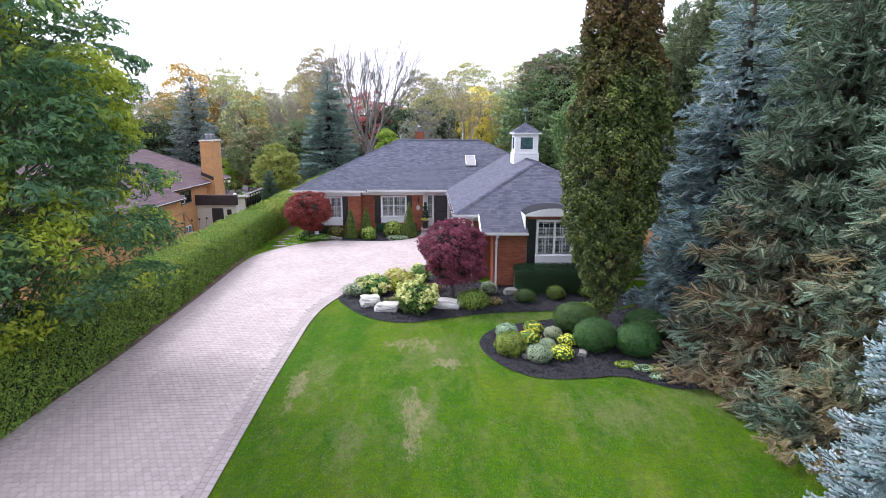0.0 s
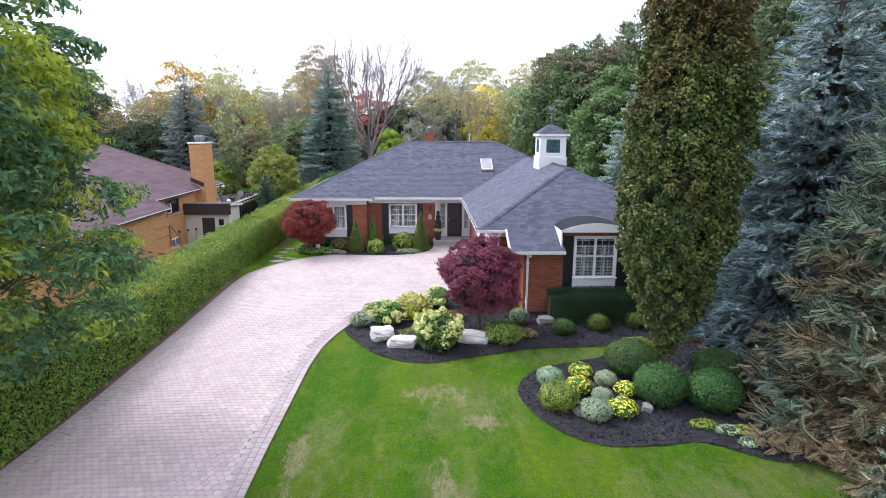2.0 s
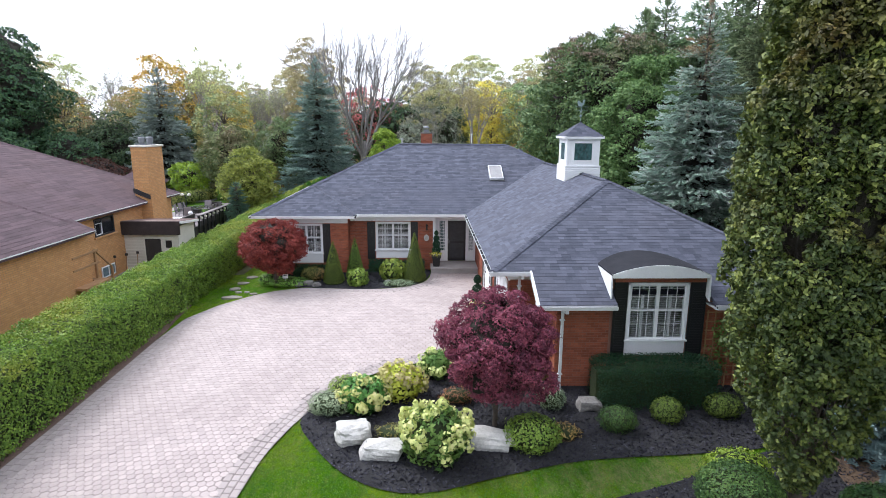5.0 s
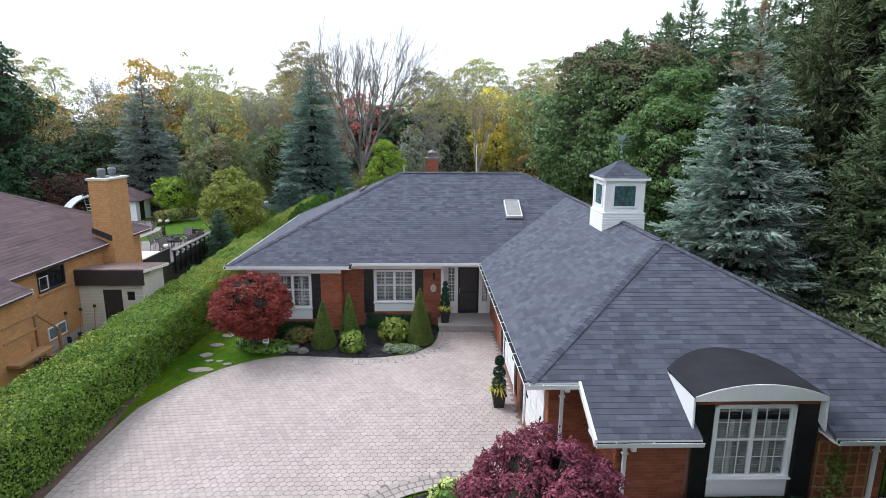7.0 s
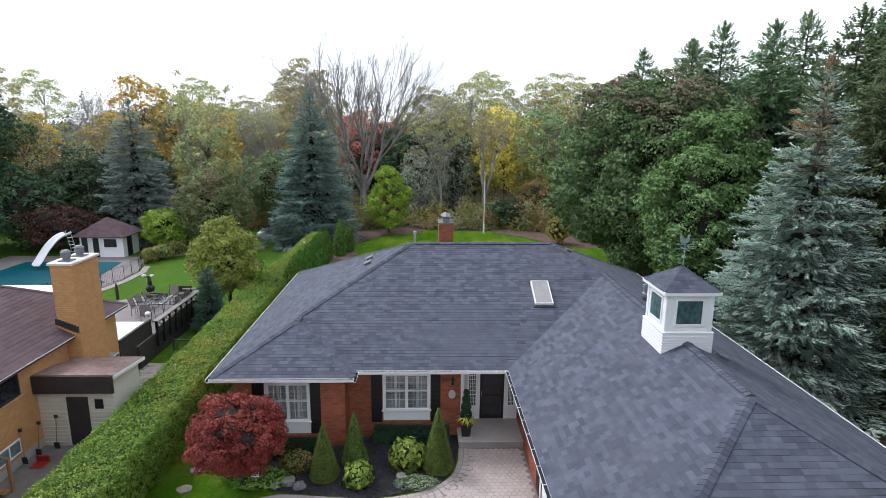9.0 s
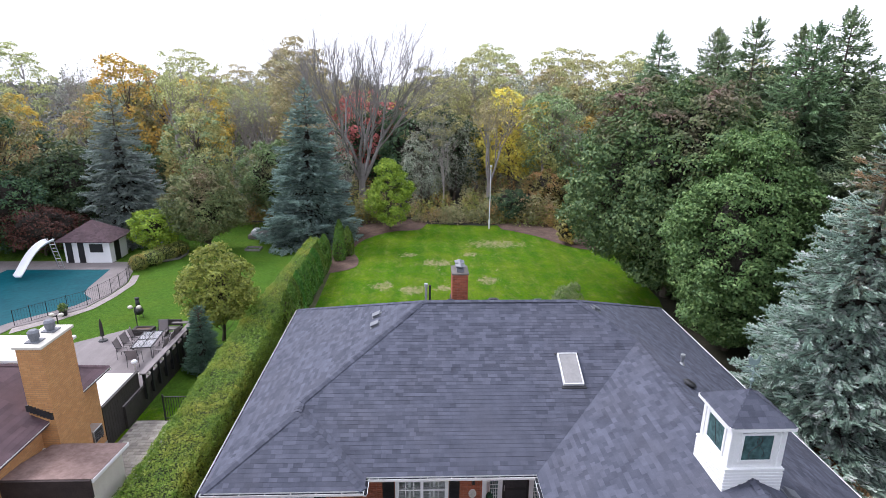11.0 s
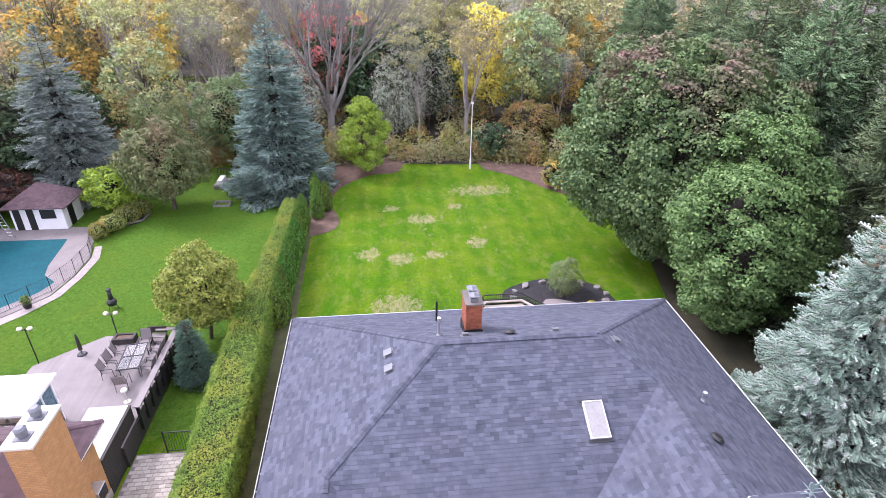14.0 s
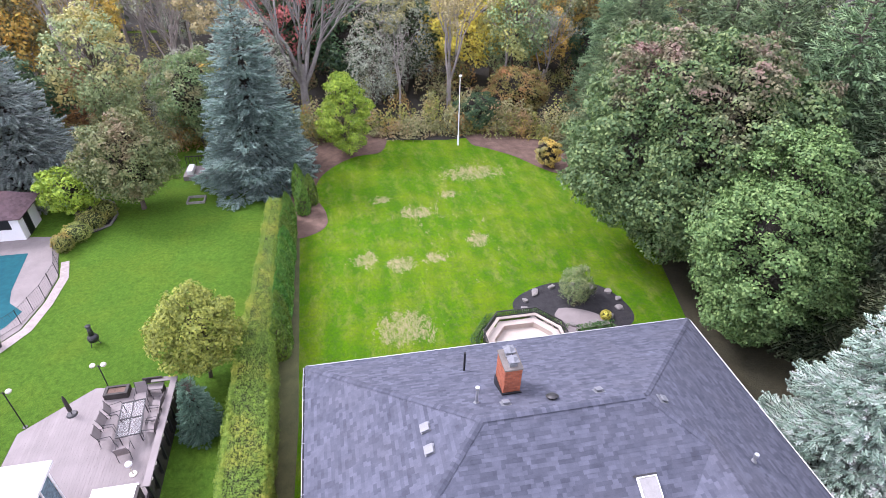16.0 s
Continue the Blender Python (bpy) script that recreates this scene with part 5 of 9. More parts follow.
W1, W2, DOORH, W3 = (-7.22, -5.69, 0.48, 2.42), (-3.17, -1.46, 0.55, 2.40), (-0.04, 1.78, 0.22, 2.62), (5.02, 6.72, 0.62, 2.78)
GAR = [(33.9, 31.5), (29.6, 27.15)]
wall_list = [
    ("wall_front_west", (-8.3, 37.15), (-4.45, 37.15), -0.3, 2.76, [(W1[0] + 8.3, W1[1] + 8.3, W1[2], W1[3])], 1),
    ("wall_jog", (-4.45, 37.15), (-4.45, 37.9), -0.3, 2.76, [], 1),
    ("wall_front", (-4.45, 37.9), (-0.33, 37.9), -0.3, 2.76, [(W2[0] + 4.45, W2[1] + 4.45, W2[2], W2[3])], 1),
    ("wall_garage", (1.88, 38.5), (1.88, 26.7), -0.3, 2.76, [(38.5 - a, 38.5 - b, 0.0, 2.25) for a, b in GAR], 1),
    ("wall_wing_return", (1.88, 26.7), (3.05, 26.7), -0.4, 2.76, [], 1),
    ("wall_wing_side", (3.05, 26.7), (3.05, 25.37), -0.5, 2.4, [], 1),
    ("wall_wing_front", (3.05, 25.37), (8.9, 25.37), -0.6, 2.1, [(W3[0] - 3.05, W3[1] - 3.05, W3[2], 2.2)], 1),
    ("wall_wing_east", (8.9, 25.37), (8.9, 26.7), -0.5, 2.4, [], 1),
    ("wall_wing_corner", (8.9, 26.7), (10.1, 26.7), -0.5, 2.76, [], 1),
    ("wall_east", (10.1, 26.7), (10.1, 49.8), -0.6, 2.76, [], 0),
    ("wall_back", (10.1, 49.8), (-8.3, 49.8), -0.6, 2.76, [], 0),
    ("wall_west", (-8.3, 49.8), (-8.3, 37.15), -0.6, 2.76, [], 0),
]
for name, a, b, z0, z1, holes, faced in wall_list:
    core, m, L = wall_core(name, a, b, z0, z1, holes, 0.2, M_MORTAR, "red brick wall")
    top = z1
    zz1 = z1
    if name == "wall_wing_front":
        brick_face(core, m, BX0 - 3.05, z0, 2.1, [], lone=120)
        continue
    brick_face(core, m, L, z0, zz1, holes, lone=90 if name in ("wall_front", "wall_front_west") else 0)
# the brick of the wing front east of the bay, and the soldier band over its window
core_e, m, L = wall_core("wall_wing_bay", (BX1, 25.36), (8.9, 25.36), -0.6, 2.1, [], 0.02, M_MORTAR, "red brick wall behind a trellis")
brick_face(core_e, m, L, -0.6, 2.1, [])
wall_core("wall_bay", (4.58, 25.37), (7.28, 25.37), 2.1, 2.95, [(W3[0] - 4.58, W3[1] - 4.58, 2.0, W3[3])], 0.2, M_MORTAR, "red brick wall round the bay window")
core_b, m, L = wall_core("bay_lintel", (4.60, 25.22), (7.26, 25.22), 2.80, 2.95, [], 0.1, M_MORTAR, "red brick band over the bay window")
brick_face(core_b, m, L, 2.80, 2.95, [])


def shutter(x0, x1, y, z0, z1):
    sh = part("shutter", boxes((x0, x1, y - 0.035, y, z0, z1), bevel=0.006), M_BLACK, house, "black louvred shutter")
    for i in range(int((z1 - z0 - 0.2) / 0.05)):
        z = z0 + 0.1 + i * 0.05
        part("louvre", boxes((x0 + 0.06, x1 - 0.06, y - 0.045, y - 0.03, z, z + 0.032)), M_BLACK, sh)


def window(x0, x1, z0, z1, y, cols, sill, panel_z, grille=True):
    """A white window: frame, sashes, glass, white plantation shutters behind, sill and apron panel."""
    win = part("window", boxes((x0 - 0.02, x0 + 0.05, y - 0.04, y + 0.14, sill, z1), (x1 - 0.05, x1 + 0.02, y - 0.04, y + 0.14, sill, z1), (x0 - 0.02, x1 + 0.02, y - 0.04, y + 0.14, z1 - 0.06, z1), bevel=0.004), M_WHITE, house, "white window with plantation shutters")
    part("sill", boxes((x0 - 0.06, x1 + 0.06, y - 0.09, y + 0.1, sill - 0.05, sill), bevel=0.008), M_WHITE, win)
    part("apron_panel", boxes((x0 - 0.02, x1 + 0.02, y - 0.02, y + 0.06, panel_z, sill - 0.05), bevel=0.004), M_WHITE, win)
    xa, xb = x0 + 0.05, x1 - 0.05
    zm = (sill + z1) / 2 + 0.02
    step = (xb - xa) / cols
    for i in range(cols):
        a, b = xa + i * step, xa + (i + 1) * step
        bars = [(a, a + 0.05, y, y + 0.05, sill, z1 - 0.06), (b - 0.05, b, y, y + 0.05, sill, z1 - 0.06), (a + 0.05, b - 0.05, y, y + 0.05, sill, sill + 0.05), (a + 0.05, b - 0.05, y, y + 0.05, z1 - 0.11, z1 - 0.06)]
        if grille:
            bars += [(a + 0.05, b - 0.05, y, y + 0.05, zm - 0.025, zm + 0.025)]
            for k in (1, 2):
                xx = a + (b - a) * k / 3
                bars.append((xx - 0.01, xx + 0.01, y + 0.012, y + 0.03, sill + 0.05, z1 - 0.11))
            for zz in (sill + (zm - sill) * 0.52, zm + (z1 - zm) * 0.48):
                bars.append((a + 0.05, b - 0.05, y + 0.014, y + 0.028, zz - 0.01, zz + 0.01))
        else:
            bars += [(a + 0.05, b - 0.05, y, y + 0.05, zm - 0.02, zm + 0.02)]
        part("sash", boxes(*bars), M_WHITE, win)
        gl = part("pane", boxes((a + 0.04, b - 0.04, y + 0.02, y + 0.026, sill + 0.04, z1 - 0.1)), M_GLASS, win)
        gl.visible_shadow = False
        leafs = [(a, a + (b - a) / 2), (a + (b - a) / 2, b)]
        bm = bmesh.new()
        for p, q in leafs:
            box(bm, p, p + 0.045, y + 0.09, y + 0.12, sill, z1 - 0.06)
            box(bm, q - 0.045, q, y + 0.09, y + 0.12, sill, z1 - 0.06)
            box(bm, p, q, y + 0.09, y + 0.12, zm - 0.03, zm + 0.03)
            z = sill + 0.05
            while z < z1 - 0.12:
                box(bm, p + 0.045, q - 0.045, -0.032, 0.032, -0.004, 0.004, m=Matrix.Translation((0, y + 0.105, z)) @ Matrix.Rotation(radians(14), 4, "X"))
                z += 0.062
        part("plantation_shutter", bm, M_BLIND, win, "white louvred interior shutter")
    part("room_behind", boxes((x0 - 0.01, x1 + 0.01, y + 0.5, y + 0.52, panel_z, z1)), M_INTERIOR, win)
    return win


window(W1[0], W1[1], W1[2], W1[3], 37.17, 2, 0.98, 0.48)
window(W2[0], W2[1], W2[2], W2[3], 37.92, 2, 0.98, 0.55)
shutter(-7.66, -7.26, 37.14, 0.5, 2.42)
shutter(-5.66, -5.30, 37.14, 0.5, 2.42)
shutter(-3.60, -3.21, 37.89, 0.5, 2.40)
shutter(-1.42, -1.08, 37.89, 0.5, 2.40)
window(W3[0], W3[1], W3[2], W3[3], 25.28, 2, 1.10, 0.62)
shutter(4.60, 4.98, 25.25, 0.4, 2.80)
shutter(6.76, 7.22, 25.25, 0.4, 2.80)

# the arched dormer hood over the bay window
bm = bmesh.new()
HX0, HX1, HYF = 4.45, 7.2, 25.06
N = 18
prof = [(HX0 + (HX1 - HX0) * i / N, 3.06 + 0.27 * (1 - (2 * i / N - 1) ** 2)) for i in range(N + 1)]


def plane_y(z):
    return WYF + (z - EAVE) / SLOPE


for i in range(N):
    (x0, z0), (x1, z1) = prof[i], prof[i + 1]
    f = bm.faces.new([bm.verts.new(p) for p in ((x0, HYF, z0), (x1, HYF, z1), (x1, plane_y(z1) + 0.1, z1), (x0, plane_y(z0) + 0.1, z0))])
bmesh.ops.remove_doubles(bm, verts=bm.verts, dist=0.001)
r = bmesh.ops.extrude_face_region(bm, geom=bm.faces[:])
for v in [g for g in r["geom"] if isinstance(g, bmesh.types.BMVert)]:
    v.co.z -= 0.04
part("dormer_hood", bm, M_RUBBER, house, "dark curved membrane hood roof", smooth=False)
bm = bmesh.new()
lo = 2.96
front = [(x, z - 0.005) for x, z in prof]
for i in range(N):
    (x0, z0), (x1, z1) = front[i], front[i + 1]
    for y in (HYF - 0.02, HYF + 0.02):
        bm.faces.new([bm.verts.new(p) for p in ((x0, y, lo), (x1, y, lo), (x1, y, z1), (x0, y, z0))])
    bm.faces.new([bm.verts.new(p) for p in ((x0, HYF - 0.02, z0), (x1, HYF - 0.02, z1), (x1, HYF + 0.02, z1), (x0, HYF + 0.02, z0))])
    bm.faces.new([bm.verts.new(p) for p in ((x0, HYF - 0.02, lo), (x1, HYF - 0.02, lo), (x1, HYF + 0.02, lo), (x0, HYF + 0.02, lo))])
for x in (HX0, HX1):
    for e in (-0.02, 0.02):
        bm.faces.new([bm.verts.new(p) for p in ((x + e, HYF - 0.02, lo - 0.14), (x + e, HYF - 0.02, 3.02), (x + e, 26.45, 3.02), (x + e, 25.0, DOWN + 0.02))])
    bm.faces.new([bm.verts.new(p) for p in ((x - 0.02, HYF - 0.02, lo - 0.14), (x + 0.02, HYF - 0.02, lo - 0.14), (x + 0.02, HYF - 0.02, 3.02), (x - 0.02, HYF - 0.02, 3.02))])
    bm.faces.new([bm.verts.new(p) for p in ((x - 0.02, HYF - 0.02, lo - 0.14), (x + 0.02, HYF - 0.02, lo - 0.14), (x + 0.02, 25.0, DOWN + 0.02), (x - 0.02, 25.0, DOWN + 0.02))])
bm.faces.new([bm.verts.new(p) for p in ((HX0, HYF, lo), (HX1, HYF, lo), (HX1, 25.3, lo), (HX0, 25.3, lo))])
bmesh.ops.remove_doubles(bm, verts=bm.verts, dist=0.0005)
part("hood_fascia", bm, M_WHITE, house, "white arched fascia board")

# downspouts
for x, y, z0, z1 in ((2.15, 26.62, -0.35, EAVE - 0.1), (3.18, 25.28, -0.45, DOWN - 0.1), (8.57, 25.28, -0.45, DOWN - 0.1)):
    bm = boxes((x - 0.04, x + 0.04, y - 0.08, y - 0.01, z0, z1 - 0.12), (x - 0.045, x + 0.045, y - 0.45, y - 0.01, z1 - 0.16, z1 - 0.08), (x - 0.05, x + 0.05, y - 0.52, y - 0.42, z1 - 0.16, z1), (x - 0.045, x + 0.045, y - 0.2, y - 0.01, z0, z0 + 0.07), bevel=0.008)
    for z in (z0 + 0.5, z1 - 0.5):
        box(bm, x - 0.07, x + 0.07, y - 0.085, y - 0.005, z, z + 0.03)
    part("downspout", bm, M_WHITE, house, "white metal downspout")

# the entrance: recess, dark door, sidelights, stoop
bm = boxes((-0.33, 1.88, 38.5, 38.62, 2.42, 2.76), (-0.33, -0.04, 38.5, 38.62, 0.2, 2.42), (1.78, 1.88, 38.5, 38.62, 0.2, 2.42), (-0.33, -0.21, 37.9, 38.5, -0.1, 2.76))
part("entrance_wall", bm, M_WHITE, house, "white panelled entrance recess")
door = part("door", boxes((0.44, 1.36, 38.50, 38.55, 0.27, 2.36), bevel=0.006), M_BLACK, house, "dark front door with a storm door")
part("door_frame", boxes((0.34, 0.44, 38.46, 38.56, 0.24, 2.42), (1.36, 1.46, 38.46, 38.56, 0.24, 2.42), (0.44, 1.36, 38.46, 38.56, 2.36, 2.42), bevel=0.005), M_WHITE, door)
part("door_panel", boxes((0.54, 1.26, 38.488, 38.502, 0.42, 1.18), (0.54, 1.26, 38.488, 38.502, 1.28, 2.26), bevel=0.004), M_DARKMETAL, door)
part("door_handle", rod(rod(bmesh.new(), (0.5, 38.44, 1.2), (0.5, 38.44, 1.42), 0.012), (0.5, 38.5, 1.3), (0.5, 38.44, 1.3), 0.01), M_METAL, door, "metal door handle")
for x0, x1 in ((-0.04, 0.34), (1.46, 1.78)):
    sl = part("sidelight", boxes((x0, x0 + 0.06, 38.47, 38.55, 0.24, 2.42), (x1 - 0.06, x1, 38.47, 38.55, 0.24, 2.42), (x0 + 0.06, x1 - 0.06, 38.47, 38.55, 0.24, 0.8), (x0 + 0.06, x1 - 0.06, 38.47, 38.55, 2.34, 2.42), bevel=0.004), M_WHITE, house, "white leaded sidelight")
    part("pane", boxes((x0 + 0.06, x1 - 0.06, 38.5, 38.51, 0.8, 2.34)), M_LEADGLASS, sl)
    bm = bmesh.new()
    for k in range(1, 4):
        x = x0 + 0.06 + (x1 - x0 - 0.12) * k / 4
        box(bm, x - 0.008, x + 0.008, 38.485, 38.5, 0.8, 2.34)
    for k in range(1, 10):
        z = 0.8 + 1.54 * k / 10
        box(bm, x0 + 0.06, x1 - 0.06, 38.483, 38.497, z - 0.008, z + 0.008)
    part("glazing_bars", bm, M_WHITE, sl)
stoop = part("stoop", boxes((-0.42, 1.87, 36.95, 38.5, -0.3, 0.2), (-0.45, 1.87, 36.88, 38.5, 0.2, 0.26), bevel=0.012), M_CONC, house, "grey concrete stoop slab with a brick edge")

# garage doors in the wing's west wall
for a, b in GAR:
    gd = part("garage_door", boxes((1.91, 1.96, b, a, -0.1, 2.25), bevel=0.004), M_WHITE, house, "white panelled garage door")
    for i in range(4):
        for j in range(3):
            y0, z0 = b + 0.12 + j * (a - b) / 3, 0.08 + i * 0.55
            part("door_panel", box(bmesh.new(), 1.895, 1.915, y0, y0 + (a - b) / 3 - 0.2, z0, z0 + 0.4, bevel=0.01), M_WHITE, gd)
    for y in (a - 0.35, b + 0.35):
        hd = bmesh.new()
        rod(hd, (1.86, y, 0.95), (1.86, y, 1.25), 0.014)
        box(hd, 1.87, 1.9, y - 0.03, y + 0.03, 0.9, 0.98)
        box(hd, 1.87, 1.9, y - 0.03, y + 0.03, 1.22, 1.3)
        part("pull_handle", hd, M_DARKMETAL, gd, "black iron pull handle")
    part("door_casing", boxes((1.85, 1.9, a, a + 0.1, -0.1, 2.3), (1.85, 1.9, b - 0.1, b, -0.1, 2.3), (1.85, 1.9, b - 0.1, a + 0.1, 2.25, 2.35)), M_WHITE, gd)
for y0, y1 in ((34.05, 34.5), (29.75, 30.15), (30.9, 31.35)):
    sh = part("shutter", boxes((1.845, 1.872, y0, y1, 0.1, 2.25), bevel=0.005), M_BLACK, house, "black louvred shutter")
    for i in range(38):
        part("louvre", boxes((1.835, 1.85, y0 + 0.05, y1 - 0.05, 0.2 + i * 0.052, 0.235 + i * 0.052)), M_BLACK, sh)

# wall lantern, oval plaque
bm = boxes((-0.68, -0.58, 37.80, 37.90, 1.98, 2.02), (-0.67, -0.59, 37.79, 37.86, 2.02, 2.2), bevel=0.006)
cyl(bm, -0.63, 37.825, 2.2, 2.30, 0.07, 0.01, 8)
part("wall_lantern", bm, M_BLACK, house, "black wall lantern")
bm = bmesh.new()
cyl(bm, 0, 0, -0.012, 0.012, 0.13, seg=20, m=Matrix.Translation((-0.65, 37.885, 1.58)) @ Matrix.Diagonal((1, 1, 1.3, 1)) @ Matrix.Rotation(radians(90), 4, "X"))
part("oval_plaque", bm, M_STONE, house, "pale oval wall plaque")

# cupola on the wing's ridge
cup = part("cupola", boxes((5.22, 6.70, 34.05, 35.53, 4.5, 5.40), bevel=0.01), M_WHITE, house, "white square cupola with leaded windows and weathervane")
bm = bmesh.new()
for i in range(7):
    z = 4.72 + i * 0.09
    box(bm, 5.205, 6.715, 34.035, 35.545, z, z + 0.07, bevel=0.006)
part("lap_siding", bm, M_WHITE, cup)
part("cupola_body", boxes((5.28, 6.64, 34.11, 35.47, 5.40, 6.62), (5.20, 6.72, 34.03, 35.55, 5.38, 5.44), (5.24, 6.68, 34.07, 35.51, 6.50, 6.62), (5.26, 5.40, 34.09, 34.23, 5.44, 6.5), (6.52, 6.66, 34.09, 34.23, 5.44, 6.5), (5.26, 5.40, 35.35, 35.49, 5.44, 6.5), (6.52, 6.66, 35.35, 35.49, 5.44, 6.5), bevel=0.006), M_WHITE, cup)
for fx, fy, nx, ny in ((5.96, 34.11, 0, -1), (5.96, 35.47, 0, 1), (5.28, 34.79, -1, 0), (6.64, 34.79, 1, 0)):
    wd = 0.37
    if nx == 0:
        fr = boxes((fx - wd - 0.07, fx - wd, fy - 0.03, fy + 0.03, 5.60, 6.44), (fx + wd, fx + wd + 0.07, fy - 0.03, fy + 0.03, 5.60, 6.44), (fx - wd, fx + wd, fy - 0.03, fy + 0.03, 5.60, 5.67), (fx - wd, fx + wd, fy - 0.03, fy + 0.03, 6.37, 6.44), bevel=0.004)
        gl = boxes((fx - wd, fx + wd, fy - 0.012, fy + 0.012, 5.67, 6.37))
        lead = bmesh.new()
        for a in np.linspace(-2.4, 2.4, 9):
            rod(lead, (fx + 0.15 * math.sin(a) - 0.05, fy + ny * 0.016, 6.02 + 0.13 * a), (fx + 0.15 * math.sin(a + 0.6) - 0.05, fy + ny * 0.016, 6.02 + 0.13 * (a + 0.6) if a < 2.3 else 6.36), 0.008, 5)
            rod(lead, (fx - 0.11 * math.sin(a) + 0.08, fy + ny * 0.016, 6.02 + 0.11 * a), (fx - 0.11 * math.sin(a + 0.6) + 0.08, fy + ny * 0.016, 6.02 + 0.11 * (a + 0.6)), 0.006, 5)
    else:
        fr = boxes((fx - 0.03, fx + 0.03, fy - wd - 0.07, fy - wd, 5.60, 6.44), (fx - 0.03, fx + 0.03, fy + wd, fy + wd + 0.07, 5.60, 6.44), (fx - 0.03, fx + 0.03, fy - wd, fy + wd, 5.60, 5.67), (fx - 0.03, fx + 0.03, fy - wd, fy + wd, 6.37, 6.44), bevel=0.004)
        gl = boxes((fx - 0.012, fx + 0.012, fy - wd, fy + wd, 5.67, 6.37))
        lead = rod(bmesh.new(), (fx + nx * 0.016, fy - 0.1, 5.67), (fx + nx * 0.016, fy + 0.1, 6.37), 0.008, 5)
    part("window_frame", fr, M_WHITE, cup)
    part("leaded_pane", gl, M_LEADGLASS, cup, "green leaded glass")
    part("lead_came", lead, M_DARKMETAL, cup)
cz, ce, cxm, cym, ct = 6.66, 0.82, 5.96, 34.79, 7.25
CUPR = {k: [(cxm + a[0] * ce, cym + a[1] * ce, cz), (cxm + b[0] * ce, cym + b[1] * ce, cz), (cxm, cym, ct)] for k, (a, b) in {"s": ((-1, -1), (1, -1)), "e": ((1, -1), (1, 1)), "n": ((1, 1), (-1, 1)), "w": ((-1, 1), (-1, -1))}.items()}
cr = roof_deck("cupola_roof", CUPR, M_SHINGLE, house, 0.06)
shingle_mesh("shingles", CUPR.values(), M_SHINGLE, cr, np.random.default_rng(8))
part("cupola_fascia", boxes((cxm - ce, cxm + ce, cym - ce - 0.015, cym - ce + 0.02, cz - 0.1, cz), (cxm - ce, cxm + ce, cym + ce - 0.02, cym + ce + 0.015, cz - 0.1, cz), (cxm - ce - 0.015, cxm - ce + 0.02, cym - ce, cym + ce, cz - 0.1, cz), (cxm + ce - 0.02, cxm + ce + 0.015, cym - ce, cym + ce, cz - 0.1, cz), (cxm - ce + 0.02, cxm + ce - 0.02, cym - ce + 0.02, cym + ce - 0.02, cz - 0.1, cz - 0.06)), M_WHITE, house)
vane = thing("weathervane", cxm, cym, ct - 0.05, "green copper rooster weathervane on the cupola", "weathervane")
bm = rod(bmesh.new(), (cxm, cym, ct - 0.05), (cxm, cym, 8.0), 0.014)
part("spindle", bm, M_VERDIGRIS, vane)
bm = bmesh.new()
bm.free()
for z, r in ((7.5, 0.06), (7.68, 0.035)):
    bm = bmesh.new()
    bmesh.ops.create_uvsphere(bm, u_segments=12, v_segments=8, radius=r, matrix=Matrix.Translation((cxm, cym, z)))
    part("ball", bm, M_VERDIGRIS, vane, smooth=True)
bm = bmesh.new()
rod(bm, (cxm - 0.3, cym, 7.75), (cxm + 0.3, cym, 7.75), 0.01)
rod(bm, (cxm, cym - 0.3, 7.75), (cxm, cym + 0.3, 7.75), 0.01)
rod(bm, (cxm - 0.25, cym, 7.88), (cxm + 0.3, cym, 7.88), 0.01)
part("direction_arms", bm, M_VERDIGRIS, vane)
bm = bmesh.new()
sil = [(0.62 * a_, 7.92 + 0.62 * (b_ - 7.92)) for a_, b_ in [(-0.2, 7.92), (-0.02, 7.9), (0.12, 7.95), (0.2, 8.08), (0.2, 8.25), (0.26, 8.28), (0.2, 8.34), (0.13, 8.34), (0.09, 8.16), (-0.03, 8.12), (-0.12, 8.2), (-0.2, 8.3), (-0.28, 8.22), (-0.26, 8.05)]]
vs = [[bm.verts.new((cxm + x, cym + e, z)) for x, z in sil] for e in (-0.012, 0.012)]
for i in range(len(sil)):
    bm.faces.new((vs[0][i], vs[0][(i + 1) % len(sil)], vs[1][(i + 1) % len(sil)], vs[1][i]))
bm.faces.new(vs[0])
bm.faces.new(vs[1])
part("rooster", bm, M_VERDIGRIS, vane)


# things on the roof
def zf(y):
    return EAVE + SLOPE * (y - E1)


tiltm = Matrix.Translation((3.08, 40.65, zf(40.65))) @ Matrix.Rotation(math.atan(SLOPE), 4, "X")
sk = part("skylight", box(box(box(box(bmesh.new(), -0.36, -0.325, -0.68, 0.68, -0.02, 0.14, m=tiltm), 0.325, 0.36, -0.68, 0.68, -0.02, 0.14, m=tiltm), -0.325, 0.325, -0.68, -0.645, -0.02, 0.14, m=tiltm), -0.325, 0.325, 0.645, 0.68, -0.02, 0.14, m=tiltm), M_WHITE, house, "white framed skylight")
part("pane", box(bmesh.new(), -0.325, 0.325, -0.645, 0.645, 0.10, 0.115, m=tiltm), M_SKYGLASS, sk)
part("flashing", box(bmesh.new(), -0.44, 0.44, -0.8, -0.68, 0.0, 0.03, m=tiltm), M_DARKMETAL, sk)
part("flashing", box(bmesh.new(), -0.44, 0.44, 0.68, 0.76, 0.0, 0.03, m=tiltm), M_DARKMETAL, sk)


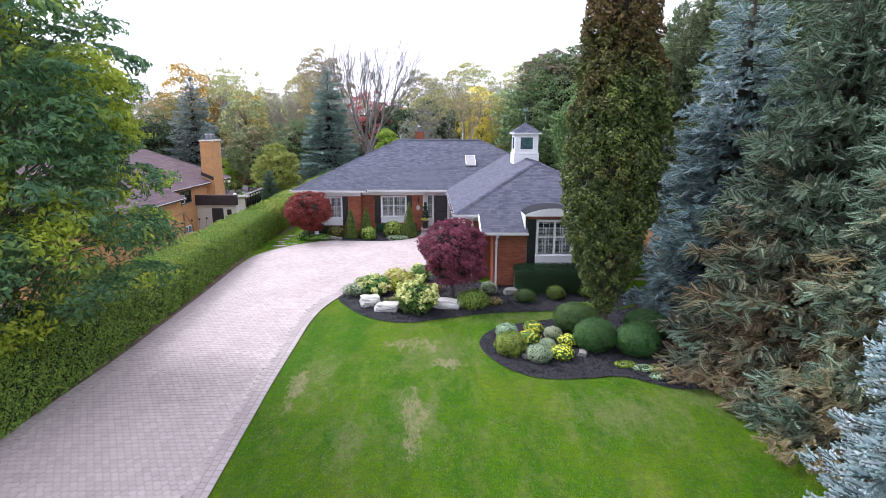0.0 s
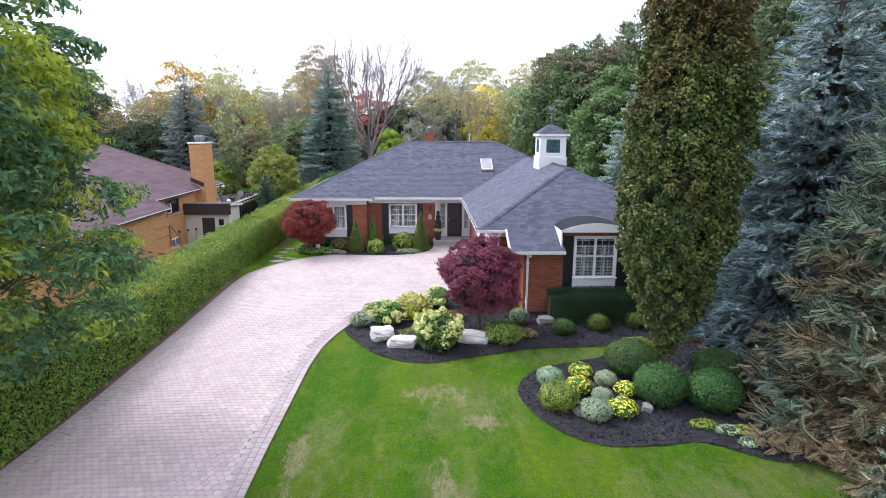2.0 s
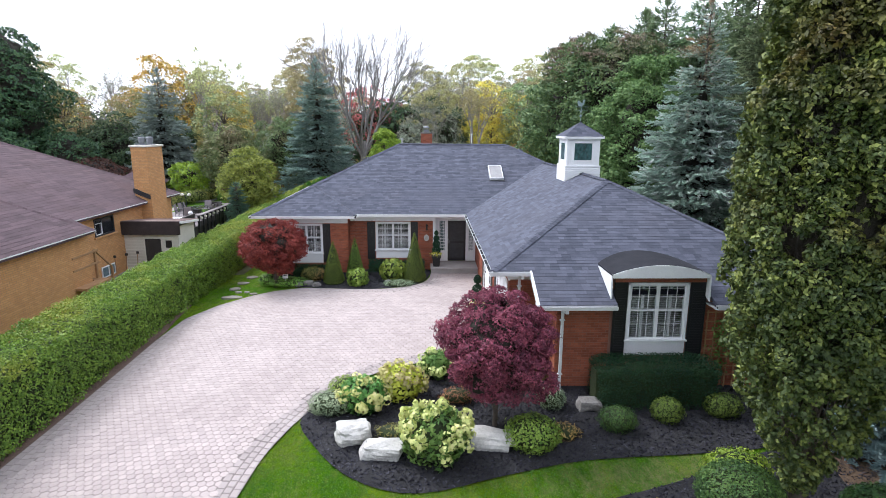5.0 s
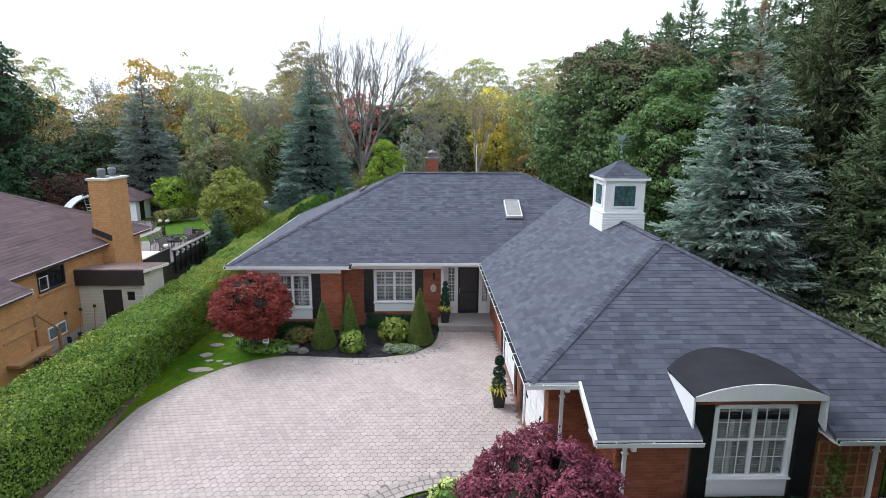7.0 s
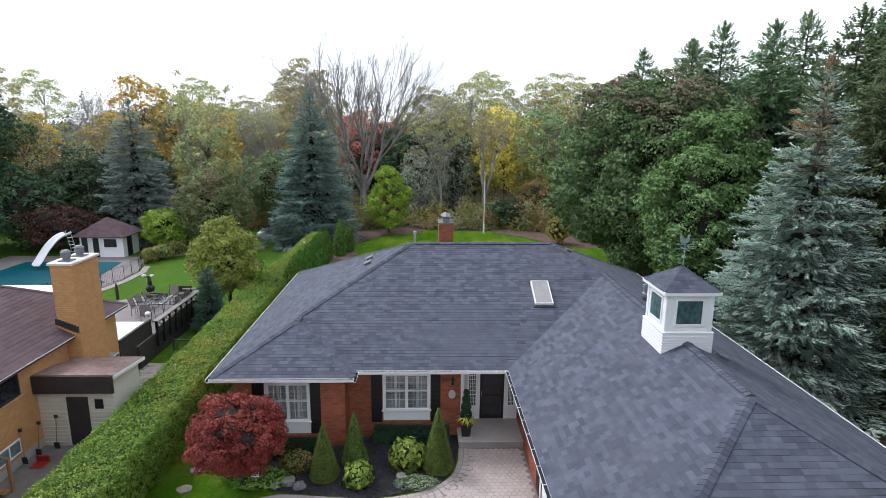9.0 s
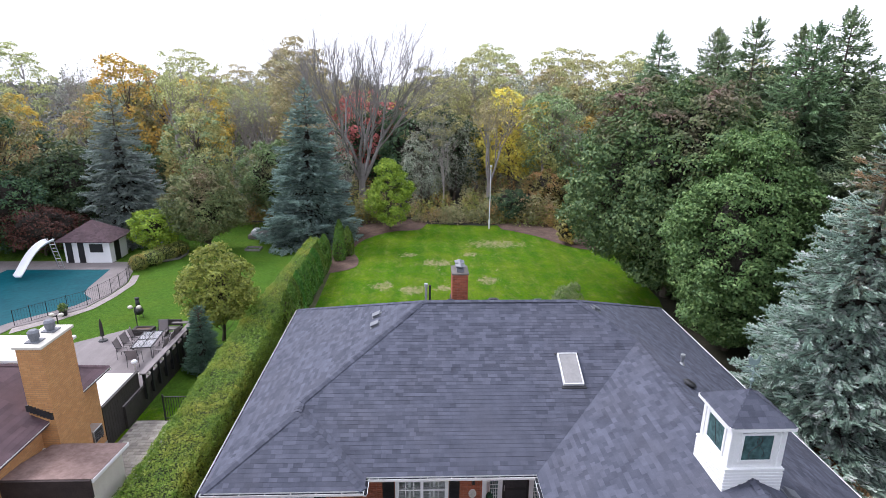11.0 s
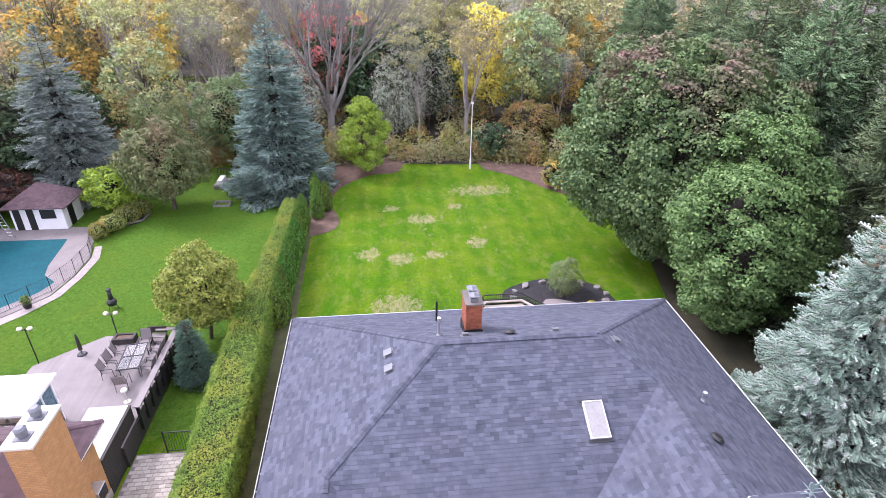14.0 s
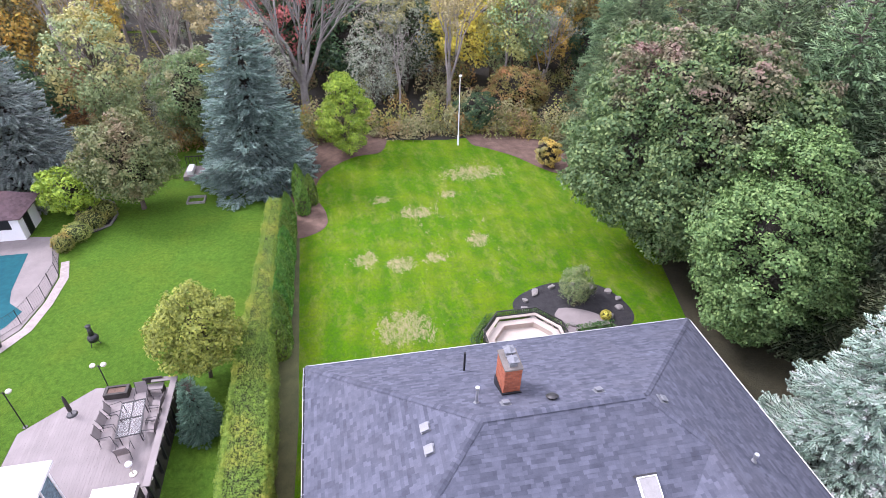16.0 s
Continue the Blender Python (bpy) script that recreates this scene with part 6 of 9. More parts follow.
def roof_vent(x, y, z, rx, ry, big):
    m = Matrix.Translation((x, y, z)) @ Matrix.Rotation(rx, 4, "X") @ Matrix.Rotation(ry, 4, "Y")
    bm = box(bmesh.new(), -0.2, 0.2, -0.2, 0.2, 0.0, 0.02, m=m)
    w = 0.15 if big else 0.11
    box(bm, -w, w, -w, w, 0.02, 0.1, bevel=0.015, m=m)
    box(bm, -w - 0.03, w + 0.03, -w - 0.05, w + 0.02, 0.1, 0.125, bevel=0.008, m=m)
    part("roof_vent", bm, M_VENT, house, "small grey metal roof vent")


sa = math.atan(SLOPE)
zw = lambda x: EAVE + SLOPE * (x - XL)
zb = lambda y: EAVE + SLOPE * (YB - y)
ze = lambda x: EAVE + SLOPE * (XR - x)
roof_vent(-4.19, 44.4, zw(-4.19), 0, -sa, True)
roof_vent(-4.19, 43.45, zw(-4.19), 0, -sa, True)
roof_vent(-1.1, 44.55, zb(44.55), -sa, 0, False)
roof_vent(2.6, 44.5, zb(44.5), -sa, 0, False)
roof_vent(4.85, 43.7, ze(4.85), 0, sa, False)
roof_vent(7.0, 34.0, ze(7.0), 0, sa, True)
for x, y, z, h in ((-2.13, 44.93, zb(44.93), 0.75), (7.6, 41.4, ze(7.6), 0.3)):
    part("vent_pipe", cyl(cyl(cyl(bmesh.new(), x, y, z - 0.1, z + h, 0.055), x, y, z + h, z + h + 0.12, 0.085), x, y, z - 0.05, z + 0.1, 0.14, 0.06), M_METAL, house, "grey metal vent pipe")
part("vent_pipe", cyl(bmesh.new(), -1.92, 47.8, zb(47.8) - 0.1, zb(47.8) + 1.1, 0.05), M_BLACK, house, "tall black vent pipe")
for x, y, z, ry, rx in ((0.7, 44.45, zb(44.45), 0, -sa), (6.78, 39.2, ze(6.78), sa, 0)):
    m = Matrix.Translation((x, y, z)) @ Matrix.Rotation(rx, 4, "X") @ Matrix.Rotation(ry, 4, "Y")
    bm = cyl(bmesh.new(), 0, 0, 0.0, 0.1, 0.16, m=m)
    cyl(bm, 0, 0, 0.1, 0.17, 0.25, 0.16, 18, m=m)
    part("turbine_vent", bm, M_DARKMETAL, house, "round dark roof vent")
# the brick chimney behind the ridge
CX0, CX1, CY0, CY1, CZ0, CZ1 = -0.98, -0.32, 45.25, 46.3, 4.6, 6.62
chim = part("chimney", boxes((CX0 + 0.01, CX1 - 0.01, CY0 + 0.01, CY1 - 0.01, CZ0, CZ1)), M_MORTAR, house, "red brick chimney with metal caps")
for a, b in (((CX0, CY0), (CX1, CY0)), ((CX1, CY0), (CX1, CY1)), ((CX1, CY1), (CX0, CY1)), ((CX0, CY1), (CX0, CY0))):
    av, bv = Vector((*a, 0)), Vector((*b, 0))
    d = (bv - av).normalized()
    q = Vector((-d.y, d.x, 0))
    m = Matrix(((d.x, q.x, 0, a[0]), (d.y, q.y, 0, a[1]), (0, 0, 1, 0), (0, 0, 0, 1)))
    brick_face(chim, m, (bv - av).length, CZ0, CZ1, [])
part("chimney_crown", boxes((CX0 - 0.04, CX1 + 0.04, CY0 - 0.04, CY1 + 0.04, CZ1, CZ1 + 0.08), bevel=0.01), M_YARD, house, "concrete chimney crown")
part("chimney_flashing", boxes((CX0 - 0.06, CX1 + 0.06, CY0 - 0.08, CY0 - 0.015, CZ0, zb(CY0) + 0.12), (CX0 - 0.06, CX0 - 0.015, CY0, CY1, CZ0, zb(CY0) + 0.02), (CX1 + 0.015, CX1 + 0.06, CY0, CY1, CZ0, zb(CY0) + 0.02)), M_BLACK, house, "black metal flashing")
for y in (45.5, 46.02):
    bm = boxes((-0.8, -0.5, y - 0.15, y + 0.15, CZ1 + 0.08, CZ1 + 0.24), (-0.86, -0.44, y - 0.21, y + 0.21, CZ1 + 0.34, CZ1 + 0.37), bevel=0.01)
    for a in (-0.78, -0.52):
        for b in (-0.13, 0.13):
            box(bm, a - 0.01, a + 0.01, y + b - 0.01, y + b + 0.01, CZ1 + 0.24, CZ1 + 0.34)
    cyl(bm, -0.65, y, CZ1 + 0.37, CZ1 + 0.47, 0.24, 0.04, 4)
    part("chimney_cap", bm, M_VENT, house, "grey metal flue cap")
# wooden trellis beside the bay window
tre = thing("trellis", 7.8, 25.28, -0.5, "brown wooden wall trellis with a sparse climber", "trellis")
for x in np.linspace(7.36, 8.5, 6):
    part("upright", boxes((x - 0.015, x + 0.015, 25.28, 25.31, -0.5, 1.95)), M_WOOD, tre)
for z in np.linspace(0.0, 1.9, 8):
    part("crossbar", boxes((7.3, 8.52, 25.26, 25.28, z - 0.015, z + 0.015)), M_WOOD, tre)
crng = np.random.default_rng(4)
p = np.stack([crng.normal(7.75, 0.14, 260), np.full(260, 25.22) + crng.normal(size=260) * 0.03, crng.uniform(0.1, 1.7, 260)], 1)
v, f = leaf_faces(p, np.tile([0, -1.0, 0.3], (260, 1)), 0.09, 0.6, crng)
link_mesh("climber", v, f, L_HYDRA, tre)["kind"] = "stuff"

# ---- the neighbour's house ----
nb = thing("neighbour_house", -20, 35, -0.6, "tan brick neighbouring bungalow with a brown hip roof", "house")
NE, NS = 3.12, 0.49
NX, NX2, NYF, NYS, NYB = -15.25, -14.45, 23.3, 33.7, 43.9
NW = -30.6
nh = (NX - NW) / 2
NZ = NE + NS * nh
p1, p2 = (NX - nh, 37.53, NZ), (NX - nh, NYF + nh, NZ)
e2 = NE - (NX2 - NX) * NS
NPL = {
    "east": [(NX, NYF, NE), (NX, NYB, NE), p1, p2],
    "apron": [(NX, NYS, NE), (NX, NYF, NE), (NX2, NYF, e2), (NX2, NYS, e2)],
    "back": [(NX, NYB, NE), (NW, NYB, NE), p1],
    "west": [(NW, NYB, NE), (NW, NYF, NE), p2, p1],
    "front": [(NW, NYF, NE), (NX, NYF, NE), p2],
}
nroof = roof_deck("roof", NPL, M_BROWNSHINGLE, nb)
nroof["label"] = "weathered brown shingle hip roof"
shingle_mesh("shingles", [NPL["east"], NPL["apron"], NPL["back"]], M_BROWNSHINGLE, nroof, np.random.default_rng(21), lens=(0.6, 1.6), run=0.19)
for a, b in (((NX, NYB, NE), p1), (p1, p2), ((NX, NYF, NE), p2), ((NX2, NYS, e2), (-18.9, 31.8, e2 + NS * 4.45))):
    ridge_caps("ridge_capping", a, b, M_BROWNSHINGLE, nroof)
part("fascia", boxes((NX - 0.02, NX + 0.02, NYS, NYB, NE - 0.05, NE + 0.0), (NX2 - 0.02, NX2 + 0.02, NYF, NYS, e2 - 0.05, e2), (NX, NX2, NYS - 0.02, NYS + 0.02, e2 - 0.14, e2 + 0.05), (NW, NX, NYB - 0.02, NYB + 0.02, NE - 0.16, NE)), M_WHITE, nb, "white eave fascia")
part("soffit", boxes((NX - 0.6, NX - 0.02, NYS, NYB - 0.02, NE - 0.14, NE - 0.1), (NX2 - 0.6, NX2 - 0.02, NYF, NYS, e2 - 0.14, e2 - 0.1)), M_BROWNSHINGLE, nb)
part("wall", boxes((NX - 0.55, NX - 0.35, NYS - 0.1, 35.6, -1.2, NE - 0.1), (NX - 0.55, NX - 0.35, 37.2, NYB - 0.5, -1.2, NE - 0.1), (NX - 0.55, NX - 0.35, 35.6, 37.2, -1.2, 2.02), (NX - 0.55, NX - 0.35, 35.6, 37.2, 2.84, NE - 0.1)), M_TANBRICK, nb, "tan brick wall")
for w_ in ((NX2 - 0.5, NX2 - 0.3, NYF + 0.5, NYS - 0.1, -1.4, e2 - 0.1), (NX - 0.55, NX2 - 0.5, NYS - 0.3, NYS - 0.1, -1.4, e2 - 0.1), (NW + 0.5, NX - 0.55, NYB - 0.7, NYB - 0.5, -1.2, NE - 0.1), (NW + 0.5, NX2 - 0.31, NYF + 0.4, NYF + 0.6, -1.6, NE - 0.3), (NW + 0.4, NW + 0.6, NYF + 0.6, NYB - 0.5, -1.4, NE - 0.1)):
    part("wall", boxes(w_), M_TANBRICK, nb, "tan brick wall")
part("foundation", boxes((NX - 0.56, NX - 0.33, NYS, NYB - 0.5, -1.2, -0.08)), M_CONC, nb, "grey concrete foundation")
nwx = NX - 0.35
w = part("window", boxes((nwx - 0.06, nwx + 0.03, 35.6, 35.66, 2.02, 2.84), (nwx - 0.06, nwx + 0.03, 37.14, 37.2, 2.02, 2.84), (nwx - 0.06, nwx + 0.03, 35.66, 37.14, 2.78, 2.84), (nwx - 0.06, nwx + 0.03, 35.66, 37.14, 2.02, 2.08), (nwx - 0.05, nwx + 0.01, 36.2, 36.25, 2.08, 2.78)), M_DARKMETAL, nb, "dark sliding window")
part("pane", boxes((nwx - 0.05, nwx - 0.03, 35.66, 37.14, 2.08, 2.78)), M_DARKPANE, w)
part("sash", boxes((nwx - 0.02, nwx + 0.015, 35.67, 35.7, 2.09, 2.62), (nwx - 0.02, nwx + 0.015, 36.16, 36.19, 2.09, 2.62), (nwx - 0.02, nwx + 0.015, 35.7, 36.16, 2.09, 2.12), (nwx - 0.02, nwx + 0.015, 35.7, 36.16, 2.59, 2.62)), M_WHITE, w)
part("sill", boxes((nwx - 0.05, nwx + 0.09, 35.5, 37.3, 1.94, 2.02)), M_TANBRICK, w)
w = part("basement_window", boxes((nwx, nwx + 0.04, 35.75, 35.8, 0.06, 0.58), (nwx, nwx + 0.04, 36.8, 36.85, 0.06, 0.58), (nwx, nwx + 0.04, 36.28, 36.32, 0.11, 0.53), (nwx, nwx + 0.04, 35.8, 36.8, 0.53, 0.58), (nwx, nwx + 0.04, 35.8, 36.8, 0.06, 0.11)), M_WHITE, nb, "white basement window")
part("pane", boxes((nwx - 0.0, nwx + 0.02, 35.8, 36.8, 0.11, 0.53)), dark_glass("pale_sky_reflecting_glass", (0.10, 0.14, 0.16)), w)
# its chimney
part("chimney", boxes((-15.85, -15.02, 39.95, 41.65, -1, 5.9), bevel=0.005), M_TANBRICK, nb, "tall tan brick chimney")
part("chimney_crown", boxes((-15.92, -14.95, 39.88, 41.72, 5.9, 6.0), bevel=0.012), M_SIDING, nb, "pale concrete chimney crown")
for i in range(8):
    bm = box(bmesh.new(), -15.9 + i * 0.105, -15.8 + i * 0.105, 39.9, 39.95, NE + 0.05 + (0.62 - i * 0.075) * 0.6, NE + 0.3 + (0.62 - i * 0.075) * 0.6)
    part("step_flashing", bm, M_DARKMETAL, nb)
for y in (40.35, 41.2):
    bm = cyl(cyl(cyl(bmesh.new(), -15.43, y, 6.0, 6.14, 0.13), -15.43, y, 6.14, 6.34, 0.17), -15.43, y, 6.34, 6.42, 0.19, 0.12)
    box(bm, -15.65, -15.2, y - 0.2, y + 0.2, 6.0, 6.04)
    part("flue_cap", bm, M_VENT, nb, "galvanised flue cap")
for x, y in ((-20.5, 36.2), (-18.6, 33.4), (-17.2, 30.2)):
    z = NE + NS * (NX - x)
    part("roof_vent", box(bmesh.new(), -0.2, 0.2, -0.22, 0.22, -0.02, 0.14, bevel=0.02, m=Matrix.Translation((x, y, z)) @ Matrix.Rotation(math.atan(NS), 4, "Y")), M_DARKMETAL, nb, "dark roof vent")

# lean-to shed between the houses
shed = thing("lean_to_shed", -14.3, 38.5, -0.55, "cream clapboard lean-to shed with a dark door and mossy brown roof", "shed")
boards = []
bm = boxes((-15.6, -14.62, 38.0, 38.1, -0.6, 2.1), (-13.85, -12.95, 38.0, 38.1, -0.6, 2.1), (-14.62, -13.85, 38.0, 38.1, 1.5, 2.1), (-13.05, -12.95, 38.1, 39.8, -0.6, 2.1), (-15.6, -12.95, 39.8, 39.9, -0.6, 2.1))
z = -0.55
while z < 1.95:
    for x0, x1 in ((-15.6, -14.67), (-13.8, -12.95)):
        boards.append(box(bmesh.new(), x0, x1, 0, 0.022, 0, 0.145, m=Matrix.Translation((0, 37.985, z)) @ Matrix.Rotation(radians(9), 4, "X")))
    z += 0.15
shed_wall = part("wall", bm, M_SIDING, shed, "cream lap siding")
for b_ in boards:
    part("siding_board", b_, M_SIDING, shed_wall)
part("door", boxes((-14.62, -13.85, 38.0, 38.04, -0.55, 1.5), (-14.62, -14.5, 37.99, 38.0, -0.5, 1.45), (-13.97, -13.85, 37.99, 38.0, -0.5, 1.45), (-14.5, -13.97, 37.99, 38.0, 0.4, 0.55)), M_DECKDARK, shed, "dark brown shed door")
part("window", boxes((-13.6, -13.3, 37.96, 38.0, 1.05, 1.42)), M_BLACK, shed, "small dark window")
bm = bmesh.new()
vs = [bm.verts.new(p) for p in ((-15.8, 37.85, 2.42), (-12.75, 37.85, 2.42), (-12.75, 40.0, 2.2), (-15.3, 40.0, 2.2))]
f = bm.faces.new(vs)
r = bmesh.ops.extrude_face_region(bm, geom=[f])
for v_ in [g for g in r["geom"] if isinstance(g, bmesh.types.BMVert)]:
    v_.co.z -= 0.07
part("roof", bm, M_ROLLROOF, shed, "patchy rusty brown roof")
part("front_fascia", boxes((-15.8, -12.78, 37.76, 37.85, 1.74, 2.4)), M_SHEDFASCIA, shed, "dark shingled fascia")
part("rake_board", box(bmesh.new(), -12.8, -12.72, 0, 2.2, -0.12, 0.0, m=Matrix.Translation((0, 37.85, 2.4)) @ Matrix.Rotation(math.atan(-0.1), 4, "X")), M_WHITE, shed)

# wooden stair rail, tools, red bin against the neighbour's wall
st = thing("stair_landing", -14.9, 33.6, -0.6, "unpainted lumber stair landing with a guard rail", "stairs")
for y, z0 in ((32.5, -0.6), (34.05, -0.6)):
    part("post", boxes((-14.87, -14.78, y, y + 0.09, z0, 1.8), bevel=0.006), M_WOOD, st)
part("post", boxes((-14.87, -14.78, 35.2, 35.29, -0.6, 0.8), bevel=0.006), M_WOOD, st)
for z in (1.72, 1.2):
    part("rail", boxes((-14.78, -14.72, 32.42, 34.2, z, z + 0.09), bevel=0.006), M_WOOD, st)
part("platform", boxes((-15.55, -14.75, 33.75, 34.15, 0.45, 0.55), (-14.74, -14.3, 32.4, 34.15, 0.45, 0.55)), M_WOOD, st)
part("stair_rail", rod(bmesh.new(), (-14.82, 34.1, 1.76), (-14.82, 35.25, 0.78), 0.04, 6), M_WOOD, st)
for i in range(4):
    part("tread", boxes((-15.5, -14.85, 34.17 + 0.27 * i, 34.46 + 0.27 * i, 0.26 - 0.2 * i, 0.31 - 0.2 * i)), M_WOOD, st)
for x, y, lean in ((-15.35, 37.3, 0.1), (-15.0, 37.75, 0.06), (-15.5, 36.8, -0.05)):
    g0 = float(gz(x, y))
    sh = thing("garden_shovel", x, y, g0, "long-handled garden shovel leaning on the wall", "shovel", "garden tools")
    part("handle", rod(bmesh.new(), (x, y, g0 + 0.25), (x + lean, y + 0.05, g0 + 1.25), 0.018, 6), M_WOOD, sh)
    part("grip", boxes((x + lean - 0.06, x + lean + 0.06, y + 0.03, y + 0.07, g0 + 1.22, g0 + 1.34)), M_DECKDARK, sh)
    part("blade", box(bmesh.new(), -0.1, 0.1, -0.01, 0.01, 0, 0.3, bevel=0.004, m=Matrix.Translation((x, y, g0)) @ Matrix.Rotation(0.1, 4, "X")), M_DARKMETAL, sh)
g0 = float(gz(-15.0, 36.6))
M_REDPLASTIC = surface("red_plastic", (0.22, 0.015, 0.015), (0.34, 0.025, 0.025), 20, 2, 0.4, 0.02)
part_red = part("snow_scoop", box(box(bmesh.new(), -15.2, -14.75, 36.5, 36.95, g0, g0 + 0.06, bevel=0.02), -15.2, -14.75, 36.9, 36.96, g0, g0 + 0.28, bevel=0.02), M_REDPLASTIC)
tagged(part_red, "red plastic snow scoop lying by the wall", "scoop")

# the neighbour's raised deck, railing, screen, sunroom
DK = 0.65
dk = thing("deck", -17.5, 49.5, -0.6, "raised grey board deck with a dark skirt", "deck")
DP = [(-15.45, 52.3), (-19.3, 52.9), (-22.0, 50.6), (-22.0, 44.8), (-15.45, 44.8)]
bm = bmesh.new()
f = bm.faces.new([bm.verts.new((x, y, DK - 0.05)) for x, y in DP])
r = bmesh.ops.extrude_face_region(bm, geom=[f])
for v_ in [g for g in r["geom"] if isinstance(g, bmesh.types.BMVert)]:
    v_.co.z -= 1.4
part("skirt", bm, M_DECKDARK, dk, "dark deck skirt boards")
x = -21.95
while x < -15.6:
    ends = []
    for xm in (x, x + 0.137):
        ys = [ay + (xm - ax) / (bx - ax) * (by - ay) for (ax, ay), (bx, by) in zip(DP, DP[1:] + DP[:1]) if (ax > xm) != (bx > xm)]
        ends.append((xm, min(ys), max(ys)))
    (xa, ya0, ya1), (xb, yb0, yb1) = ends
    bm = bmesh.new()
    ring = [[bm.verts.new((px, py, pz)) for px, py in ((xa, ya0), (xb, yb0), (xb, yb1), (xa, ya1))] for pz in (DK - 0.03, DK)]
    bm.faces.new(ring[1])
    bm.faces.new(ring[0][::-1])
    for i in range(4):
        bm.faces.new((ring[0][i], ring[0][(i + 1) % 4], ring[1][(i + 1) % 4], ring[1][i]))
    part("board", bm, M_DECK, dk)
    x += 0.14
rl = thing("deck_railing", -15.4, 48.6, DK, "dark deck railing with a wide pale top board", "railing")
part("top_rail", boxes((-15.5, -15.2, 46.4, 52.35, 1.32, 1.38), bevel=0.006), M_DECK, rl)
part("top_rail", boxes((-16.4, -15.5, 52.15, 52.4, 1.32, 1.38), bevel=0.006), M_DECK, rl)
for y in np.arange(46.5, 52.4, 0.72):
    part("post", boxes((-15.4, -15.28, y - 0.06, y + 0.06, 0.0, 1.32)), M_BLACK, rl)
part("lower_board", boxes((-15.38, -15.34, 46.4, 52.3, 0.6, 0.95)), M_DECKDARK, rl)
for y in np.arange(46.9, 52.2, 0.72):
    bm = bmesh.new()
    bmesh.ops.create_uvsphere(bm, u_segments=10, v_segments=8, radius=0.1, matrix=Matrix.Translation((-15.33, y, 1.14)))
    part("lantern", bm, M_SIDING, rl, "small pale globe light", smooth=True)
sc = thing("privacy_screen", -15.5, 45, -0.5, "dark board privacy screen", "screen")
for i in range(16):
    part("board", boxes((-15.62, -15.57, 43.4 + i * 0.19, 43.58 + i * 0.19, -0.5, 1.45)), M_DECKDARK, sc)
part("cap_rail", boxes((-15.66, -15.53, 43.4, 46.45, 1.45, 1.49)), M_DECKDARK, sc)
bn = thing("counter_bench", -16.5, 46.2, DK, "white-topped built-in bench on the deck", "bench")
part("top", boxes((-17.5, -15.72, 43.5, 46.75, 1.15, 1.22), bevel=0.02), M_WHITE, bn)
part("base", boxes((-17.4, -15.82, 43.6, 46.65, -0.5, 1.15)), M_DECKDARK, bn)
sr = thing("sunroom", -20.5, 45.8, DK, "flat-roofed white sunroom with large windows", "sunroom")
part("roof", boxes((-23.5, -18.4, 44.5, 47.0, 2.95, 3.1), bevel=0.02), M_WHITE, sr, "white flat roof")
part("frame", boxes((-18.72, -18.62, 45.1, 45.2, DK, 2.95), (-18.72, -18.62, 46.7, 46.8, DK, 2.95), (-18.72, -18.62, 45.9, 45.98, DK, 2.95), (-23.3, -18.62, 46.7, 46.8, DK, DK + 0.4), (-23.3, -18.62, 46.7, 46.8, 2.75, 2.95), (-21.0, -20.9, 46.7, 46.8, DK, 2.95)), M_WHITE, sr)
M_BLUEGLASS = dark_glass("tinted_blue_glass", (0.06, 0.11, 0.14))
part("pane", boxes((-18.68, -18.66, 45.2, 46.7, DK + 0.05, 2.9)), M_BLUEGLASS, sr)
part("pane", boxes((-23.3, -18.72, 46.74, 46.76, DK + 0.4, 2.75)), M_BLUEGLASS, sr)

# deck furniture


def sling_chair(x, y, rz):
    ch = thing("patio_chair", x, y, DK, "metal sling patio chair with pale fabric", "chair", "chairs round the patio table")
    m = Matrix.Translation((x, y, DK)) @ Matrix.Rotation(rz, 4, "Z")
    part("seat", box(bmesh.new(), -0.24, 0.24, -0.24, 0.24, 0.40, 0.425, bevel=0.008, m=m), M_DECK, ch)
    part("backrest", box(bmesh.new(), -0.24, 0.24, -0.012, 0.012, 0, 0.6, bevel=0.006, m=m @ Matrix.Translation((0, -0.25, 0.42)) @ Matrix.Rotation(radians(14), 4, "X")), M_DECK, ch)
    for sx in (-0.27, 0.27):
        bm = bmesh.new()
        pts = [m @ Vector(q) for q in ((sx, 0.28, 0.0), (sx, 0.24, 0.64), (sx, -0.26, 0.62), (sx, -0.3, 0.0))]
        for a, b in zip(pts, pts[1:]):
            rod(bm, a, b, 0.014, 6)
        rod(bm, m @ Vector((sx, -0.22, 0.4)), m @ Vector((sx, -0.42, 1.03)), 0.014, 6)
        part("side_frame", bm, M_DARKMETAL, ch)
    return ch


tb = thing("patio_table", -16.8, 50.2, DK, "rectangular glass-topped patio table with a dark frame", "table")
tm = Matrix.Translation((-16.8, 50.1, DK)) @ Matrix.Rotation(radians(6), 4, "Z")
part("tabletop", box(bmesh.new(), -0.5, 0.5, -1.0, 1.0, 0.70, 0.712, m=tm), M_GLASS, tb)
bm = bmesh.new()
for a in ((-0.52, -0.47, -1.02, 1.02), (0.47, 0.52, -1.02, 1.02), (-0.47, 0.47, -1.02, -0.97), (-0.47, 0.47, 0.97, 1.02), (-0.47, 0.47, -0.025, 0.025), (-0.02, 0.02, -0.97, 0.97)):
    box(bm, *a, 0.68, 0.725, m=tm)
part("table_frame", bm, M_DARKMETAL, tb)
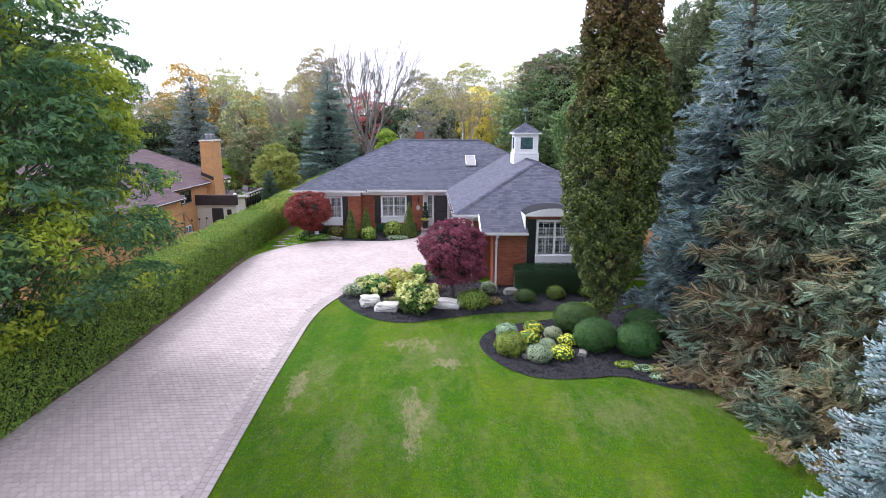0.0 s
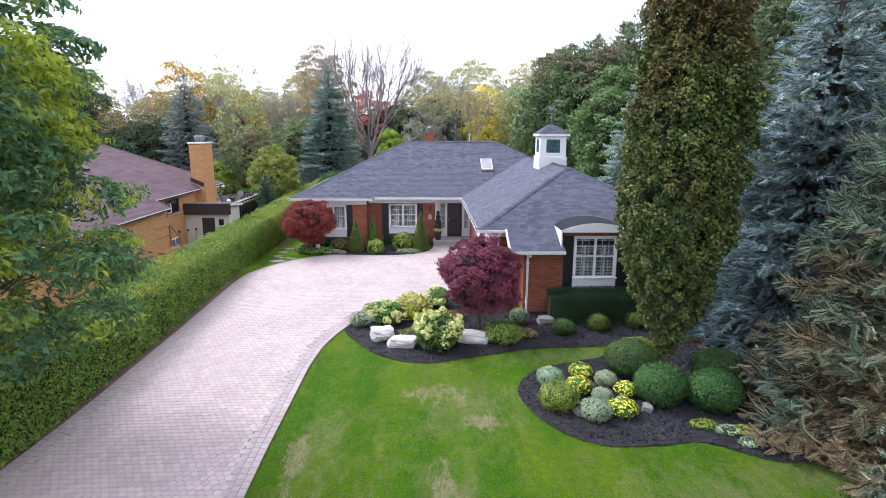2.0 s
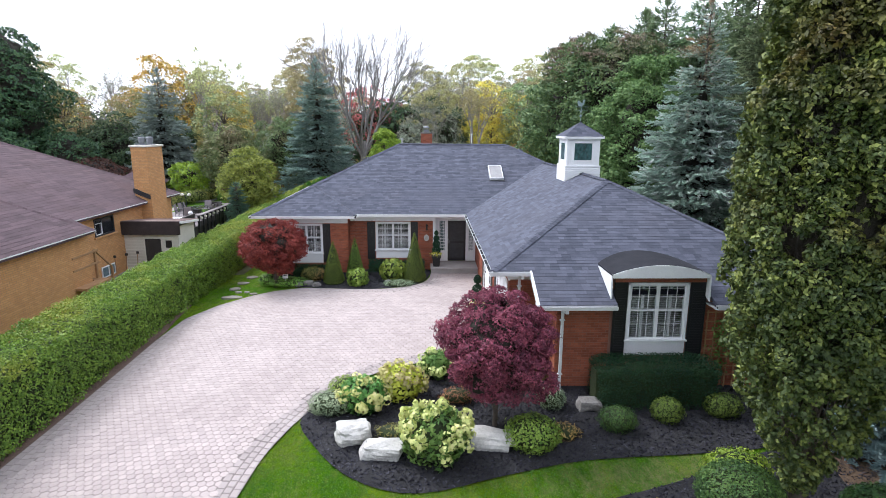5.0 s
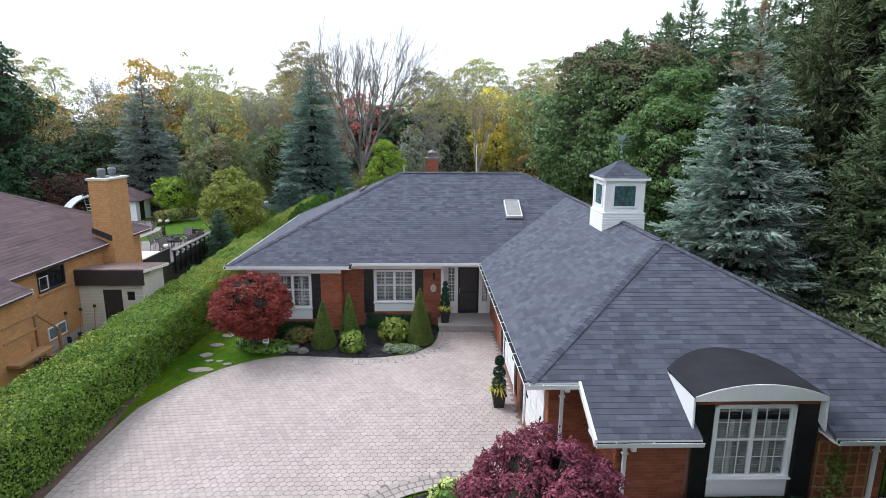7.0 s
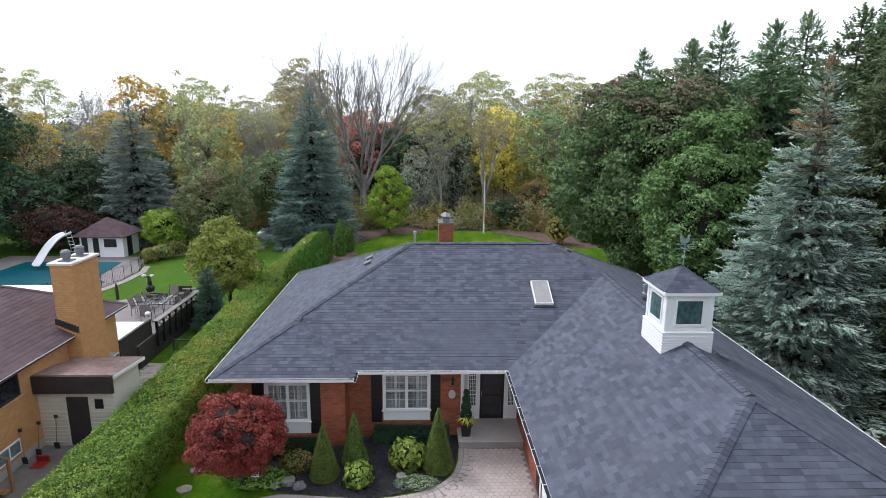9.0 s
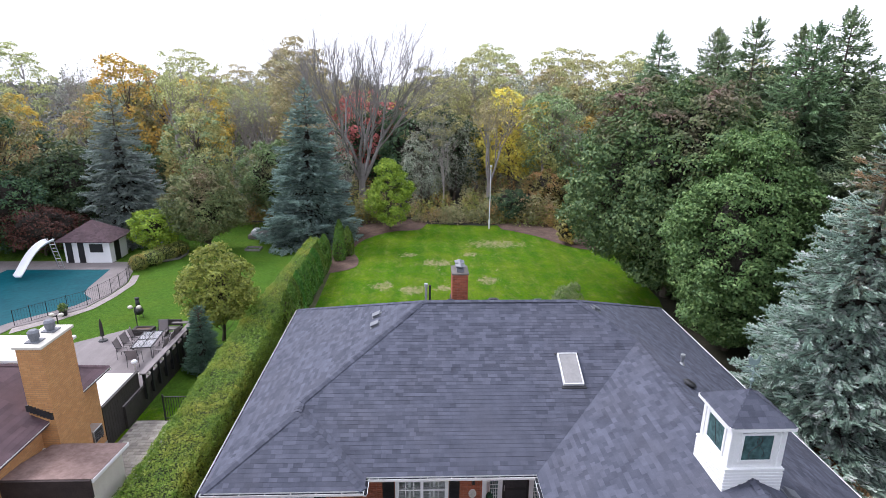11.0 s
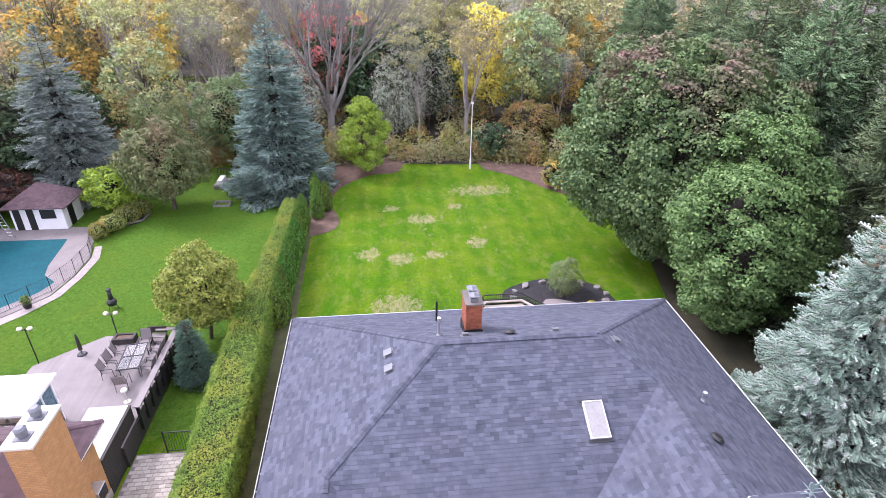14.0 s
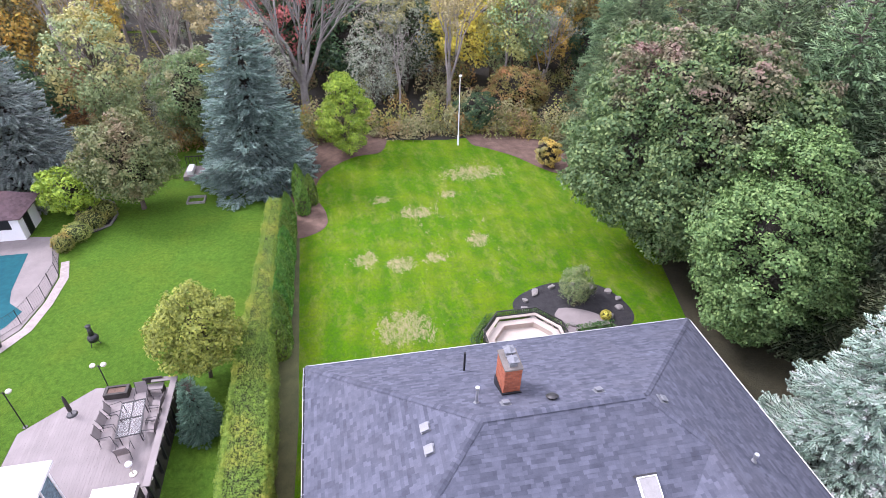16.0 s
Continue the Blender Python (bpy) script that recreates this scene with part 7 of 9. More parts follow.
for sx in (-0.42, 0.42):
    for sy in (-0.85, 0.85):
        part("leg", rod(bmesh.new(), tm @ Vector((sx, sy, 0)), tm @ Vector((sx, sy, 0.69)), 0.022, 8), M_DARKMETAL, tb)
for x, y, a in ((-17.75, 49.5, -84), (-17.75, 50.2, -92), (-17.7, 50.9, -75), (-15.95, 49.6, 88), (-15.95, 50.3, 95), (-15.95, 51.0, 82), (-16.8, 48.6, 8), (-16.75, 51.6, 185)):
    sling_chair(x, y, radians(a))
pl = thing("fire_planter", -18.1, 52.3, DK, "square dark wicker planter box with soil", "planter")
part("rim", boxes((-18.65, -18.5, 52.0, 52.6, DK, 1.0), (-17.7, -17.55, 52.0, 52.6, DK, 1.0), (-18.5, -17.7, 52.0, 52.12, DK, 1.0), (-18.5, -17.7, 52.48, 52.6, DK, 1.0), bevel=0.01), M_DECKDARK, pl)
part("soil", boxes((-18.5, -17.7, 52.12, 52.48, DK, 0.94)), M_SOIL, pl)
bb = thing("bench", -16.3, 52.1, DK, "small wooden bench in the deck corner", "bench")
part("seat", boxes((-16.8, -15.9, 51.9, 52.3, 1.05, 1.11)), M_DECK, bb)
part("backrest", boxes((-16.8, -15.9, 52.3, 52.36, 1.15, 1.5), (-16.8, -16.72, 52.3, 52.36, 1.05, 1.15), (-15.98, -15.9, 52.3, 52.36, 1.05, 1.15)), M_DECKDARK, bb)
for x in (-16.75, -15.95):
    part("leg", boxes((x - 0.04, x + 0.04, 51.92, 52.3, DK, 1.05)), M_DECKDARK, bb)
pu = thing("folded_umbrella", -19.9, 51.4, DK, "closed dark patio umbrella standing on the deck", "umbrella")
part("pole", cyl(bmesh.new(), -19.9, 51.4, DK, 1.9, 0.025), M_DARKMETAL, pu)
part("canopy", cyl(cyl(bmesh.new(), -19.9, 51.4, 0.95, 1.7, 0.1, 0.08, 10), -19.9, 51.4, 1.7, 1.95, 0.08, 0.02, 10), M_DECKDARK, pu)
part("base", cyl(bmesh.new(), -19.9, 51.4, DK, DK + 0.07, 0.25, 0.2), M_DARKMETAL, pu)


def globe_lamp(x, y, z0, h):
    lp = thing("garden_lamp", x, y, z0, "slim dark garden lamp post with pale shades", "lamp")
    part("pole", rod(rod(bmesh.new(), (x, y, z0), (x, y, z0 + h), 0.03), (x - 0.25, y, z0 + h - 0.1), (x + 0.25, y, z0 + h - 0.1), 0.018), M_DARKMETAL, lp)
    for dx in (-0.25, 0.25):
        bm = bmesh.new()
        bmesh.ops.create_uvsphere(bm, u_segments=12, v_segments=8, radius=0.14, matrix=Matrix.Translation((x + dx, y, z0 + h)) @ Matrix.Diagonal((1, 1, 0.75, 1)))
        part("shade", bm, M_SIDING, lp, "pale round shade", smooth=True)
    part("base", cyl(bmesh.new(), x, y, z0, z0 + 0.05, 0.12), M_DARKMETAL, lp)


globe_lamp(-18.9, 53.2, float(gz(-18.9, 53.2)), 2.5)
globe_lamp(-22.7, 52.2, float(gz(-22.7, 52.2)), 2.6)
ci = float(gz(-21.1, 57.7))
cm = thing("chiminea", -21.1, 57.7, ci, "dark cast chiminea standing on the lawn", "chiminea")
bm = bmesh.new()
bmesh.ops.create_uvsphere(bm, u_segments=16, v_segments=10, radius=0.3, matrix=Matrix.Translation((-21.1, 57.7, ci + 0.5)) @ Matrix.Diagonal((1, 1, 0.95, 1)))
cyl(bm, -21.1, 57.7, ci + 0.7, ci + 1.35, 0.16, 0.10)
cyl(bm, -21.1, 57.7, ci + 1.35, ci + 1.42, 0.15, 0.15)
part("body", bm, M_DARKMETAL, cm, smooth=True)
bm = bmesh.new()
for a in range(3):
    rod(bm, (-21.1 + 0.2 * math.cos(a * 2.1), 57.7 + 0.2 * math.sin(a * 2.1), ci + 0.35), (-21.1 + 0.3 * math.cos(a * 2.1), 57.7 + 0.3 * math.sin(a * 2.1), ci), 0.025, 6)
part("tripod", bm, M_DARKMETAL, cm)
part("mouth", box(bmesh.new(), -21.22, -20.98, 57.38, 57.44, ci + 0.38, ci + 0.6, bevel=0.02), M_BLACK, cm)

# pool, surround, pool house, slide, fence
PG = -1.0
ground_patch("pool_deck", [(-28.6, 56.6), (-27.3, 58.0), (-26.0, 60.0), (-25.6, 62.4), (-25.6, 65.0), (-26.4, 67.5), (-27.2, 70.2), (-30, 70.6), (-40, 70.6), (-40, 53), (-29, 53.5)], M_POOLDECK, 0.05, "pale concrete pool surround", "pavement", thick=0.1)
ground_patch("gravel_strip", [(-28.6, 56.5), (-27.3, 57.9), (-25.9, 60.0), (-25.5, 62.4), (-25.5, 65.0), (-26.0, 66.8), (-25.5, 66.9), (-24.9, 64.9), (-24.95, 62.2), (-25.3, 59.8), (-26.4, 57.8), (-28.2, 55.6)], surface("pale_pink_gravel", (0.22, 0.19, 0.18), (0.44, 0.39, 0.37), 22, 3, 0.9, 0.6, dist=0.03), 0.04, "pale gravel edging", "ground")
POOL = [(-28.6, 68.3), (-28.0, 64.0), (-27.6, 62.7), (-26.5, 61.7), (-26.9, 60.4), (-27.9, 59.2), (-29.2, 57.6), (-30.5, 55), (-37, 55), (-37, 68.3)]
pool = ground_patch("pool", POOL, M_POOL, 0.062, "teal swimming pool under a cover", "pool")
ph = thing("pool_house", -31.3, 71.5, PG, "small white pool house with a brown hip roof and black shutters", "pool house")
part("wall", boxes((-33.3, -29.4, 70.2, 70.3, PG, 1.1), (-29.5, -29.4, 70.3, 73.0, PG, 1.1), (-33.3, -33.2, 70.3, 73.0, PG, 1.1), (-33.3, -29.4, 72.9, 73.0, PG, 1.1)), M_WHITE, ph)
PH = {k: [(-31.35 + a[0] * 2.4, 71.6 + a[1] * 1.85, 1.05), (-31.35 + b[0] * 2.4, 71.6 + b[1] * 1.85, 1.05), (-31.35, 71.6, 2.6)] for k, (a, b) in {"s": ((-1, -1), (1, -1)), "e": ((1, -1), (1, 1)), "n": ((1, 1), (-1, 1)), "w": ((-1, 1), (-1, -1))}.items()}
pr = roof_deck("roof", PH, M_BROWNSHINGLE, ph, 0.08)
shingle_mesh("shingles", PH.values(), M_BROWNSHINGLE, pr, np.random.default_rng(31))
for x0, x1 in ((-33.1, -32.6), (-32.1, -31.6)):
    part("shutter_door", boxes((x0, x1, 70.15, 70.2, PG + 0.02, 0.85)), M_BLACK, ph, "black door panel")
part("window", boxes((-31.1, -30.0, 70.15, 70.2, 0.0, 0.75)), M_BLACK, ph, "dark serving window")
part("door", boxes((-29.4, -29.35, 70.9, 71.7, PG + 0.02, 0.85)), M_BLACK, ph, "black side door")
sl = thing("pool_slide", -34, 66, PG, "curved white pool slide with a ladder", "slide")
vs, fs = [], []
for i in range(13):
    t = i / 12
    x, y, z = -33.2 - 1.1 * math.cos(t * 1.9), 65.6 + 2.4 * t, 0.9 * 0 + PG + 0.35 + 2.3 * (math.sin(t * math.pi / 2)) ** 1.5
    for dx, dz in ((-0.35, 0.2), (-0.22, 0), (0.22, 0), (0.35, 0.2)):
        vs.append((x + dx, y, z + dz))
for i in range(12):
    for k in range(3):
        a = 4 * i + k
        fs.append((a, a + 1, a + 5, a + 4))
part("chute", (lambda b: ([b.faces.new([b.verts.new(vs[i]) for i in f]) for f in fs], bmesh.ops.remove_doubles(b, verts=b.verts, dist=0.001), bmesh.ops.solidify(b, geom=b.faces[:], thickness=0.05), b)[-1])(bmesh.new()), M_WHITE, sl, smooth=True)
bm = bmesh.new()
for dx in (-0.22, 0.22):
    rod(bm, (-32.85 + dx, 68.8, PG), (-32.85 + dx, 68.0, 1.9), 0.03)
for k in range(7):
    rod(bm, (-33.07, 68.75 - 0.1 * k, PG + 0.3 + 0.33 * k), (-32.63, 68.75 - 0.1 * k, PG + 0.3 + 0.33 * k), 0.022)
part("ladder", bm, M_METAL, sl)
fp = [(-28.7, 56.9), (-27.6, 58.5), (-26.1, 60.5), (-25.6, 62.8), (-25.6, 65.2), (-26.4, 67.5)]
fe = thing("pool_fence", -25, 61.5, PG, "thin black mesh pool fence on slim posts", "fence")
for (ax, ay), (bx, by) in zip(fp, fp[1:]):
    L = math.hypot(bx - ax, by - ay)
    for i in range(2):
        t = i / 2
        x, y = ax + (bx - ax) * t, ay + (by - ay) * t
        part("post", cyl(bmesh.new(), x, y, PG, PG + 1.2, 0.022), M_BLACK, fe)
    bm = bmesh.new()
    for z in (0.1, 1.12):
        rod(bm, (ax, ay, PG + z), (bx, by, PG + z), 0.012, 5)
    k = int(L / 0.16)
    for i in range(k):
        t = i / k
        rod(bm, (ax + (bx - ax) * t, ay + (by - ay) * t, PG + 0.1), (ax + (bx - ax) * t, ay + (by - ay) * t, PG + 1.12), 0.006, 4)
    part("mesh_panel", bm, M_BLACK, fe)
# dark mulch bed with a timber edge, poolside pot, deck ornament, wall-hung condenser
BEDP = [(-28.4, 75.7), (-26.5, 75.9), (-24.6, 74.6), (-23.9, 72.8), (-24.0, 71.2), (-25.2, 70.4), (-26.4, 71.6), (-27.5, 74.0)]
ground_patch("pool_bed", smooth_loop(BEDP, 4), M_MULCH, 0.03, "dark mulch bed beside the pool lawn", "planting bed")
for (ax, ay), (bx, by) in zip(BEDP[1:5], BEDP[2:6]):
    d = Vector((bx - ax, by - ay, 0))
    m = Matrix.Translation((ax, ay, -0.95)) @ d.to_track_quat("X", "Z").to_matrix().to_4x4()
    tagged(part("edging_timber", box(bmesh.new(), 0, d.length - 0.02, -0.06, 0.06, 0.0, 0.16, bevel=0.01, m=m), M_FIELD), "weathered grey timber edging the dark bed", "edging", "bed edging timbers")
pt = thing("flower_pot", -26.6, 58.6, PG, "black pot with a green plant on the pool surround", "planter")
part("pot", cyl(bmesh.new(), -26.6, 58.6, PG, PG + 0.4, 0.19, 0.26), M_BLACK, pt)
rng = np.random.default_rng(410)
q = unit(rng.normal(size=(500, 3)) + [0, 0, 0.5])
v, f = leaf_faces(np.array([-26.6, 58.6, PG + 0.62]) + q * np.array([0.32, 0.32, 0.34]) * rng.uniform(0.5, 1, (500, 1)), q, 0.11, 0.4, rng)
link_mesh("leaves", v, f, L_HYDRA, pt)
gs = thing("garden_ornament", -16.3, 47.6, DK, "slim stand with a white bowl on the deck", "ornament")
part("stand", cyl(cyl(bmesh.new(), -16.3, 47.6, DK, DK + 0.04, 0.16), -16.3, 47.6, DK + 0.04, DK + 0.6, 0.025), M_SIDING, gs)
bm = bmesh.new()
bmesh.ops.create_uvsphere(bm, u_segments=14, v_segments=10, radius=0.15, matrix=Matrix.Translation((-16.3, 47.6, DK + 0.7)) @ Matrix.Diagonal((1, 1, 0.8, 1)))
part("bowl", bm, M_WHITE, gs, smooth=True)
ac = thing("air_conditioner", -15.25, 42.3, 0.7, "grey metal condenser unit hung on the brick wall", "air conditioner")
part("casing", boxes((-15.58, -15.15, 41.95, 42.6, 0.75, 1.3), bevel=0.02), M_METAL, ac)
for i in range(8):
    part("fin", boxes((-15.15, -15.13, 42.0, 42.55, 0.8 + i * 0.06, 0.83 + i * 0.06)), M_DARKMETAL, ac)
for y in (42.05, 42.5):
    part("bracket", boxes((-15.58, -15.15, y - 0.02, y + 0.02, 0.7, 0.75)), M_DARKMETAL, ac)
# iron gate and paved path beside the hedge
ground_patch("side_path", [(-15.4, 40.5), (-12.5, 40.5), (-12.5, 45.4), (-15.4, 45.4)], M_SAND, 0.03, "worn paved side path", "pavement")
side_path = bpy.data.objects["side_path"]
vs, fs = [], []
for j in range(23):
    for i in range(10):
        x0, y0 = -15.35 + i * 0.29 + (0.145 if j % 2 else 0), 40.6 + j * 0.205
        if x0 > -12.75:
            continue
        b_ = len(vs)
        z0 = float(gz(x0, y0)) + RNG.uniform(-0.004, 0.004)
        for e, dz in ((0.006, 0.045), (0.018, 0.058)):
            vs += [(x0 + e, y0 + e, z0 + dz), (x0 + 0.29 - e, y0 + e, z0 + dz), (x0 + 0.29 - e, y0 + 0.205 - e, z0 + dz), (x0 + e, y0 + 0.205 - e, z0 + dz)]
        fs += [tuple(b_ + 4 + k for k in range(4))] + [(b_ + k, b_ + (k + 1) % 4, b_ + 4 + (k + 1) % 4, b_ + 4 + k) for k in range(4)]
link_mesh("path_blocks", vs, fs, surface("mossy_path_block", (0.24, 0.215, 0.185), (0.42, 0.385, 0.34), 30, 1.5, 0.9, 0.3, spread=0.2), side_path)["kind"] = "stuff"
gt = thing("iron_gate", -13.4, 45.4, -0.5, "low black iron gate between house and hedge", "gate")
bm = boxes((-14.1, -14.04, 45.37, 45.43, -0.5, 0.85), (-12.76, -12.7, 45.37, 45.43, -0.5, 0.85), (-14.04, -12.76, 45.385, 45.415, 0.72, 0.76), (-14.04, -12.76, 45.385, 45.415, -0.38, -0.34))
part("gate_frame", bm, M_BLACK, gt)
for i in range(11):
    x = -13.95 + i * 0.115
    part("bar", boxes((x - 0.008, x + 0.008, 45.39, 45.41, -0.34, 0.72)), M_BLACK, gt)

# ---- things round the house ----
def topiary_pot(x, y, balls, spike=True):
    z = float(gz(x, y)) if y < 36.5 else 0.26
    tp = thing("topiary_planter", x, y, z, "clipped spiral topiary in a square black planter", "planter", "entrance topiaries")
    bm = box(bmesh.new(), x - 0.2, x + 0.2, y - 0.2, y + 0.2, z, z + 0.48, bevel=0.015)
    for v_ in bm.verts:
        k = 0.75 + 0.25 * (v_.co.z - z) / 0.48
        v_.co.x, v_.co.y = x + (v_.co.x - x) * k, y + (v_.co.y - y) * k
    box(bm, x - 0.23, x + 0.23, y - 0.23, y + 0.23, z + 0.44, z + 0.5, bevel=0.01)
    part("pot", bm, M_BLACK, tp)
    part("stem", cyl(bmesh.new(), x, y, z + 0.45, z + 1.5, 0.02), M_BARK, tp)
    rng = np.random.default_rng(int(y * 10))
    P, Q = [], []
    for cz_, r in balls:
        q = unit(rng.normal(size=(900, 3)))
        k = np.where(q[:, 2] > 0, 1.35, 0.9) if cz_ == balls[-1][0] else 1.0
        P.append(q * r * np.stack([np.ones(900), np.ones(900), np.ones(900) * k], 1) * rng.uniform(0.75, 1, 900)[:, None] + [x, y, z + cz_])
        Q.append(q)
    v, f = leaf_faces(np.concatenate(P), np.concatenate(Q), 0.055, 0.6, rng)
    link_mesh("clipped_foliage", v, f, L_YEW, tp)
    if spike:
        a = rng.uniform(0, 6.28, 60)
        d = np.stack([np.cos(a), np.sin(a), rng.uniform(0.2, 1.2, 60)], 1)
        p = np.array([x, y, z + 0.5]) + unit(d) * 0.22
        v, f = leaf_faces(p, np.tile([0, 0, 1.0], (60, 1)), 0.45, 0.1, rng, axis=d, wild=0.3)
        link_mesh("spiky_grass", v, f, L_GOLD, tp, "yellow-green spiky grass")


topiary_pot(1.28, 30.7, [(0.78, 0.23), (1.15, 0.2), (1.5, 0.15)])
topiary_pot(-0.16, 37.35, [(0.8, 0.22), (1.1, 0.19), (1.4, 0.15), (1.65, 0.1)])
# flat stepping stones in the grass
for i, (x, y, a, b) in enumerate(((-9.0, 33.7, 0.95, 0.42), (-9.35, 35.1, 0.5, 0.4), (-9.0, 34.5, 0.3, 0.2), (-9.3, 36.1, 0.6, 0.4), (-9.2, 37.2, 0.55, 0.45), (-8.2, 34.1, 0.35, 0.2), (-8.6, 34.4, 0.25, 0.18))):
    bm = bmesh.new()
    rng = np.random.default_rng(60 + i)
    n = 11
    ring = [bm.verts.new((x + a / 2 * math.cos(t) * rng.uniform(0.85, 1.1), y + b / 2 * math.sin(t) * rng.uniform(0.85, 1.1), float(gz(x, y)) + 0.05)) for t in np.linspace(0, 2 * math.pi, n, endpoint=False)]
    f = bm.faces.new(ring)
    r = bmesh.ops.extrude_face_region(bm, geom=[f])
    for v_ in [g for g in r["geom"] if isinstance(g, bmesh.types.BMVert)]:
        v_.co.z -= 0.08
    tagged(part("stepping_stone", bm, M_FLAG), "irregular grey-tan flat stepping stone in grass", "stepping stone", "stepping stones")
sgz = float(gz(-7.0, 34.9))
sg = thing("alarm_sign", -7.0, 34.9, sgz, "small white yard sign on a stake", "sign")
part("stake", rod(bmesh.new(), (-7.0, 34.9, sgz), (-7.0, 34.9, sgz + 0.5), 0.012, 6), M_METAL, sg)
part("plate", boxes((-7.12, -6.88, 34.88, 34.9, sgz + 0.42, sgz + 0.62), bevel=0.004), M_WHITE, sg)
part("writing", boxes((-7.09, -6.91, 34.872, 34.878, sgz + 0.54, sgz + 0.57), (-7.09, -6.95, 34.872, 34.878, sgz + 0.48, sgz + 0.5)), M_DARKMETAL, sg, "dark bars of writing")
# stones of the beds
rock("boulder", "large flat-topped pale limestone boulder in the bed", -2.45, 22.85, 0.85, 0.75, 0.5, 1, rz=20, group="limestone boulders")
rock("boulder", "large flat-topped pale limestone boulder in the bed", -1.68, 22.2, 1.0, 0.6, 0.42, 2, rz=-8, group="limestone boulders")
rock("boulder", "large flat-topped pale limestone boulder in the bed", 0.8, 22.6, 1.45, 0.66, 0.44, 3, rz=-15, group="limestone boulders")
for i, (x, y, s) in enumerate(((3.75, 24.2, 0.5), (4.76, 18.35, 0.26), (5.31, 17.85, 0.30), (3.35, 17.7, 0.28), (6.9, 20.0, 0.35), (-6.0, 35.0, 0.35), (-5.6, 34.8, 0.3), (-6.4, 34.9, 0.28), (-2.4, 35.2, 0.3))):
    rock("fieldstone", "small grey fieldstone lying in the mulch", x, y, s * 1.2, s, s * 0.7, 10 + i, M_FIELD, 35 * i, "fieldstones")
for i in range(14):
    a = i / 14 * 2 * math.pi
    rock("edge_stone", "grey stone edging the patio bed", 7.0 + 3.1 * math.cos(a), 56.0 + 1.9 * math.sin(a), 0.34 + 0.16 * (i % 3), 0.3 + 0.1 * (i % 2), 0.22, 80 + i, M_FIELD, 50 * i, "patio bed stones")
# back patio: paved area and sunken octagonal deck with a black rail
ground_patch("patio", smooth_loop([(5.0, 51.0), (5.6, 55.3), (7.0, 55.6), (8.6, 54.3), (9.3, 51.0)], 3), M_POOLDECK, 0.04, "pale paved patio", "pavement")
bd = thing("back_deck", 2.9, 52.5, -0.4, "octagonal wooden back deck with built-in bench and black railing", "deck")
OC = [(0.7, 50.2), (0.65, 53.6), (1.8, 55.0), (4.2, 55.0), (5.3, 53.6), (5.3, 50.2)]
part("floor", boxes((0.9, 5.1, 50.0, 54.7, -0.4, -0.28)), M_PALEDECK, bd)
for seat, ((ax, ay), (bx, by)) in enumerate(zip(OC, OC[1:])):
    d = Vector((bx - ax, by - ay, 0))
    L = d.length
    m = Matrix.Translation((ax, ay, -0.35)) @ d.to_track_quat("X", "Z").to_matrix().to_4x4()
    part("rail", box(box(bmesh.new(), 0, L, -0.03, 0.03, 0.98, 1.03, m=m), 0, L, -0.02, 0.02, 0.6, 0.64, m=m), M_BLACK, bd)
    part("bench_back", box(bmesh.new(), -0.1, L + 0.1, -0.22, -0.04, 0.55, 0.6 + 0.004 * seat, m=m), M_PALEDECK, bd)
    part("bench_seat", box(bmesh.new(), 0.0, L, -0.62, -0.22, 0.0, 0.40 + 0.004 * seat, m=m), M_PALEDECK, bd)
    bm = bmesh.new()
    for i in range(int(L / 0.12)):
        box(bm, 0.06 + i * 0.12 - 0.012, 0.06 + i * 0.12 + 0.012, -0.012, 0.012, 0.0, 1.0, m=m)
    part("balusters", bm, M_BLACK, bd)
part("rail", boxes((6.0, 8.6, 52.4, 52.46, 0.5, 0.56), (6.0, 6.06, 52.4, 52.46, -0.5, 0.5), (8.54, 8.6, 52.4, 52.46, -0.5, 0.5), (7.2, 7.26, 52.4, 52.46, -0.5, 0.5)), M_BLACK, thing("patio_rail", 7.3, 52.4, -0.4, "black metal patio railing by the wall", "railing"))
# iron gate with a pale kerb beside the wing, brown board fence further back
ig = thing("iron_gate", 10.5, 26.3, -0.4, "black iron gate with a pale kerb beside the brick wing", "gate")
part("kerb", boxes((9.75, 11.6, 26.2, 26.42, -0.5, -0.28), bevel=0.02), M_CONC, ig, "pale concrete kerb")
part("rail", boxes((9.8, 11.6, 26.28, 26.32, 0.72, 0.76)), M_BLACK, ig)
part("rail", boxes((9.8, 11.6, 26.28, 26.32, -0.2, -0.16)), M_BLACK, ig)
for i in range(17):
    part("bar", boxes((9.82 + i * 0.108, 9.836 + i * 0.108, 26.292, 26.308, -0.28, 0.84)), M_BLACK, ig)
bf = thing("board_fence", 13.3, 36.0, -0.4, "brown vertical-board fence under the spruce", "fence")
for z in (-0.1, 0.7):
    part("rail", boxes((13.33, 13.38, 30.0, 45.0, z, z + 0.09)), M_BARK, bf)
for i in range(100):
    y = 30.0 + 0.15 * i
    part("picket", boxes((13.3, 13.325, y, y + 0.10, -0.45, 0.92 + 0.02 * (i % 3))), M_WOOD, bf)
# tall white pole at the end of the back lawn
pz = float(gz(4.9, 80.3))
po = thing("bird_house_pole", 4.9, 80.3, pz, "tall white pole with a thicker foot", "pole")
part("pole", cyl(bmesh.new(), 4.9, 80.3, pz, 6.2, 0.05, 0.04), M_WHITE, po)
part("foot", cyl(bmesh.new(), 4.9, 80.3, pz, pz + 1.0, 0.1), M_WHITE, po)
part("top_cap", boxes((4.78, 5.02, 80.2, 80.4, 6.15, 6.3)), M_WHITE, po)
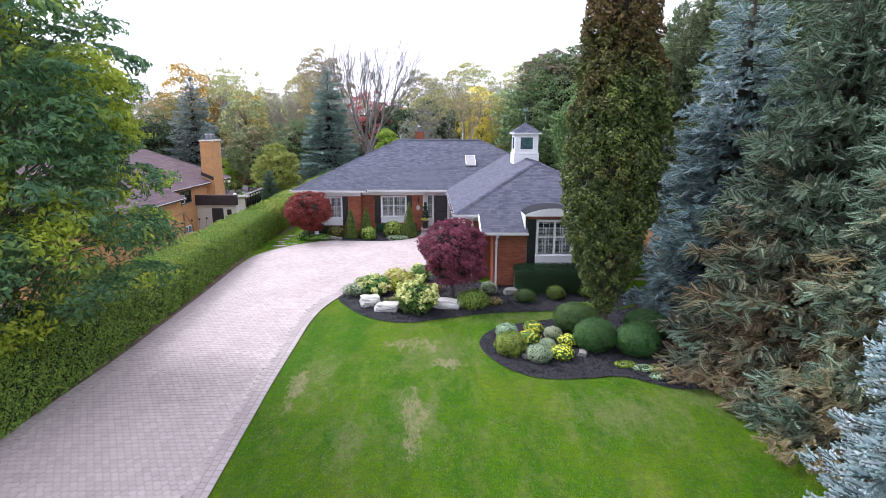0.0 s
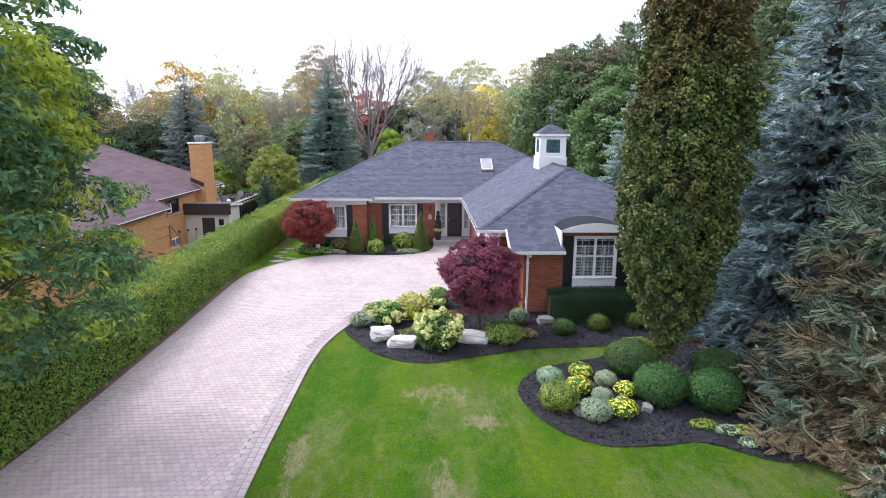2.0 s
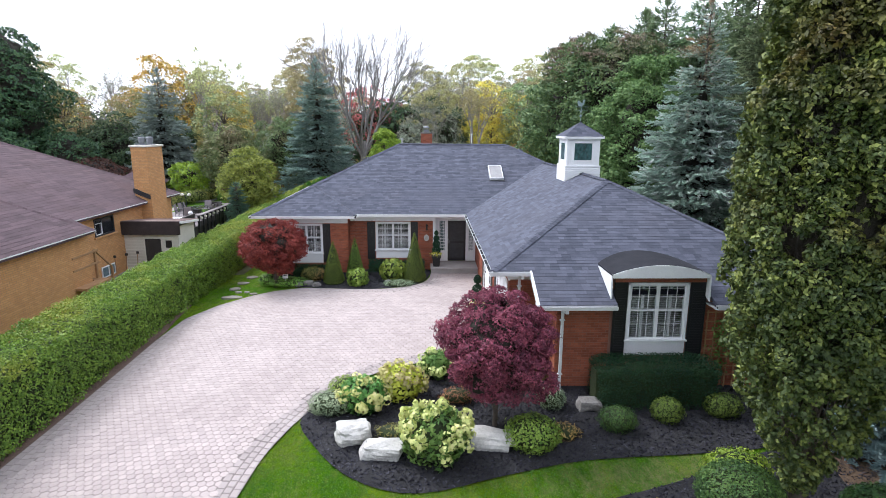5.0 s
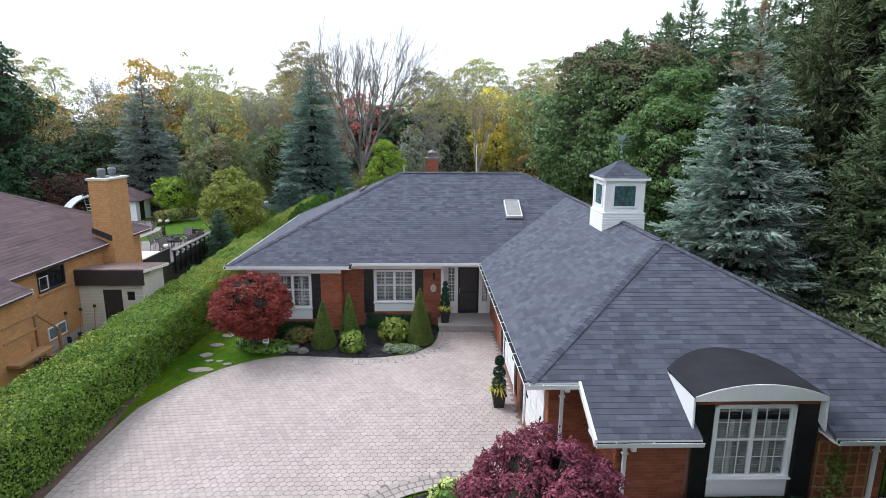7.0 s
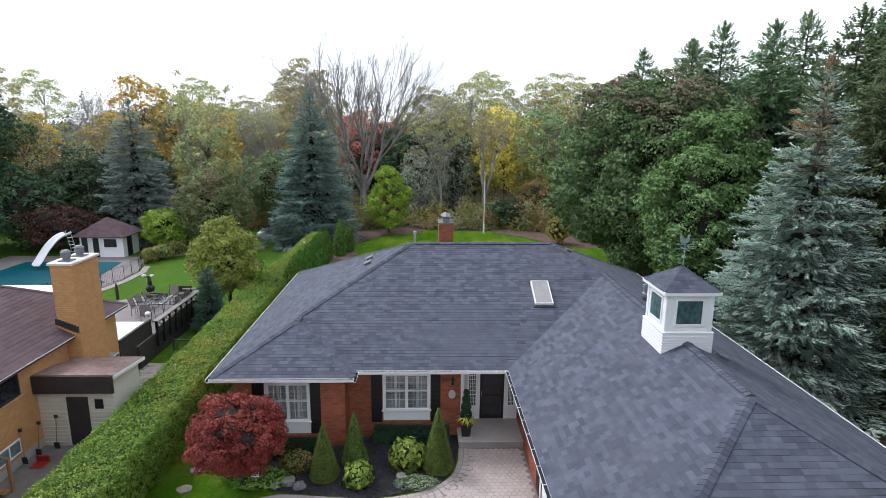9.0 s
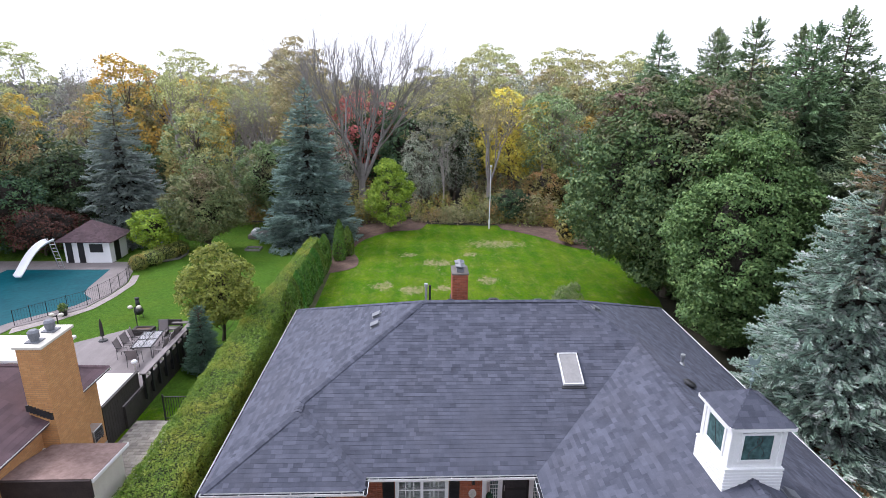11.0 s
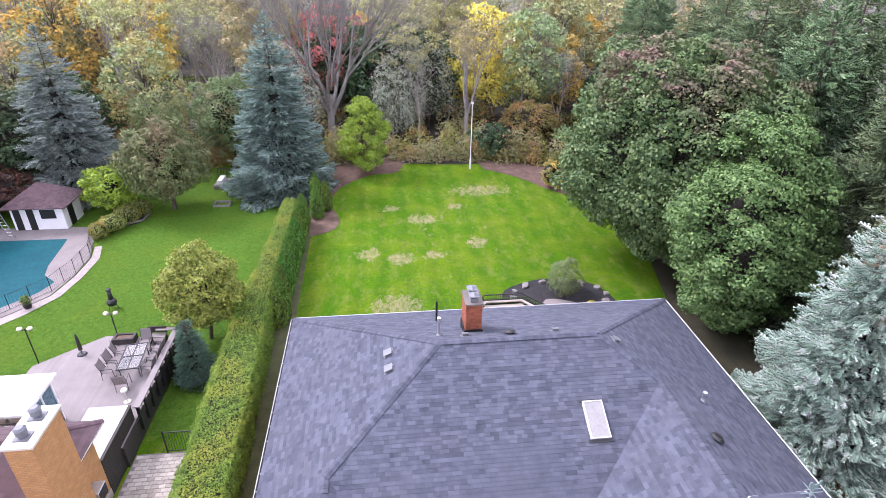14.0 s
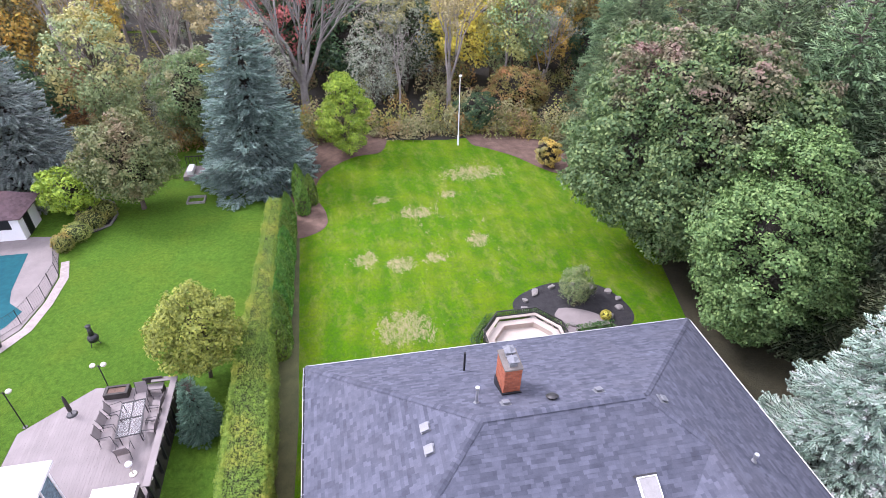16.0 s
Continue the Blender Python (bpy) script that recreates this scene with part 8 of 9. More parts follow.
# garden seat platform under the far trees, sandbox
pf = thing("garden_platform", -18.2, 78.6, -0.95, "small dark wooden platform with a railing and white bench", "platform")
part("floor", boxes((-19.8, -16.6, 77.6, 79.6, -0.95, -0.5)), M_DECK, pf, "greyed platform boards")
part("bench", boxes((-19.5, -19.0, 77.8, 79.2, -0.5, -0.1), bevel=0.03), M_WHITE, pf)
for i in range(12):
    part("baluster", boxes((-19.8 + i * 0.27, -19.76 + i * 0.27, 79.55, 79.6, -0.5, 0.4)), M_DECKDARK, pf)
part("rail", boxes((-19.8, -16.8, 79.53, 79.62, 0.4, 0.48)), M_DECKDARK, pf)
sb = thing("sandbox", -18.2, 73.9, -0.95, "low square timber planting frame in the lawn", "planter")
for a in ((-18.9, -17.5, 73.4, 73.5), (-18.9, -17.5, 74.4, 74.5), (-18.9, -18.8, 73.5, 74.4), (-17.6, -17.5, 73.5, 74.4)):
    part("timber", boxes((*a, -0.95, -0.7)), M_FIELD, sb)

ground_patch("side_yard", [(-14.9, 33), (-12.8, 33), (-12.8, 38.1), (-15.7, 38.1), (-15.7, 33.8)], M_YARD, 0.03, "worn grey concrete yard beside the neighbouring house", "pavement")
ground_patch("neighbour_drive", [(-15.6, 4), (-15.6, 23.6), (-24, 23.6), (-24, 4)], M_CONC, 0.03, "pale concrete driveway in front of the neighbouring house", "driveway")
ground_patch("neighbour_lawn", [(-12.9, 46.5), (-12.6, 55), (-12.2, 68), (-12.2, 84), (-46, 84), (-46, 46.5)], M_GRASS2, 0.012, "deep green mown lawn of the neighbouring garden", "lawn")

# ---- planting near the house ----
hedge("privet_hedge", "long clipped privet hedge beside the driveway", [(-12.3, 6, 1.05, 1.0), (-11.95, 13, 1.1, 1.1), (-11.75, 18, 1.1, 1.25), (-11.55, 24, 1.1, 1.35), (-11.45, 31, 1.1, 1.45), (-11.45, 40, 1.1, 1.5), (-11.6, 48, 1.1, 1.5), (-11.75, 54.5, 1.0, 1.55), (-11.6, 57, 0.75, 1.75), (-11.5, 62, 0.62, 1.85), (-11.4, 68.6, 0.55, 1.85)], L_HEDGE, 760, 0.076, 1)
hedge("yew_hedge", "clipped dark yew hedge under the bay window", [(3.95, 24.55, 0.52, 0.78), (4.3, 24.55, 0.58, 0.86), (6.9, 24.55, 0.58, 0.86), (7.3, 24.55, 0.52, 0.78)], L_YEW, 1500, 0.045, 3, sway=0.01)


def cone_shrub(x, y, r, h, seed):
    rng = np.random.default_rng(seed)
    z = float(gz(x, y))
    ob = thing("cone_evergreen", x, y, z, "dense cone-shaped dwarf spruce", "shrub", "cone evergreens")
    n = 8500
    t = 1 - np.sqrt(rng.uniform(0, 1, n))
    a = rng.uniform(0, 2 * np.pi, n)
    rr = r * (1 - t) ** 0.85 * np.minimum(1, 0.75 + t * 5) * (1 + 0.03 * np.sin(a * 5 + t * 9)) * rng.uniform(0.86, 1.02, n)
    p = np.stack([x + rr * np.cos(a), y + rr * np.sin(a), z + 0.05 + t * h], 1)
    q = np.stack([np.cos(a), np.sin(a), np.full(n, 0.5)], 1)
    v, f = leaf_faces(p, q, 0.045, 0.4, rng)
    # solid cone in the dark shade colour under the needles
    bm = cyl(bmesh.new(), x, y, z, z + h * 0.93, r * 0.84, 0.02, 12)
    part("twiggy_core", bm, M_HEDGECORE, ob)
    link_mesh("needles", v, f, L_CONE, ob)


cone_shrub(-4.9, 35.3, 0.52, 1.95, 1)
cone_shrub(-4.0, 36.0, 0.48, 1.95, 2)
cone_shrub(-1.2, 35.65, 0.56, 2.3, 3)
hedge("yew_hedge", "low dark yew hedge under the front window", [(-7.7, 36.75, 0.36, 0.5), (-5.2, 36.75, 0.36, 0.5)], L_YEW, 900, 0.06, 41, sway=0.03)
hedge("yew_hedge", "low dark yew hedge under the front window", [(-3.5, 37.5, 0.36, 0.55), (-0.75, 37.5, 0.36, 0.55)], L_YEW, 900, 0.06, 42, sway=0.03)
shrub("hosta", "bright green broad-leaved shrub", "shrub", -3.75, 34.95, 0.48, 0.45, 0.5, L_BRIGHT, 420, 0.15, 50, 0.35, aspect=0.7, group="bright shrubs")
shrub("hosta", "bright green broad-leaved shrub", "shrub", -2.2, 35.85, 0.62, 0.55, 0.62, L_BRIGHT, 520, 0.17, 51, 0.3, aspect=0.7, group="bright shrubs")
shrub("heather_mat", "grey-green spreading ground cover", "ground cover", -1.9, 34.85, 0.7, 0.4, 0.18, L_SILVER, 900, 0.05, 52, 0.3)
shrub("ground_cover", "low bright green ground cover", "ground cover", -6.9, 35.2, 0.95, 0.6, 0.22, L_BRIGHT, 1300, 0.08, 53, 0.3)
shrub("ground_cover", "low bright green ground cover", "ground cover", -5.9, 35.8, 0.6, 0.45, 0.4, L_OLIVE, 900, 0.07, 54, 0.3)
shrub("ground_cover", "low green ground cover", "ground cover", -7.9, 35.6, 0.5, 0.5, 0.35, L_BRIGHT, 900, 0.07, 55, 0.3)
# front bed
for x, y, r, h, nf, s in ((-0.45, 22.1, 0.78, 0.72, 46, 1), (-2.35, 24.3, 0.62, 0.5, 26, 2), (-1.35, 24.9, 0.6, 0.52, 30, 3), (-0.35, 26.1, 0.45, 0.45, 16, 4)):
    shrub("hydrangea", "hydrangea covered in lime-cream flower heads", "shrub", x, y, r, r, h, L_HYDRA if s != 3 else L_GOLD, 1100, 0.13, 60 + s, 0.2, L_HYDRAFL, int(nf * 1.05), 0.25, aspect=0.6, group="hydrangeas")
shrub("ground_cover", "spreading silvery green ground cover", "ground cover", -3.2, 24.2, 0.62, 0.55, 0.32, L_SILVER, 1500, 0.06, 66, 0.3)
shrub("ground_cover", "spreading silvery green ground cover", "ground cover", -2.9, 24.8, 0.5, 0.5, 0.4, L_BRIGHT, 1200, 0.06, 67, 0.3)
shrub("fresh_green_shrub", "low fresh green shrub", "shrub", 1.9, 22.5, 0.68, 0.6, 0.45, L_BRIGHT, 2300, 0.07, 68, 0.2)
shrub("silver_shrub", "small silvery variegated shrub", "shrub", 2.75, 24.3, 0.4, 0.38, 0.36, L_SILVER, 1300, 0.05, 69, 0.3)
for i, (x, y, m_) in enumerate(((4.2, 23.2, L_BOX), (5.65, 23.6, L_LIME), (7.25, 23.8, L_LIME))):
    shrub("globe_shrub", "low rounded shrub in the mulch" if i == 0 else "yellow-green low rounded shrub", "shrub", x, y, 0.5 if i != 1 else 0.42, 0.42, 0.36, L_BOX if i == 0 else L_CONE, 1800, 0.05, 70 + i, 0.25, group="globe shrubs")
shrub("dry_grass_tuft", "dried tan perennial tuft", "grass", -1.45, 22.9, 0.5, 0.35, 0.22, L_OLIVE, 300, 0.12, 75, 0.3, aspect=0.2)
shrub("dry_grass_tuft", "dried tan perennial tuft", "grass", 0.2, 24.6, 0.5, 0.35, 0.25, L_RUST, 300, 0.12, 76, 0.3, aspect=0.2)
shrub("dry_grass_tuft", "dried tan perennial tuft", "grass", 2.8, 22.9, 0.4, 0.35, 0.2, L_RUST, 260, 0.12, 77, 0.3, aspect=0.2)
# island bed
for i, (x, y, r) in enumerate(((2.9, 19.4, 0.43), (4.6, 19.35, 0.35), (4.2, 18.42, 0.31), (3.74, 17.48, 0.46))):
    shrub("silver_globe", "rounded silvery variegated shrub", "shrub", x, y, r * 0.95, r * 0.95, r * 0.72, L_SILVER, 2600, 0.05, 80 + i, 0.2, group="silver globes")
shrub("boxwood_globe", "rounded green boxwood with pale tips", "shrub", 2.86, 18.05, 0.55, 0.53, 0.44, L_BRIGHT, 3200, 0.06, 85, 0.2)
for i, (x, y, r) in enumerate(((3.98, 19.9, 0.34), (3.66, 18.9, 0.38), (5.0, 18.75, 0.31), (4.55, 17.63, 0.38))):
    shrub("chrysanthemum", "mound of chrysanthemums in yellow bloom", "flower", x, y, r, r, r * 0.7, L_HYDRA, 1500, 0.06, 90 + i, 0.2, L_MUM, 190, 0.062, group="chrysanthemums")
for i, (x, y, r, h) in enumerate(((5.62, 20.1, 0.86, 0.58), (5.85, 18.35, 0.76, 0.62), (7.22, 17.98, 0.77, 0.60), (8.0, 19.3, 0.82, 0.60))):
    shrub("clipped_globe", "large clipped globe of dark green boxwood", "shrub", x, y, r, r * 0.97, h, L_BOX, 8200, 0.055, 100 + i, 0.12, rough=0.012, wild=0.55, group="clipped globes")
shrub("golden_shrub", "low golden green shrub", "shrub", 6.2, 21.2, 0.75, 0.5, 0.4, L_LIME, 1500, 0.07, 105, 0.2)
for i, (x, y) in enumerate(((6.49, 17.05), (7.02, 16.75), (7.42, 16.75), (7.35, 16.2))):
    shrub("perennial_tuft", "small grey-green perennial tuft", "ground cover", x, y, 0.36, 0.26, 0.10, L_SILVER if i % 2 else L_LIME, 260, 0.07, 110 + i, 0.2, group="perennial tufts")


def place(tree, x, y, rz=0.0, s=1.0, z=None):
    tree.matrix_basis = Matrix.Translation((x, y, float(gz(x, y)) if z is None else z)) @ Matrix.Rotation(radians(rz), 4, "Z") @ Matrix.Diagonal((s, s, s, 1))
    return tree


def at(x, y, rz=0.0, s=1.0, sz=None):
    return Matrix.Translation((x, y, float(gz(x, y)))) @ Matrix.Rotation(radians(rz), 4, "Z") @ Matrix.Diagonal((s, s, sz or s, 1))


# Japanese maples
place(broadleaf("japanese_maple", "rounded purple-leaved Japanese maple", "tree", 3.6, 1.3, 0.72, 50000, 0.07, L_PURPLE, 201, 120, 0.07, egg=0.0, lumps=0.22, aspect=0.45), 1.1, 23.4)
place(broadleaf("japanese_maple", "crimson-leaved Japanese maple by the house corner", "tree", 3.15, 1.36, 0.75, 40000, 0.08, L_RED, 202, 120, 0.09, lumps=0.23, aspect=0.45), -7.5, 35.0)
# upright beech
be = broadleaf("columnar_beech", "tall upright beech with bronze-green leaves", "tree", 14.6, 1.48, 0.35, 115000, 0.1, L_BEECH, 203, 520, 0.16, lumps=0.20, aspect=0.6, shell=0.66, flat=1.1, vase=True, inner=0.62, wild=0.7)
place(be, 6.6, 19.9)
# spruces at the front east side
place(spruce("foreground_spruce", "big grey-green spruce with tan dead lower branches", 15, 4.2, 204, L_SPRUCE, 0.36, 0.95, 0.34, lift=0.02, taper=0.7, ragged=0.22, tier=0.48, full=0.25, joints=6, stray=0.45, hang_down=0.45), 12.2, 16.4)
place(spruce("blue_spruce", "tall silvery blue spruce", 16, 3.6, 205, L_BLUESHADED, 0.40, 0.9, 0.3, lift=0.03, full=0.27, joints=5, stray=0.3, hang_down=0.35), 12.5, 22.5)
place(spruce("blue_spruce", "pale blue spruce by the lawn", 10, 2.9, 206, L_PALEBLUE, 0.32, 1.0, 0.2, lift=0.07, tier=0.42), 10.3, 8.6)
place(spruce("foreground_spruce", "grey-green spruce at the lawn's edge", 13, 4.0, 207, L_SPRUCE, 0.36, 0.95, 0.3, lift=0.0, full=0.25, joints=6, stray=0.45, hang_down=0.45), 12.3, 12.5)
# spruce beyond the east wall
place(spruce("blue_spruce", "weathered blue spruce with brown patches near the top", 14.3, 4.7, 208, L_BLUEOLD, 0.4, 1.0, 0.28, lift=0.02, ragged=0.2, taper=0.85), 14.8, 42.3)
# honey locust at the west front
lo = broadleaf("honey_locust", "feathery honey locust with yellowing branch tips", "tree", 14.0, 4.95, 1.0, 115000, 0.19, L_LOCUST, 209, 260, 0.22, egg=0.14, lumps=0.20, aspect=0.36, flat=0.40, shell=0.45, inner=0, wild=0.5)
place(lo, -12.9, 15.3)
# the big broad-leaved trees east of the back lawn
place(broadleaf("maple_tree", "large maple turning reddish at the top", "tree", 15.8, 7.0, 0.8, 120000, 0.22, L_MAPLE, 210, 230, 0.35, lumps=0.19, shell=0.75, inner=0.7, flat=0.62), 15.6, 60.6)
place(broadleaf("green_maple", "rounded fresh green maple", "tree", 12.4, 3.5, -0.3, 70000, 0.17, L_GREEN, 211, 150, 0.2, lumps=0.27, shell=0.55, inner=0.6, flat=0.62), 15.4, 51.6)
place(broadleaf("weeping_shrub", "small weeping green shrub in the patio bed", "shrub", 2.2, 0.95, 0.1, 6000, 0.13, L_BROWNING, 212, 40, 0.06, lumps=0.34, egg=0.3, aspect=0.25, inner=0, flat=1.2), 7.4, 56.6)
shrub("golden_dwarf_shrub", "small golden dwarf shrub", "shrub", 8.5, 54.4, 0.35, 0.35, 0.35, L_GOLD, 500, 0.08, 213, 0.2)
hedge("box_hedge", "low clipped hedge beside the back deck", [(0.2, 50.5, 0.3, 0.05), (0.2, 53.8, 0.3, 0.05), (1.5, 55.5, 0.3, 0.05), (4.5, 55.5, 0.3, 0.05), (5.8, 53.8, 0.3, 0.05)], L_BOX, 260, 0.08, 214, sway=0.02)
hedge("box_hedge", "low clipped hedge beside the patio", [(6.3, 53.4, 0.3, 0.3), (8.6, 53.5, 0.3, 0.3)], L_BOX, 260, 0.08, 215, sway=0.02)


# cedar row behind the hedge
def cedar(x, y, r, h, seed, proto=[]):
    if not proto:
        rng = np.random.default_rng(seed)
        n = 1700
        t = rng.uniform(0, 1, n)
        a = rng.uniform(0, 2 * np.pi, n)
        rr = (1 - t ** 2.2) ** 0.7 * (0.8 + 0.2 * np.minimum(1, t * 5)) * rng.uniform(0.8, 1.05, n)
        p = np.stack([rr * np.cos(a) * 0.55, rr * np.sin(a) * 0.55, 0.03 + t * 2.6], 1)
        q = np.stack([np.cos(a), np.sin(a), np.full(n, 0.25)], 1)
        v, f = leaf_faces(p, q, 0.19, 0.42, rng, axis=np.tile([0, 0, 1.0], (n, 1)) + 0.4 * rng.normal(size=(n, 3)))
        ob = thing("cedar", 0, 0, 0, "upright columnar cedar in the boundary row", "tree", "boundary cedars")
        link_mesh("foliage", v, f, L_CEDAR, ob)
        tv, tf = tubes([(np.array([[0, 0, -0.05], [0, 0, 1.2], [0, 0, 2.3]]), np.array([0.3, 0.3, 0.03]))], 8)
        link_mesh("trunk", tv, tf, M_BARK, ob)
        proto.append(ob)
        ob.matrix_basis = at(x, y, 0, r / 0.55, h / 2.6)
        return
    c = copy_thing(proto[0], Matrix.Identity(4))
    c.matrix_basis = at(x, y, seed * 57, r / 0.55, h / 2.6)


crn = np.random.default_rng(77)
for i, y in enumerate(np.arange(54.8, 69.2, 0.62)):
    cedar(-10.6 + crn.normal() * 0.05, y, 0.56, 2.9 + crn.normal() * 0.12, i + 1)
for i, (x, y, h) in enumerate(((-9.6, 70.3, 2.9), (-9.0, 71.6, 2.7), (-9.9, 72.8, 3.1))):
    cedar(x, y, 0.6, h, 300 + i)

# neighbour's garden trees
place(broadleaf("magnolia_tree", "small yellow-green tree beside the deck", "tree", 6.2, 1.85, 1.0, 15000, 0.17, leafage("yellow_green_leaf", [(0.085, 0.10, 0.013), (0.19, 0.195, 0.025), (0.31, 0.29, 0.055)]), 220, 60, 0.12, lumps=0.36, shell=0.45, inner=0.3), -14.3, 53.9, 0, 0.93)
place(spruce("small_blue_spruce", "small dense blue-green spruce under the deck rail", 3.7, 0.95, 221, L_TEAL, 0.22, 1.0, 0.1, lift=0.02, tier=0.2, taper=0.6), -14.1, 50.3)
place(broadleaf("apple_tree", "spreading garden tree with browning leaves", "tree", 7.8, 2.9, 1.0, 20000, 0.2, L_BROWNING, 222, 110, 0.2, lumps=0.28, inner=0.5), -22.1, 73.4)
place(broadleaf("garden_tree", "olive brown garden tree", "tree", 9.6, 3.2, 1.2, 15000, 0.2, L_BROWNING, 223, 80, 0.2, lumps=0.26, inner=0.5), -19.0, 84.5)
place(broadleaf("lime_sapling", "bright lime green young tree", "tree", 7.9, 2.05, 0.6, 17000, 0.17, L_LIME, 224, 90, 0.12, egg=0.42, lumps=0.27, inner=0), -5.6, 80.3)
place(broadleaf("lime_sapling", "bright green young tree by the pool house", "tree", 4.2, 1.8, 0.6, 6000, 0.2, L_LIME, 225, 40, 0.1, lumps=0.32, inner=0.4), -26.8, 73.0)
place(spruce("blue_spruce", "tall blue spruce at the end of the cedar row", 15.6, 5.0, 226, L_BLUE, 0.46, 1.0, 0.3, lift=0.05, ragged=0.2, tier=0.6, taper=0.72), -13.2, 77.0)
place(spruce("blue_spruce", "grey-blue spruce beside the pool house", 14.5, 4.9, 227, leafage("grey_blue_needle", [(0.075, 0.096, 0.082), (0.16, 0.19, 0.168), (0.28, 0.315, 0.285)], rough=0.7, through_light=0.12, clump=1.2, gain=2.2), 0.48, 1.0, 0.3, lift=0.02, tier=0.62, taper=0.72), -31.5, 78.0)
place(broadleaf("red_japanese_maple", "rusty red maple behind the pool", "tree", 4.5, 3.0, 0.8, 6000, 0.18, leafage("rusty_red_leaf", [(0.03, 0.014, 0.009), (0.07, 0.03, 0.017), (0.12, 0.055, 0.03)]), 228, 35, 0.12), -36.5, 72.5)
shrub("red_shrub", "small red-leaved shrub near the pool", "shrub", -25.2, 79.5, 0.6, 0.6, 0.6, L_REDTREE, 700, 0.1, 229, 0.2)
for i, (x, y, r) in enumerate(((-25.7, 69.6, 1.0), (-25.2, 71.2, 1.1), (-24.6, 72.6, 0.9), (-26.2, 68.3, 0.7))):
    shrub("border_shrub", "loose olive border shrub beside the pool", "shrub", x, y, r, r, 0.75, L_OLIVE, 1500, 0.12, 230 + i, 0.15, group="border shrubs")
place(broadleaf("oak_tree", "large dark green tree beyond the neighbouring roof", "tree", 19.5, 6.0, 1.2, 34000, 0.30, L_DARK, 236, 130, 0.35, lumps=0.22), -47.5, 74.0)

# ---- the woods behind ----
L_WOODGREEN = leafage("woodland_green_leaf", [(0.096, 0.126, 0.0506), (0.198, 0.234, 0.0968), (0.346, 0.36, 0.165)], [(0.273, 0.217, 0.0825), (0.416, 0.316, 0.138)], (0.5, 0.68), 0.25, vary=0.10, gain=1.5)
L_WOODOLIVE = leafage("woodland_olive_leaf", [(0.16, 0.158, 0.0726), (0.294, 0.282, 0.127), (0.435, 0.39, 0.198)], vary=0.08, gain=1.6)
protos = {}
protos["green"] = broadleaf("woodland_tree", "tall green tree of the woods", "tree", 14, 3.4, 2.2, 7600, 0.30, L_WOODGREEN, 301, 60, 0.2, lumps=0.3, inner=0, group="woodland trees")
protos["olive"] = broadleaf("woodland_tree", "tall olive woodland tree with thin foliage", "tree", 18, 3.6, 6.0, 6600, 0.26, L_WOODOLIVE, 302, 46, 0.22, M_PALEBARK, lumps=0.27, twigs=1, flat=0.5, inner=0, group="woodland trees")
protos["grey"] = broadleaf("willow_tree", "grey-green willow with a soft rounded crown", "tree", 11, 3.0, 1.0, 4600, 0.28, L_GREY, 303, 44, 0.2, aspect=0.35, lumps=0.32, flat=1.1, inner=0, group="woodland trees")
protos["dark"] = broadleaf("woodland_tree", "dense dark green woodland tree", "tree", 10, 3.8, 0.6, 7600, 0.31, L_DARK, 304, 60, 0.2, lumps=0.3, inner=0.6, group="woodland trees")
protos["yellow"] = broadleaf("autumn_tree", "woodland tree in yellow autumn leaf", "tree", 11, 3.2, 2.0, 6600, 0.27, L_YELLOWTREE, 305, 44, 0.18, lumps=0.3, inner=0, group="autumn trees")
protos["red"] = broadleaf("autumn_tree", "woodland tree in red autumn leaf", "tree", 13, 3.2, 3.0, 3600, 0.32, L_REDTREE, 306, 36, 0.18, lumps=0.3, inner=0, group="autumn trees")
protos["rust"] = broadleaf("autumn_tree", "brownish autumn tree in the woods", "tree", 9, 3.0, 0.8, 4400, 0.32, L_RUST, 307, 44, 0.18, lumps=0.3, inner=0, group="autumn trees")
protos["thin"] = bare_tree("bare_tree", "pale half-bare tree with a few yellow-green leaves", 17, 0.3, 308, M_PALEBARK, L_WOODOLIVE, 3000, 0.24, 0.3, "bare trees", 3)
protos["bare"] = bare_tree("bare_tree", "leafless wide-spreading tree in the woods", 23.0, 0.42, 313, M_GREYBARK, splay=0.25, levels=5, fork=0.26, trunk_r=0.45, stems=5, thin=0.5, twig=0.010, group="bare trees")
protos["pine"] = spruce("dark_spruce", "tall dark green spruce in a row", 19, 5.2, 310, L_DARKSPRUCE, 0.62, 0.9, 0.46, taper=0.62, lift=0.03, group="dark spruces", ragged=0.2, tier=0.58, stray=0.35, hang_down=0.4)
protos["snag"] = bare_tree("bare_tree", "thin pale dead tree trunk", 11, 0.2, 311, M_PALEBARK, splay=0.3, levels=2, fork=0.5, trunk_r=0.12, group="bare trees")
protos["bare2"] = bare_tree("bare_tree", "half-bare grey tree with thin twigs", 16, 0.36, 312, M_PALEBARK, L_GREY, 700, 0.26, 0.26, "bare trees", 4, trunk_r=0.22)
used = set()


def stand(kind, x, y, rz=0, s=1.0, sz=None):
    ob = protos[kind]
    m = at(x, y, rz, s, sz)
    if kind not in used:
        used.add(kind)
        ob.matrix_basis = m
    else:
        c = copy_thing(ob, Matrix.Identity(4))
        c.matrix_basis = m


